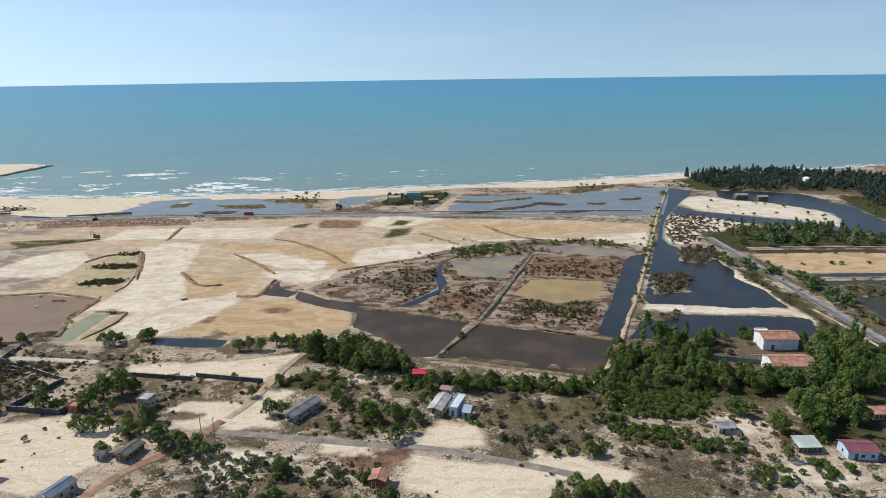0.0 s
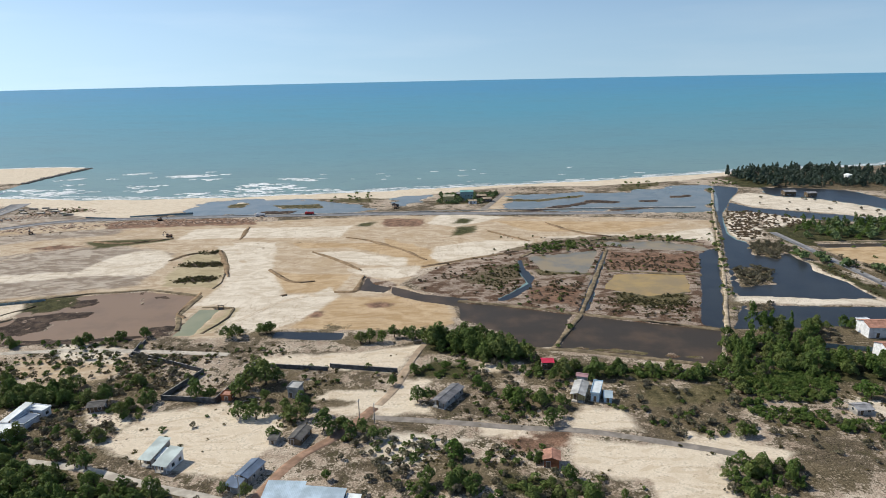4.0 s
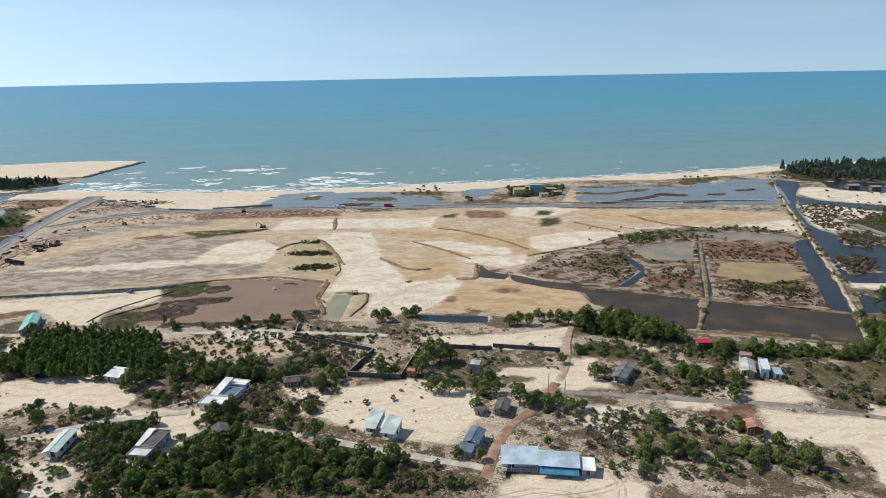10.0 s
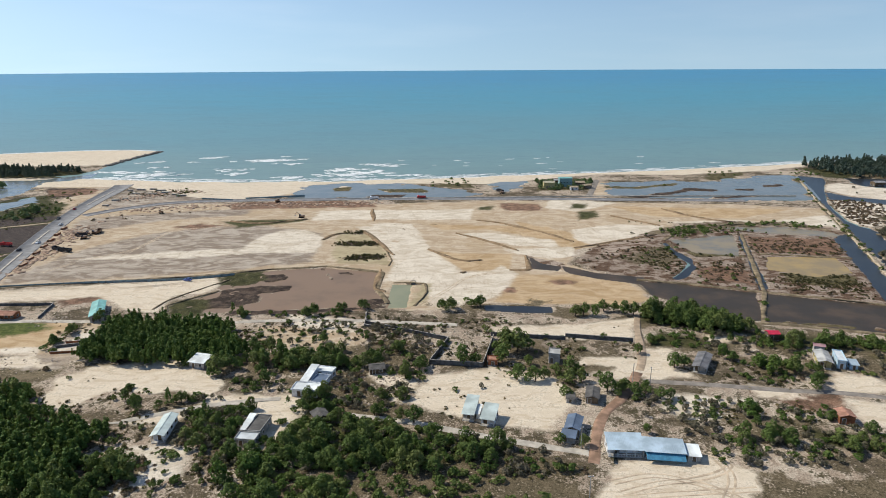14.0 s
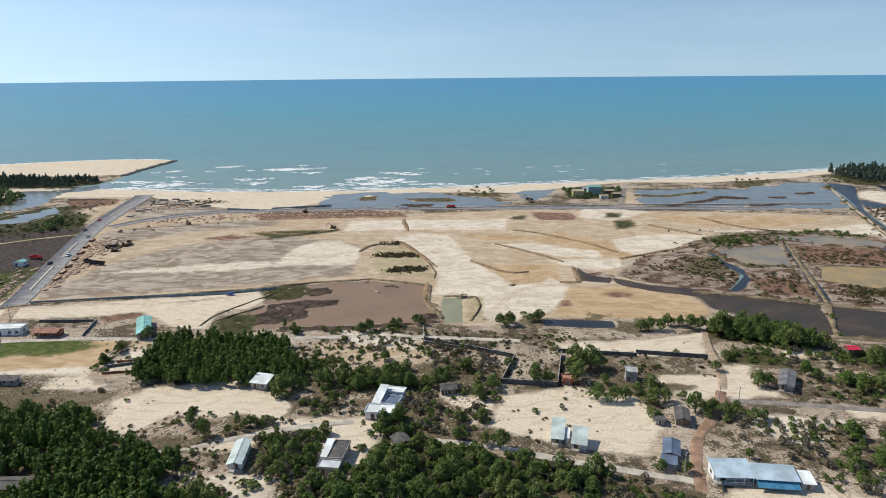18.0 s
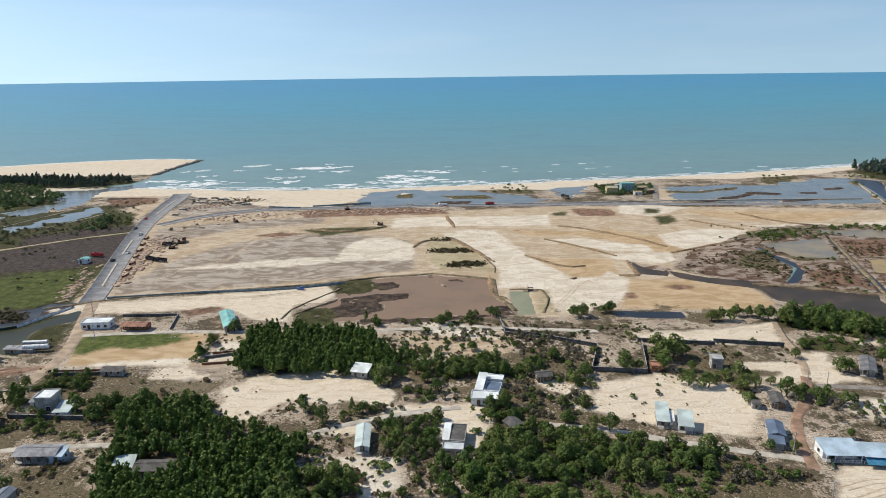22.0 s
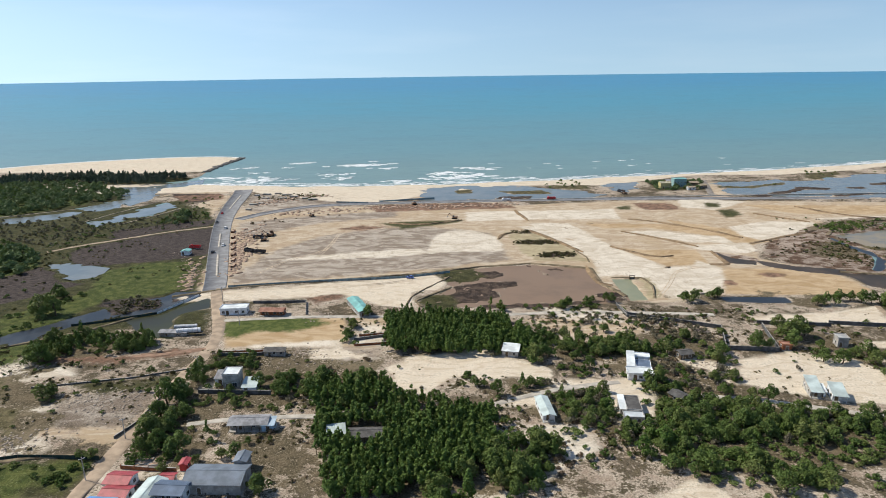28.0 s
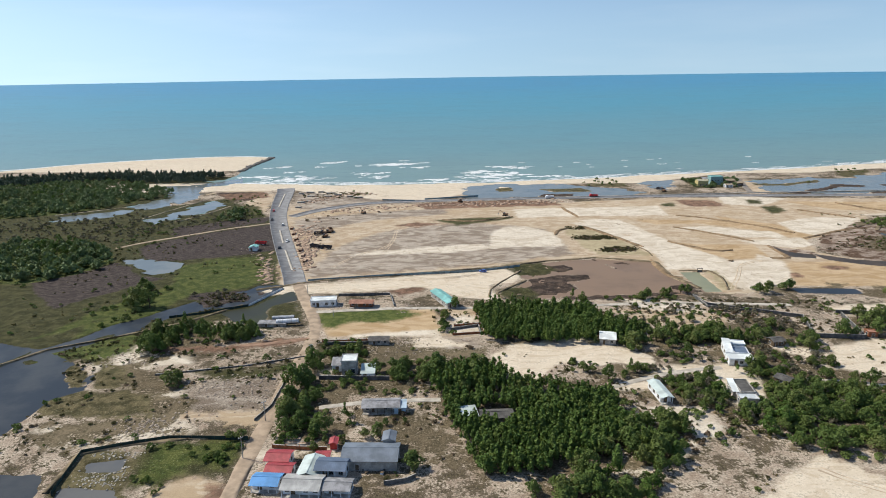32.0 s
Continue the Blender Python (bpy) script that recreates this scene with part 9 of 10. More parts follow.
forest("hedge", 4, (-260.9, 156.7), (-240.2, 156.3), (-234.9, 156.1), (-236.6, 144.1), (-245.7, 146.4), (-251.6, 136), (-257.1, 136.2))
forest("hedge", 4, (-2.8, 199.7), (2.9, 199.4), (1.7, 204.5), (-3.1, 204.7))
forest("greybrush", 5, (3.8, 203.7), (8.6, 203.5), (7.1, 211.1), (2.7, 211.3))
forest("greybrush", 3, (22.9, 184.6), (28.2, 184.4), (27.6, 189.1), (22.2, 189.3))
forest("scrub", 14, (-14.3, 197.3), (8.7, 213), (27.8, 202.8), (28.4, 182.9), (14.4, 183.4), (-7.6, 187.2))
forest("hedge", 4, (5.8, 160.4), (23.8, 166), (32.5, 157.2), (26, 153.1), (3.6, 153.8))
forest("greybrush", 6, (5.8, 160.4), (23.8, 166), (32.5, 157.2), (26, 153.1), (3.6, 153.8))
forest("scrub", 14, (-2.5, 158.7), (24.5, 167.6), (34, 157.1), (26, 153.1), (-3.9, 154))
for kind, x, y, s in (
        ("broad", -27.9, 198.7, 0.91), ("broad", -20.9, 198.5, 1.05), ("broad", -27.4, 187.7, 0.80), ("broad", -31.3, 201.8, 0.64)):
    tree(kind, x, y, s)

forest("grove", 4.5, (199.9, 231.2), (212.6, 262), (235.1, 266.8), (251.4, 272), (240.9, 248.2), (218.5, 246.5), (210.2, 228.8), size=(0.8, 1.3))
forest("greybrush", 8, (199.9, 231.2), (212.6, 262), (251.4, 272), (240.9, 248.2), (218.5, 246.5), (210.2, 228.8))
forest("grove", 9, (216.1, 236.8), (234.1, 232.8), (246.9, 229.9), (265.2, 230.2), (271, 240.2), (238.4, 242.6), (220.7, 246.4), size=(1.1, 1.6))
forest("grove", 5, (236.8, 274.3), (271, 270.8), (274.6, 277.9), (242.3, 285.3), size=(0.7, 1.1))
forest("hedge", 6, (239.8, 245.8), (255.6, 243), (261.6, 252.6), (243.1, 253.2))
forest("greybrush", 6, (247.7, 263.6), (264.1, 262), (268.9, 271.4), (251.4, 272))
forest("islandbrush", 7, (174, 323.5), (215.9, 321.8), (211.2, 301.3), (174, 304.2))
forest("dry", 5, (190.4, 404.5), (244.8, 397.9), (236, 367.3), (185.6, 372.9))
forest("dry", 4, (-190, 204.6), (-150.8, 211), (-152.2, 215.3), (-192.1, 212.7))
forest("greybrush", 4, (-180.7, 186.3), (-142.2, 184.8), (-146.3, 197.1), (-184.2, 196.8))
for kind, x, y, s in (
        ("young", 237.2, 217.4, 1.41), ("broad", 236, 219.7, 0.72), ("broad", 244.1, 218.7, 0.64), ("broad", 223.9, 209.7, 0.68),
        ("broad", 245.8, 207.7, 1.08), ("broad", 246.6, 204.3, 0.93), ("broad", 241, 189.8, 0.99), ("broad", 185.3, 194, 0.89),
        ("broad", 187.8, 193.6, 0.63), ("broad", 220.5, 214.8, 0.63), ("broad", -158.2, 196.5, 1.63), ("broad", -154.5, 200.8, 1.44),
        ("broad", -159, 190.9, 1.03), ("broad", -175.3, 196.5, 1.27), ("broad", -177.7, 194.1, 0.84), ("broad", -148.5, 192.5, 0.97),
        ("broad", -116, 198.5, 0.93), ("broad", -112.7, 197.6, 0.64), ("broad", -153.7, 191.3, 0.83)):
    tree(kind, x, y, s)

forest("hedge", 1.5, (-88.2, 262.7), (-42.3, 265.5), (-36.7, 248.3), (-47.6, 233.2), (-66.3, 236.8), (-80.2, 246.3))
forest("greybrush", 1.5, (-88.2, 262.7), (-42.3, 265.5), (-36.7, 248.3), (-47.6, 233.2), (-66.3, 236.8), (-80.2, 246.3))

forest("hedge", 3, (208.4, 192), (229.3, 191.5), (231, 198.2), (213.6, 200.5))
forest("hedge", 5, (225, 178.4), (231.7, 177.8), (235, 185.1), (229.7, 185.8))
forest("hedge", 3, (228.8, 170), (251, 169.6), (264.8, 189.3), (247.6, 191.1), (231.8, 175.3))
forest("greybrush", 2, (189.1, 192.4), (227.6, 170.5), (251.4, 170.1), (242.6, 194.2), (224.5, 211.1))

HEAPS = {"tall": ("slender_trees", "slender upright green trees between the broader crowns", "woods"),
         "greybrush": ("grey_brush", "dense grey-brown leafless brush at the water", "brush"),
         "hedge": ("planted_shrubs", "dense rows of bright green planted shrubs", "shrubs"),
         "young": ("young_trees", "lighter yellow-green young trees in the marsh", "woods"),
         "tuft": ("dry_grass", "small tufts of dry straw-coloured grass on sand", "grass"),
         "scrub": ("low_scrub", "dull olive scrub scattered over the sand", "scrub"), "bush": ("green_shrubs", "low green shrubs scattered over the sand", "shrubs"),
         "dry": ("dry_brush", "heaps of dry reddish-brown brush", "brush"), "casuarina": ("casuarina_wood", "dense dark casuarina wood near the shore", "woods"),
         "plantation": ("plantation_stand", "dense dark green plantation of slender trees", "woods"), "broad": ("broadleaf_thicket", "dense green broadleaf thicket between the village houses", "woods"),
         "broad_far": ("distant_trees", "distant green trees and mangroves", "woods")}
for kind, (V, T, _, tones) in STUFF.items():
    name, label, cat = HEAPS[kind]
    me = mesh_arrays(name, np.concatenate(V), np.concatenate(T))
    me.attributes.new("tone", "FLOAT", "POINT").data.foreach_set("value", np.concatenate(tones))
    me.materials.append(SPECS[kind][8])
    tagged(new(name, me), label, cat, kind="stuff")

# ---- surf and jetty ----


def surf():
    """White water: broken crests off the river mouth and a ragged line of foam along the beach."""
    V, Q, n = [], [], 0
    rng = np.random.default_rng(3)

    def crest(x, y, length, deep, turn):
        nonlocal n
        k = max(4, int(length / 1.6))
        s = np.linspace(-1, 1, k + 1)
        w = deep * np.sqrt(np.clip(1 - s * s, 0, 1)) * (0.35 + 0.9 * wave(s * length + x * 7, np.full(k + 1, y * 3), 2.2))
        bow = (1 - s * s) * length * 0.08 + (wave(s * length * 1.0 + x, np.full(k + 1, y), 4.0) - 0.5) * 3.5
        px = x + s * length / 2 * math.cos(turn)
        py = y + s * length / 2 * math.sin(turn) - bow
        rows = [np.column_stack([px, py + w * f, np.full(k + 1, -0.37 + z)]) for f, z in ((-0.5, 0.0), (-0.1, 0.42), (0.2, 0.35), (0.5, 0.0))]
        V.append(np.stack(rows, 1).reshape(-1, 3))
        i = (np.arange(k)[:, None] * 4 + np.arange(3)[None, :]).ravel() + n
        Q.append(np.stack([i, i + 4, i + 5, i + 1], 1))
        n += 4 * (k + 1)

    for _ in range(30):
        x = rng.uniform(-390, -40)
        shore = np.interp(x, [p[0] for p in SHORE[10:]], [p[1] for p in SHORE[10:]])
        y = shore + 12 + 175 * rng.random() ** 1.1 * (1.0 if x < -180 else 0.6)
        big = rng.uniform(0.5, 1.6)
        tilt = rng.normal(0.05, 0.12)
        for _ in range(int(5 + 7 * big)):
            u = rng.normal(0, 9 * big)
            crest(x + u, y + u * tilt + rng.normal(0, 4.0 * big), rng.uniform(4, 12) * big, rng.uniform(1.6, 6.5) * big, tilt + rng.normal(0, 0.25))
    for _ in range(16):
        x = rng.uniform(-60, 330)
        shore = np.interp(x, [p[0] for p in SHORE[10:]], [p[1] for p in SHORE[10:]])
        crest(x, shore + rng.uniform(20, 150), rng.uniform(4, 14), rng.uniform(1.0, 3.0), rng.normal(0.1, 0.1))
    line, _ = smooth_line(SHORE[10:-1], 9.0)
    for (x, y), (x2, y2) in zip(line[:-1], line[1:]):
        turn = math.atan2(y2 - y, x2 - x)
        for off, p in ((3.0, 0.85), (9.0, 0.7), (16.0, 0.35)):
            if rng.random() < p:
                crest(x, y + off + rng.normal(0, 1.2), rng.uniform(9, 24), rng.uniform(1.5, 4.0), turn)
    line, _ = smooth_line(SHORE[1:7], 10.0)
    for (x, y), (x2, y2) in zip(line[:-1], line[1:]):
        crest(x, y + 4, rng.uniform(10, 26), rng.uniform(2, 6), math.atan2(y2 - y, x2 - x))
    me = mesh_arrays("breaking_waves", np.concatenate(V), np.concatenate(Q))
    me.materials.append(M_FOAM)
    tagged(new("breaking_waves", me), "white breaking waves and foam along the beach", "surf", kind="stuff")


surf()


def rock(rng, r):
    bm = bmesh.new()
    bmesh.ops.create_icosphere(bm, subdivisions=1, radius=r)
    for v in bm.verts:
        v.co *= rng.uniform(0.7, 1.25)
        v.co.z *= 0.7
    return bm


def heap_mesh(name, spots, size, material, label, category, flat=0.7, sub=2):
    """Lumpy heaps of loose material joined into one mesh."""
    rng = np.random.default_rng(len(spots) + 17)
    base = bmesh.new()
    bmesh.ops.create_icosphere(base, subdivisions=sub, radius=1.0)
    P = np.array([v.co[:] for v in base.verts])
    F = np.array([[v.index for v in f.verts] for f in base.faces])
    base.free()
    V, T = [], []
    for i, (x, y) in enumerate(spots):
        s = size * rng.uniform(0.45, 1.3)
        q = P * (1 + 0.35 * (rng.random(len(P))[:, None] - 0.5)) * [s * rng.uniform(0.8, 1.5), s, s * flat]
        a = rng.random() * 6.28
        q = np.column_stack([q[:, 0] * math.cos(a) - q[:, 1] * math.sin(a) + x, q[:, 0] * math.sin(a) + q[:, 1] * math.cos(a) + y, q[:, 2] + at(x, y)])
        V.append(q), T.append(F + i * len(P))
    me = mesh_arrays(name, np.concatenate(V), np.concatenate(T))
    me.materials.append(material)
    tagged(new(name, me), label, category, kind="stuff")


def along(pts, n, spread, seed):
    rng = np.random.default_rng(seed)
    p = np.array(pts, float)
    d = np.concatenate([[0], np.cumsum(np.linalg.norm(np.diff(p, axis=0), axis=1))])
    s = rng.random(n) * d[-1]
    return np.stack([np.interp(s, d, p[:, k]) + rng.normal(0, spread, n) for k in range(2)], 1)


heap_mesh("jetty_rocks", along([(-388.3, 879.4), (-394.3, 827.2), (-396.8, 780.2), (-398.1, 747)], 420, 1.6, 1), 1.5, M_ROCK, "dark rock armour of a long jetty", "rocks", 0.9, 1)
heap_mesh("spoil_heaps", np.concatenate([
    along([(-256.6, 502.4), (-224.5, 511.4), (-177.2, 520.2), (-122.6, 524.7), (-57.4, 524.4)], 260, 5.0, 2),
    along([(-249.6, 374.4), (-256.5, 405.1), (-260.5, 441), (-260.7, 457)], 120, 5.5, 3),
    along([(-247.2, 333.7), (-249.7, 368.8), (-260.2, 411.9)], 90, 2.0, 4),
    along([(-281.2, 546.6), (-261.9, 570.3), (-235.9, 582.3)], 160, 7.0, 5),
    along([(-246.6, 347.4), (-260, 401.5), (-271.5, 452.7)], 90, 2.2, 6),
    along([(-272.5, 349.4), (-262.1, 316.3), (-278.6, 374.8)], 70, 3.0, 7),
]), 1.35, M_DEBRIS, "heaps of excavated earth beside the new road", "earth", 0.36, 2)
heap_mesh("rubble", np.concatenate([
    along([(-285.5, 521.8), (-267.3, 570.3), (-238.8, 587.3), (-203.9, 564.3)], 240, 7.0, 21),
    along([(-273.7, 478.2), (-239.3, 483.3), (-196, 496.2), (-159.4, 501.7)], 260, 5.0, 22),
    along([(-264.1, 427.7), (-256.2, 443.7), (-242.5, 456.7)], 160, 9.0, 23),
    along([(-249.9, 370.3), (-251.8, 396.8)], 90, 5.0, 24),
    along([(-275.6, 539.5), (-258.8, 562.6), (-239.2, 577.2)], 120, 6.0, 8),
    along([(-293.3, 389.7), (-272.5, 349.4)], 60, 3.0, 9),
    along([(-190.6, 271.8), (-179.6, 275)], 80, 3.0, 10),
    along([(-202.6, 223.2), (-169.7, 225.7), (-154.9, 231.8)], 120, 6.0, 11),
    along([(-262.9, 191.4), (-253.2, 197.2), (-237.1, 192.1), (-243.4, 182.5)], 260, 5.0, 33),
    along([(-274.8, 163.2), (-268.4, 167.8), (-259.2, 167.3)], 220, 4.0, 34),
    along([(-305.1, 216.1), (-300.2, 223.5), (-288.4, 220.2)], 160, 4.0, 35),
    along([(-187, 228.9), (-180.9, 232)], 60, 2.0, 36),
    along([(-33.8, 258.5), (-6.2, 248.5), (3.5, 254.2)], 160, 8.0, 12),
    along([(-42.7, 207.4), (-37.1, 212.9), (-24.3, 210.5), (-23.7, 197.7), (-31.8, 194.6)], 260, 4.5, 31),
    along([(-33.1, 257.5), (-18.8, 248.6), (-13.1, 235.8)], 200, 4.0, 32),
]), 0.42, M_RUBBLE, "pale broken masonry rubble scattered on sand", "rubble", 0.5, 1)

M_BERM = plain("berm_earth", (0.26, 0.185, 0.115), 0.97, 0.1, 0.35, 0.3, grain=1.5)
# low earth berms left by the graders across the field
for pts in (((20.9, 460.5), (39.9, 450.5), (63.4, 426), (79.8, 398.5)),
            ((4.4, 422.7), (24.6, 402.5), (41.5, 378.9)),
            ((-13.9, 383.9), (5.2, 356.5), (18, 359.4)),
            ((78, 383.7), (101.3, 396.1), (123.4, 406.4), (140.2, 414.5)),
            ((123.8, 471.7), (136.7, 456.1), (150.2, 439.6)),
            ((-59.8, 430.6), (-45.8, 398.8), (-35.3, 371.1)),
            ((32.1, 340.2), (38.4, 340), (43.8, 339.8), (44.8, 367.7)),
            ((-60.8, 500.2), (-56, 460.9)),
            ((-84.4, 407.6), (-81, 420.7), (-72, 424.9)),
            ((4.9, 335.2), (7.4, 337.1)),
            ((170.4, 495.4), (188, 458.8), (208.8, 448.7)),
            ((-39.9, 342.1), (-40.5, 324.3), (-41, 309.8), (-34.8, 306.1)),
            ((-162.7, 463), (-139.2, 454.6), (-119.8, 460.7), (-106.3, 467.3))):
    ribbon("earth_berm", [1.6, 2.8, 2.4, 1.2], pts, [(1.5, -0.2), (0.7, 0.45), (0, 0.75), (-0.7, 0.45), (-1.5, -0.2)], M_BERM, "low earth berm across the graded field", "berm", 1.0, 2.5)

# the raised strip down the middle of the asphalt road
for pts in (((-254, 338), (-267.5, 383)), ((-273, 402), (-283, 438)), ((-303, 526), (-311, 590))):
    ribbon("road_median", [1.4], pts, [(1.0, 0.0), (0.95, 0.34), (-0.95, 0.34), (-1.0, 0.0)], M_PATH, "pale raised median strip of the asphalt road", "median", 0.0, 4.0)

# the pale kerb wall along the coast road
ribbon("kerb_wall", [1.2], ((-89.6, 545.3), (-41, 544.8), (58.1, 546.1), (197.4, 547.4), (304.4, 543.1)), [(1.0, 0.0), (0.95, 0.6), (-0.95, 0.6), (-1.0, 0.0)], M_PATH, "pale concrete kerb wall along the coast road", "kerb", 0.0, 4.0)

# wheel tracks in the sand
M_TRACK = plain("churned_sand", (0.52, 0.42, 0.31), 0.98, 0.1, 0.3, 0.3, grain=2.0)
for pts in (((41.3, 146.4), (53.4, 151.1), (64.7, 152.1), (76.2, 157.1), (75.2, 162.6), (71.6, 164.2)), ((40.1, 151.3), (52.9, 154.9), (62.7, 150.9), (70, 145.9), (73.1, 142.3)), ((39.2, 144.1), (54.9, 146.1), (78.4, 147.6)),
            ((73, 161.3), (74.6, 153.2), (67.2, 142.4)),
            ((-16.4, 287.6), (-1.8, 309.9), (8.7, 331.3), (27.4, 335.4)),
            ((-202.1, 373), (-197, 410), (-197, 438.9), (-163.9, 445.7)), ((-231.3, 342.6), (-215.6, 373.4), (-200.5, 384.6), (-197, 410)), ((-239.3, 308.2), (-210, 315.4), (-169.7, 314.4), (-133.7, 326.1)),
            ((-64.1, 134.2), (-59.5, 128.8), (-52.4, 123.5)),
            ((-246.9, 315.2), (-237.5, 287.2), (-226.6, 255.9), (-224.6, 236.2), (-226.6, 213.9), (-228.3, 190.5), (-229.1, 160.6), (-229.9, 127.5))):
    for side in (-0.9, 0.9):
        line = np.array(pts)
        d = np.gradient(line, axis=0)
        d /= np.linalg.norm(d, axis=1)[:, None]
        ribbon("wheel_track", [0.55], line + np.stack([-d[:, 1], d[:, 0]], 1) * side, [(1.0, 0.015), (0.5, 0.05), (-0.5, 0.05), (-1.0, 0.015)], M_TRACK, "wheel track pressed into pale sand", "track", 0.25, 3.0)

# ---- vehicles and machines ----


def wheel(parent, x, y, r, w):
    bm = bmesh.new()
    bmesh.ops.create_cone(bm, cap_ends=True, segments=12, radius1=r, radius2=r, depth=w)
    bm.transform(Matrix.Translation((x, y, r)) @ Matrix.Rotation(math.pi / 2, 4, "Y"))
    tyre = part("wheel", bm, M_RUBBER, parent)
    bm = bmesh.new()
    bmesh.ops.create_cone(bm, cap_ends=True, segments=10, radius1=r * 0.55, radius2=r * 0.5, depth=w + 0.04)
    bm.transform(Matrix.Translation((x, y, r)) @ Matrix.Rotation(math.pi / 2, 4, "Y"))
    part("rim", bm, M_STEEL, tyre)


def loft(sections):
    """A hull through cross sections (y, half width, z low, z high)."""
    bm = bmesh.new()
    rings = []
    for y, w, z0, z1 in sections:
        k = min(0.12, w * 0.3)
        rings.append([bm.verts.new(p) for p in ((-w, y, z0), (w, y, z0), (w, y, z1 - k), (w - k, y, z1), (-w + k, y, z1), (-w, y, z1 - k))])
    for a, b in zip(rings[:-1], rings[1:]):
        for i in range(6):
            j = (i + 1) % 6
            bm.faces.new((a[i], a[j], b[j], b[i]))
    bm.faces.new(rings[0][::-1]), bm.faces.new(rings[-1])
    bmesh.ops.recalc_face_normals(bm, faces=bm.faces[:])
    return bm


def car(x, y, rot, paint, label):
    root = thing("car", pose(x, y, at(x, y) + 0.12, 0, 0, rot), label, "car", "cars on the road")
    part("body", loft([(-2.1, 0.8, 0.4, 0.75), (-2.0, 0.88, 0.3, 0.95), (0, 0.9, 0.28, 1.0), (1.9, 0.88, 0.3, 0.9), (2.15, 0.75, 0.4, 0.7)]), paint, root)
    part("cabin", loft([(-1.7, 0.7, 0.95, 1.0), (-1.2, 0.74, 0.95, 1.45), (0.4, 0.74, 0.95, 1.48), (1.1, 0.7, 0.92, 0.98)]), M_PANE, root)
    part("roof", boxes((-0.68, -1.15, 1.44, 0.68, 0.35, 1.52)), paint, root)
    for sx in (-0.8, 0.8):
        for sy in (-1.3, 1.35):
            wheel(root, sx, sy, 0.33, 0.22)


def truck(x, y, rot, paint, label):
    root = thing("dump_truck", pose(x, y, at(x, y) + 0.05, 0, 0, rot), label, "truck", "trucks on the building site")
    part("chassis", boxes((-0.5, -3.6, 0.7, 0.5, 3.4, 1.0)), M_DARK, root)
    part("cab", loft([(2.0, 1.15, 0.8, 2.7), (2.6, 1.2, 0.7, 2.8), (3.4, 1.2, 0.7, 2.4), (3.7, 1.1, 0.7, 1.7)]), paint, root)
    part("windscreen", boxes((-1.0, 3.42, 1.75, 1.0, 3.52, 2.3)), M_PANE, root)
    part("tipper_bed", boxes((-1.25, -3.8, 1.05, 1.25, 1.8, 1.25), (-1.25, -3.8, 1.25, -1.13, 1.8, 2.3), (1.13, -3.8, 1.25, 1.25, 1.8, 2.3), (-1.13, 1.68, 1.25, 1.13, 1.8, 2.5), (-1.13, -3.8, 1.25, 1.13, -3.68, 2.2)), paint, root)
    for sx in (-1.0, 1.0):
        for sy in (-2.8, -1.6, 2.7):
            wheel(root, sx, sy, 0.52, 0.36)


def excavator(x, y, rot, label):
    root = thing("excavator", pose(x, y, at(x, y), 0, 0, rot), label, "excavator", "machines on the building site")
    for sx in (-1, 1):
        part("track", loft([(-1.9, 0.28, 0.2, 0.7), (-1.6, 0.3, 0.0, 0.9), (1.6, 0.3, 0.0, 0.9), (1.9, 0.28, 0.2, 0.7)]), M_RUBBER, root).location.x = sx * 1.05
    part("house", loft([(-2.2, 1.2, 1.0, 2.0), (-1.9, 1.3, 0.95, 2.2), (1.0, 1.3, 0.95, 2.0), (1.2, 1.2, 1.0, 1.8)]), M_ORANGE, root)
    part("cab", loft([(0.0, 0.5, 1.9, 2.8), (1.0, 0.5, 1.2, 2.8), (1.4, 0.45, 1.2, 2.2)]), M_PANE, root).location.x = -0.75
    for nm, a, b, w in (("boom", (0.3, 1.0, 1.8), (0.3, 4.2, 4.2), 0.28), ("stick", (0.3, 4.2, 4.2), (0.3, 6.0, 1.8), 0.2), ("bucket", (0.3, 6.0, 1.8), (0.3, 5.4, 0.9), 0.5)):
        a, b = Vector(a), Vector(b)
        bm = boxes((-w / 2, -w / 2, 0, w / 2, w / 2, (b - a).length))
        bm.transform(Matrix.Translation(a) @ (b - a).to_track_quat("Z", "Y").to_matrix().to_4x4())
        part(nm, bm, M_ORANGE if nm != "bucket" else M_STEEL, root)


def trailer(x, y, rot, paint, label):
    root = thing("tank_trailer", pose(x, y, at(x, y), 0, 0, rot), label, "trailer", "parked trailers")
    bm = bmesh.new()
    bmesh.ops.create_cone(bm, cap_ends=True, segments=16, radius1=1.0, radius2=1.0, depth=10)
    bm.transform(Matrix.Translation((0, 0, 2.1)) @ Matrix.Rotation(math.pi / 2, 4, "X"))
    part("tank", bm, paint, root)
    for sy in (-4, -2, 0, 2, 4):
        bm = bmesh.new()
        bmesh.ops.create_cone(bm, cap_ends=True, segments=16, radius1=1.04, radius2=1.04, depth=0.14)
        bm.transform(Matrix.Translation((0, sy, 2.1)) @ Matrix.Rotation(math.pi / 2, 4, "X"))
        part("band", bm, M_STEEL, root)
    part("chassis", boxes((-0.6, -5.4, 0.75, 0.6, 5.8, 1.0)), M_DARK, root)
    part("landing_leg", boxes((-0.5, 3.4, 0, -0.35, 3.55, 0.8), (0.35, 3.4, 0, 0.5, 3.55, 0.8)), M_STEEL, root)
    for sx in (-0.95, 0.95):
        for sy in (-4.6, -3.4, -2.2):
            wheel(root, sx, sy, 0.48, 0.34)


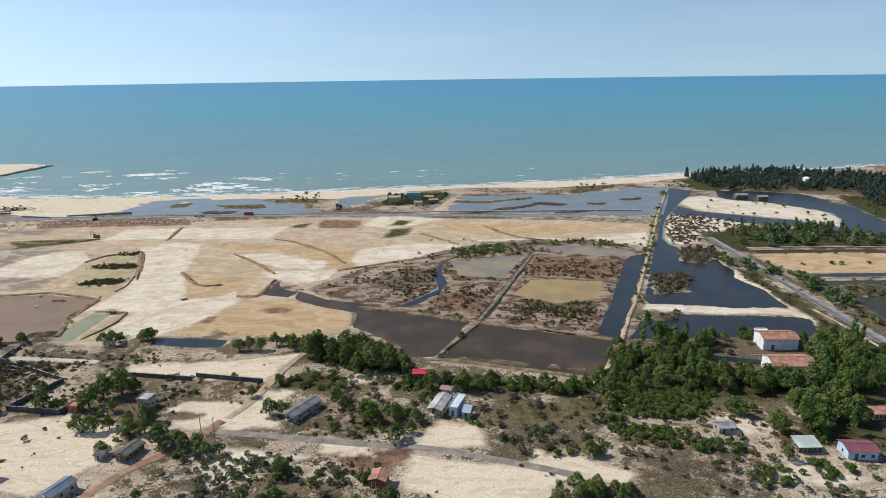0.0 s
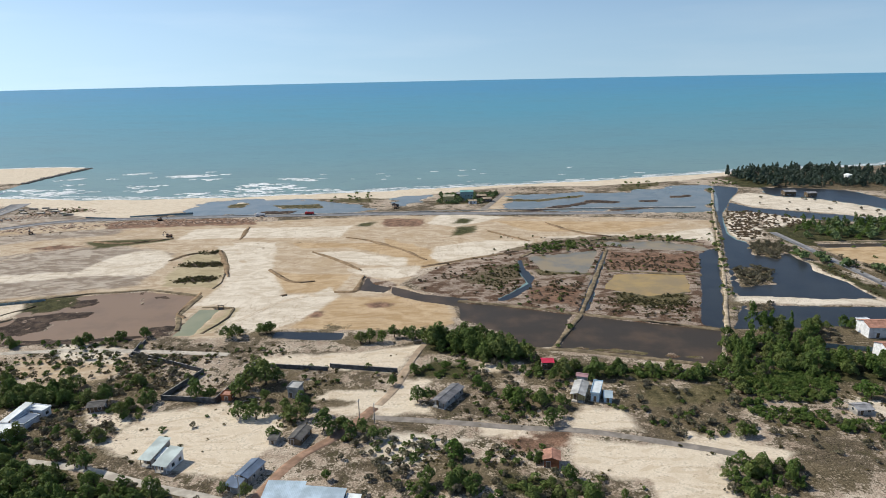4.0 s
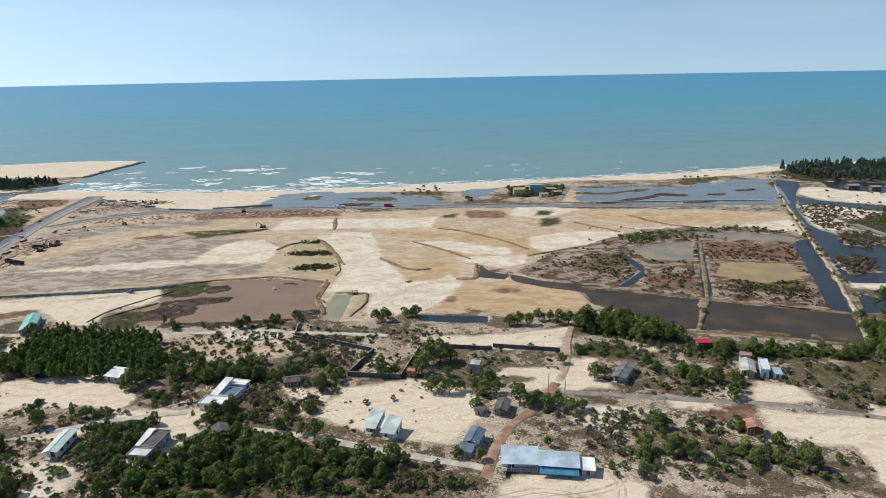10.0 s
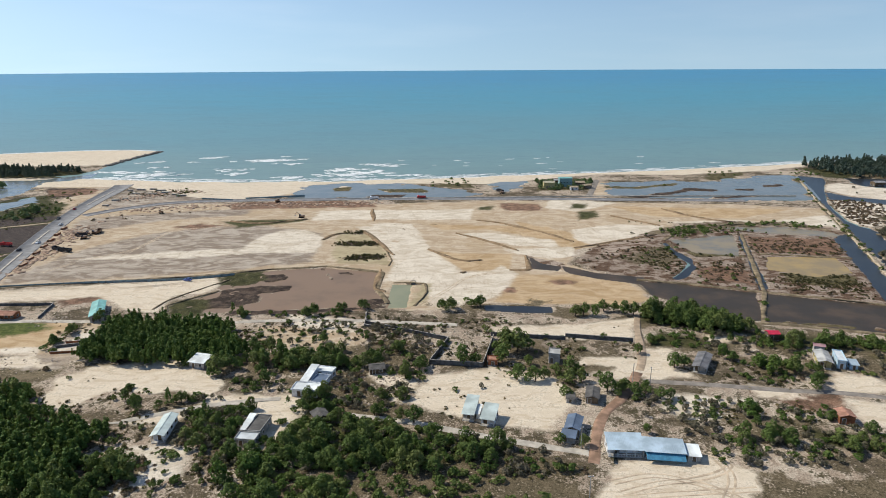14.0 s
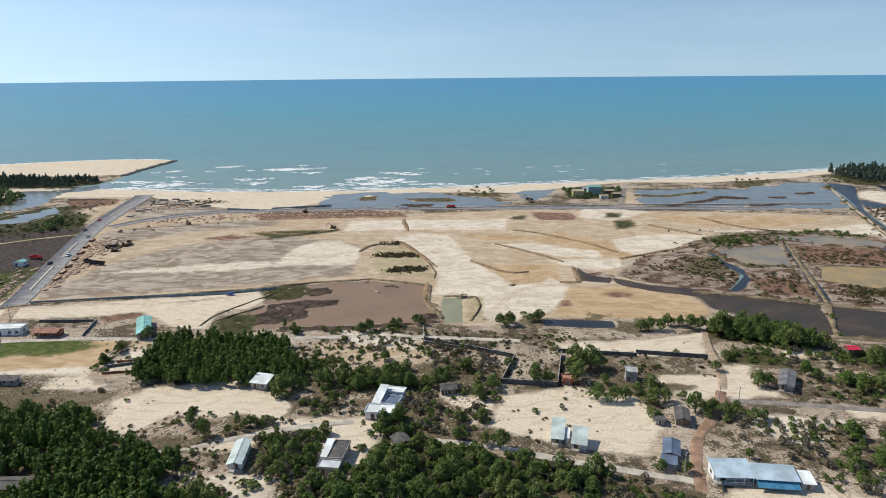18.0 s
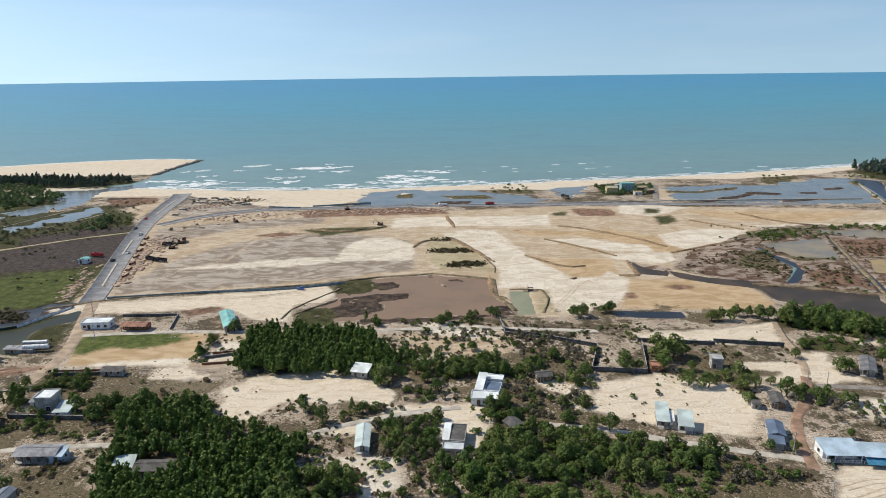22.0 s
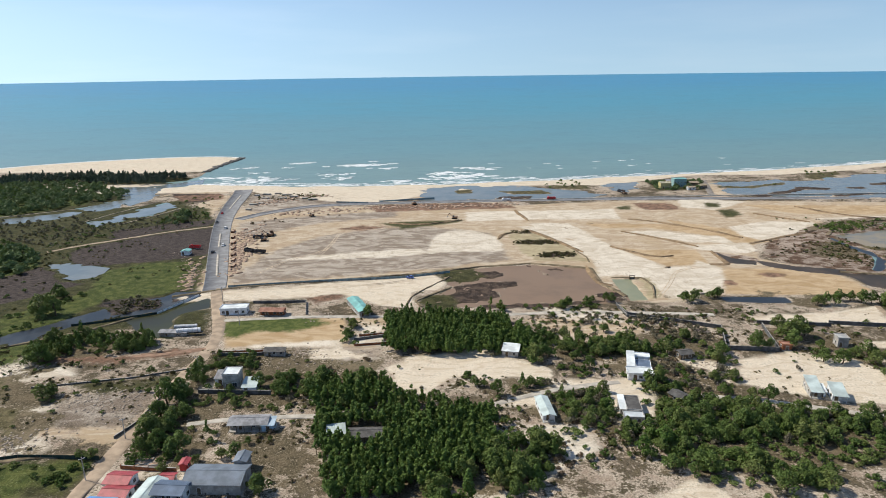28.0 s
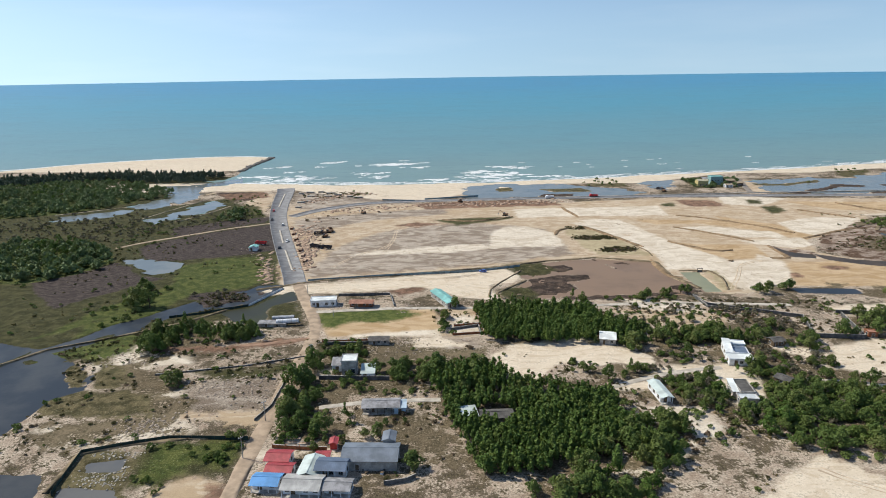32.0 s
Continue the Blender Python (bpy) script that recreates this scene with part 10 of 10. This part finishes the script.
for (x, y), rot, paint, label in zip(((-272.5, 388), (-271, 405), (-297, 474), (-284.5, 455), (-303.5, 508)), (4, 184, 190, 8, 10), (M_DARK, M_WHITE, M_DARK, M_WHITE, M_RED),
                                     ("dark car driving on the asphalt road", "white car driving on the asphalt road", "dark car parked near the junction", "white car near the junction", "small red car on the asphalt road")):
    car(x, y, rot, paint, label)
for (x, y), rot, paint in zip(((-249, 388.4), (-241.1, 384.6), (-244.8, 432.9), (-22.4, 543.7), (-63.2, 540.5), (48.6, 570.8), (-251.9, 422.8)), (60, 75, 20, 88, 92, 40, 100), (M_DARK, M_DARK, M_ORANGE, M_RED, M_WHITE, M_DARK, M_DARK)):
    truck(x, y, rot, paint, "dusty dump truck parked on the graded field")
for (x, y), rot in zip(((-287.5, 398.5),), (80,)):
    truck(x, y, rot, M_RED, "red truck parked beside the roadside kiosk")
for (x, y), rot in zip(((-248.8, 425.6), (-246.7, 415.6), (-245.7, 428.4), (-144.3, 532.2), (-226.5, 491.6), (49.2, 563), (-111.9, 472.7)), (30, 110, 80, -60, 40, 10, 70)):
    excavator(x, y, rot, "orange excavator standing on the graded earth")
for (x, y), rot, paint in zip(((-239.2, 252.6), (-242.1, 257.4)), (-84, -86), (M_WHITE, M_STEEL)):
    trailer(x, y, rot, paint, "long pale tank trailer parked beside the dirt road")

# ---- poles, fences and small things ----


def pole(x, y, h, rot):
    root = thing("utility_pole", pose(x, y, at(x, y), 0, 0, rot), "grey concrete utility pole with a short crossarm", "pole", "utility poles")
    bm = bmesh.new()
    bmesh.ops.create_cone(bm, cap_ends=True, segments=8, radius1=0.17, radius2=0.11, depth=h + 0.4)
    bm.transform(Matrix.Translation((0, 0, h / 2 - 0.2)))
    part("shaft", bm, M_CONCRETE, root)
    part("crossarm", boxes((-0.8, -0.06, h - 0.6, 0.8, 0.06, h - 0.45)), M_STEEL, root)
    for sx in (-0.7, 0.0, 0.7):
        part("insulator", boxes((sx - 0.05, -0.05, h - 0.45, sx + 0.05, 0.05, h - 0.2)), M_WHITE, root)


for (x, y), rot in zip(((31.9, 144.2), (34.7, 167.3), (62.3, 208.3), (67.7, 205.5)), (10, 40, 60, 85)):
    pole(x, y, 7.5, rot)
for (x, y), rot in zip(((-221.5, 213.6), (-219.7, 262.5), (-229.3, 169.1), (-230.9, 147.8), (-237.6, 295.8)), (30, 10, 40, 40, 15)):
    pole(x, y, 7.5, rot)


def fence(pts, high, label, material):
    """Thin posts and a low sheet between them."""
    root = thing("fence", pose(*pts[0], 0), label, "fence")
    o = Vector((*pts[0], 0))
    for a, b in zip(pts[:-1], pts[1:]):
        a, b = Vector((*a, 0)) - o, Vector((*b, 0)) - o
        n = max(1, round((b - a).length / 3.5))
        turn = math.atan2(b.y - a.y, b.x - a.x)
        span = (b - a).length / n
        for i in range(n):
            p = a.lerp(b, i / n)
            m = Matrix.Translation(p) @ Matrix.Rotation(turn, 4, "Z")
            for nm, bm, mt in (("post", boxes((-0.06, -0.06, -0.8, 0.06, 0.06, high + 0.15)), M_WOOD), ("panel", boxes((0.06, -0.02, -0.3, span - 0.06, 0.02, high)), material)):
                bm.transform(m)
                part(nm, bm, mt, root)


M_NET = plain("dark_green_netting", (0.035, 0.06, 0.05), 0.9, 0.2, 0.3, 0.4)
M_NET2 = plain("blue_grey_sheet_fence", (0.22, 0.30, 0.32), 0.7, 0.3, 0.3, 0.4)
fence([(-279.2, 132.8), (-281.2, 153), (-270.8, 156.4), (-257.3, 159.8), (-232, 158.1)], 1.3, "dark green netting fence round the fish ponds", M_NET)
fence([(-297.9, 265.6), (-285.7, 269.2), (-264.1, 279.2)], 1.0, "dark netting barrier along the marsh stream", M_NET)
fence([(-264.1, 279.2), (-258.5, 291.2), (-252.6, 304.2)], 1.0, "pale barrier of sheets along the marsh stream", M_WHITE)
fence([(-241.2, 316.8), (-192.9, 323.3), (-147.5, 327.3), (-120.3, 335.2)], 1.2, "blue-grey sheet fence along the graded field", M_NET2)
fence([(-214.3, 547.1), (-199.5, 543.6), (-185, 540.1)], 1.3, "blue-grey sheet fence beside the coast road", M_NET2)
fence([(-175.9, 546.6), (-150.2, 551.9), (-126.5, 557.5)], 1.3, "blue-grey sheet fence beside the coast road", M_NET2)
fence([(245.6, 258.5), (264.1, 253)], 2.0, "grey sheet fence beside the workshop", M_NET2)
fence([(-165.4, 179.6), (-146, 179.3), (-125.5, 179.8)], 1.6, "pale post fence through the plantation", M_PATH)
fence([(44.3, 166.2), (42.5, 159.7)], 1.2, "low netting fence beside the clay track", M_NET)


def garden_bed(x, y, rot):
    root = thing("garden_bed", pose(x, y, at(x, y), 0, 0, rot), "pale concrete raised garden bed with dark soil", "garden bed", "garden beds")
    for spec in ((-1.6, -0.7, -0.2, 1.6, -0.58, 0.35), (-1.6, 0.58, -0.2, 1.6, 0.7, 0.35), (-1.6, -0.58, -0.2, -1.48, 0.58, 0.35), (1.48, -0.58, -0.2, 1.6, 0.58, 0.35)):
        part("side_board", boxes(spec), M_CONCRETE, root)
    part("soil", boxes((-1.48, -0.58, -0.2, 1.48, 0.58, 0.24)), M_DEBRIS, root)


for i, (x, y) in enumerate(((-220.3, 154.2), (-217.3, 153.4), (-214.4, 152.7), (-220.2, 156), (-217.3, 155.5), (-214.5, 154.8), (-220, 158.1), (-217.2, 157.3))):
    garden_bed(x, y, 4)


def culvert(x, y, rot):
    root = thing("culvert_section", pose(x, y, at(x, y), 0, 0, rot), "brown precast drain section beside the new road", "culvert", "culvert sections")
    for nm, spec in (("base", (-0.9, -3, -0.1, 0.9, 3, 0.12)), ("side", (-0.9, -3, 0.12, -0.72, 3, 1.2)), ("side", (0.72, -3, 0.12, 0.9, 3, 1.2)), ("lid", (-0.95, -3, 1.2, 0.95, 3, 1.36))):
        part(nm, boxes(spec), M_BRICK if nm != "lid" else M_DEBRIS, root)


for (x, y) in ((-275.5, 443.5), (-270.6, 426.6), (-265.9, 410.9), (-261.6, 396.1), (-257.2, 381), (-253.4, 368.1), (-249.9, 356)):
    culvert(x, y, 3)


def slab_stack(x, y, rot, long):
    root = thing("slab_stack", pose(x, y, at(x, y), 0, 0, rot), "stack of pale concrete slabs on wooden battens", "slabs", "stacks of slabs")
    for i in range(3):
        part("slab", boxes((-long / 2 + 0.2 * i, -1.2, 0.15 + i * 0.45, long / 2 - 0.15 * i, 1.2, 0.45 + i * 0.45)), M_CONCRETE if i < 2 else M_PATH, root)
        for k in (-0.35, 0.35):
            part("batten", boxes((k * long - 0.1, -1.1, i * 0.45, k * long + 0.1, 1.1, 0.15 + i * 0.45)), M_WOOD, root)


for i, (x, y) in enumerate(((-295, 587), (-287.1, 592), (-276.8, 593.9), (-266.7, 587.1), (-287.3, 543.5), (-281.5, 548), (-267.3, 570.3), (-246, 568.3), (-238.2, 562.2), (-283.3, 571.8), (-285.5, 521.8), (-258.4, 577.8))):
    slab_stack(x, y, (i * 37) % 30 - 15, 5 + (i * 3) % 5)

heap_mesh("fish_pond_stones", np.concatenate([
    along([(-277.8, 151.3), (-271.4, 152.2), (-263.2, 153)], 70, 1.6, 31),
    along([(-266, 149.6), (-264.1, 141.7), (-263.8, 135.9)], 60, 1.2, 32),
    along([(-276.2, 141.7), (-269.1, 140.3), (-264.5, 139.1), (-271, 137.8), (-278, 137.7)], 110, 2.0, 33),
]), 0.3, M_PATH, "pale stones scattered round the fish ponds", "stones", 0.6, 1)


def crate(x, y, rot, s, paint):
    root = thing("crate", pose(x, y, at(x, y), 0, 0, rot), "small storage crate beside the metal hall", "crate", "crates in the yard")
    part("box", boxes((-s, -s * 0.7, 0, s, s * 0.7, s * 1.1)), paint, root)
    part("lid", boxes((-s - 0.04, -s * 0.7 - 0.04, s * 1.1, s + 0.04, s * 0.7 + 0.04, s * 1.1 + 0.06)), M_WOOD, root)


for i, (x, y) in enumerate(((-195.6, 140.9), (-194.2, 140.3), (-193, 141.3), (-191.2, 140.4), (-189.8, 140.6), (-188.3, 140), (-187.3, 141), (-193.2, 138.7), (-188.7, 138.3), (-185.5, 142.5))):
    crate(x, y, i * 31, 0.35 + 0.1 * (i % 3), (M_WHITE, M_GREYWALL, M_BLUEWALL, M_WOOD)[i % 4])

M_BLUECAR = plain("blue_car_paint", (0.08, 0.14, 0.42), 0.4, 0.4, 0.2, 0.8)
for (x, y) in ((-142.9, 326.1), (-142.3, 327.1))[:1]:
    car(x, y, 80, M_BLUECAR, "blue car parked on the pale sand strip")


def sluice(x, y, rot):
    root = thing("sluice_gate", pose(x, y, at(x, y), 0, 0, rot), "small dark sluice frame on the pond bank", "sluice")
    for sx in (-1.3, 1.3):
        part("post", boxes((sx - 0.12, -0.12, -0.8, sx + 0.12, 0.12, 2.0)), M_WOOD, root)
    part("beam", boxes((-1.5, -0.15, 2.0, 1.5, 0.15, 2.25)), M_DARK, root)
    part("gate", boxes((-1.1, -0.06, -0.6, 1.1, 0.06, 1.1)), M_GREYWALL, root)
    part("walkway", boxes((-4.0, 0.3, 0.35, 4.0, 1.1, 0.5)), M_WOOD, root)


for (x, y) in ((-21, 317), (-20.4, 318))[:1]:
    sluice(x, y, 0)
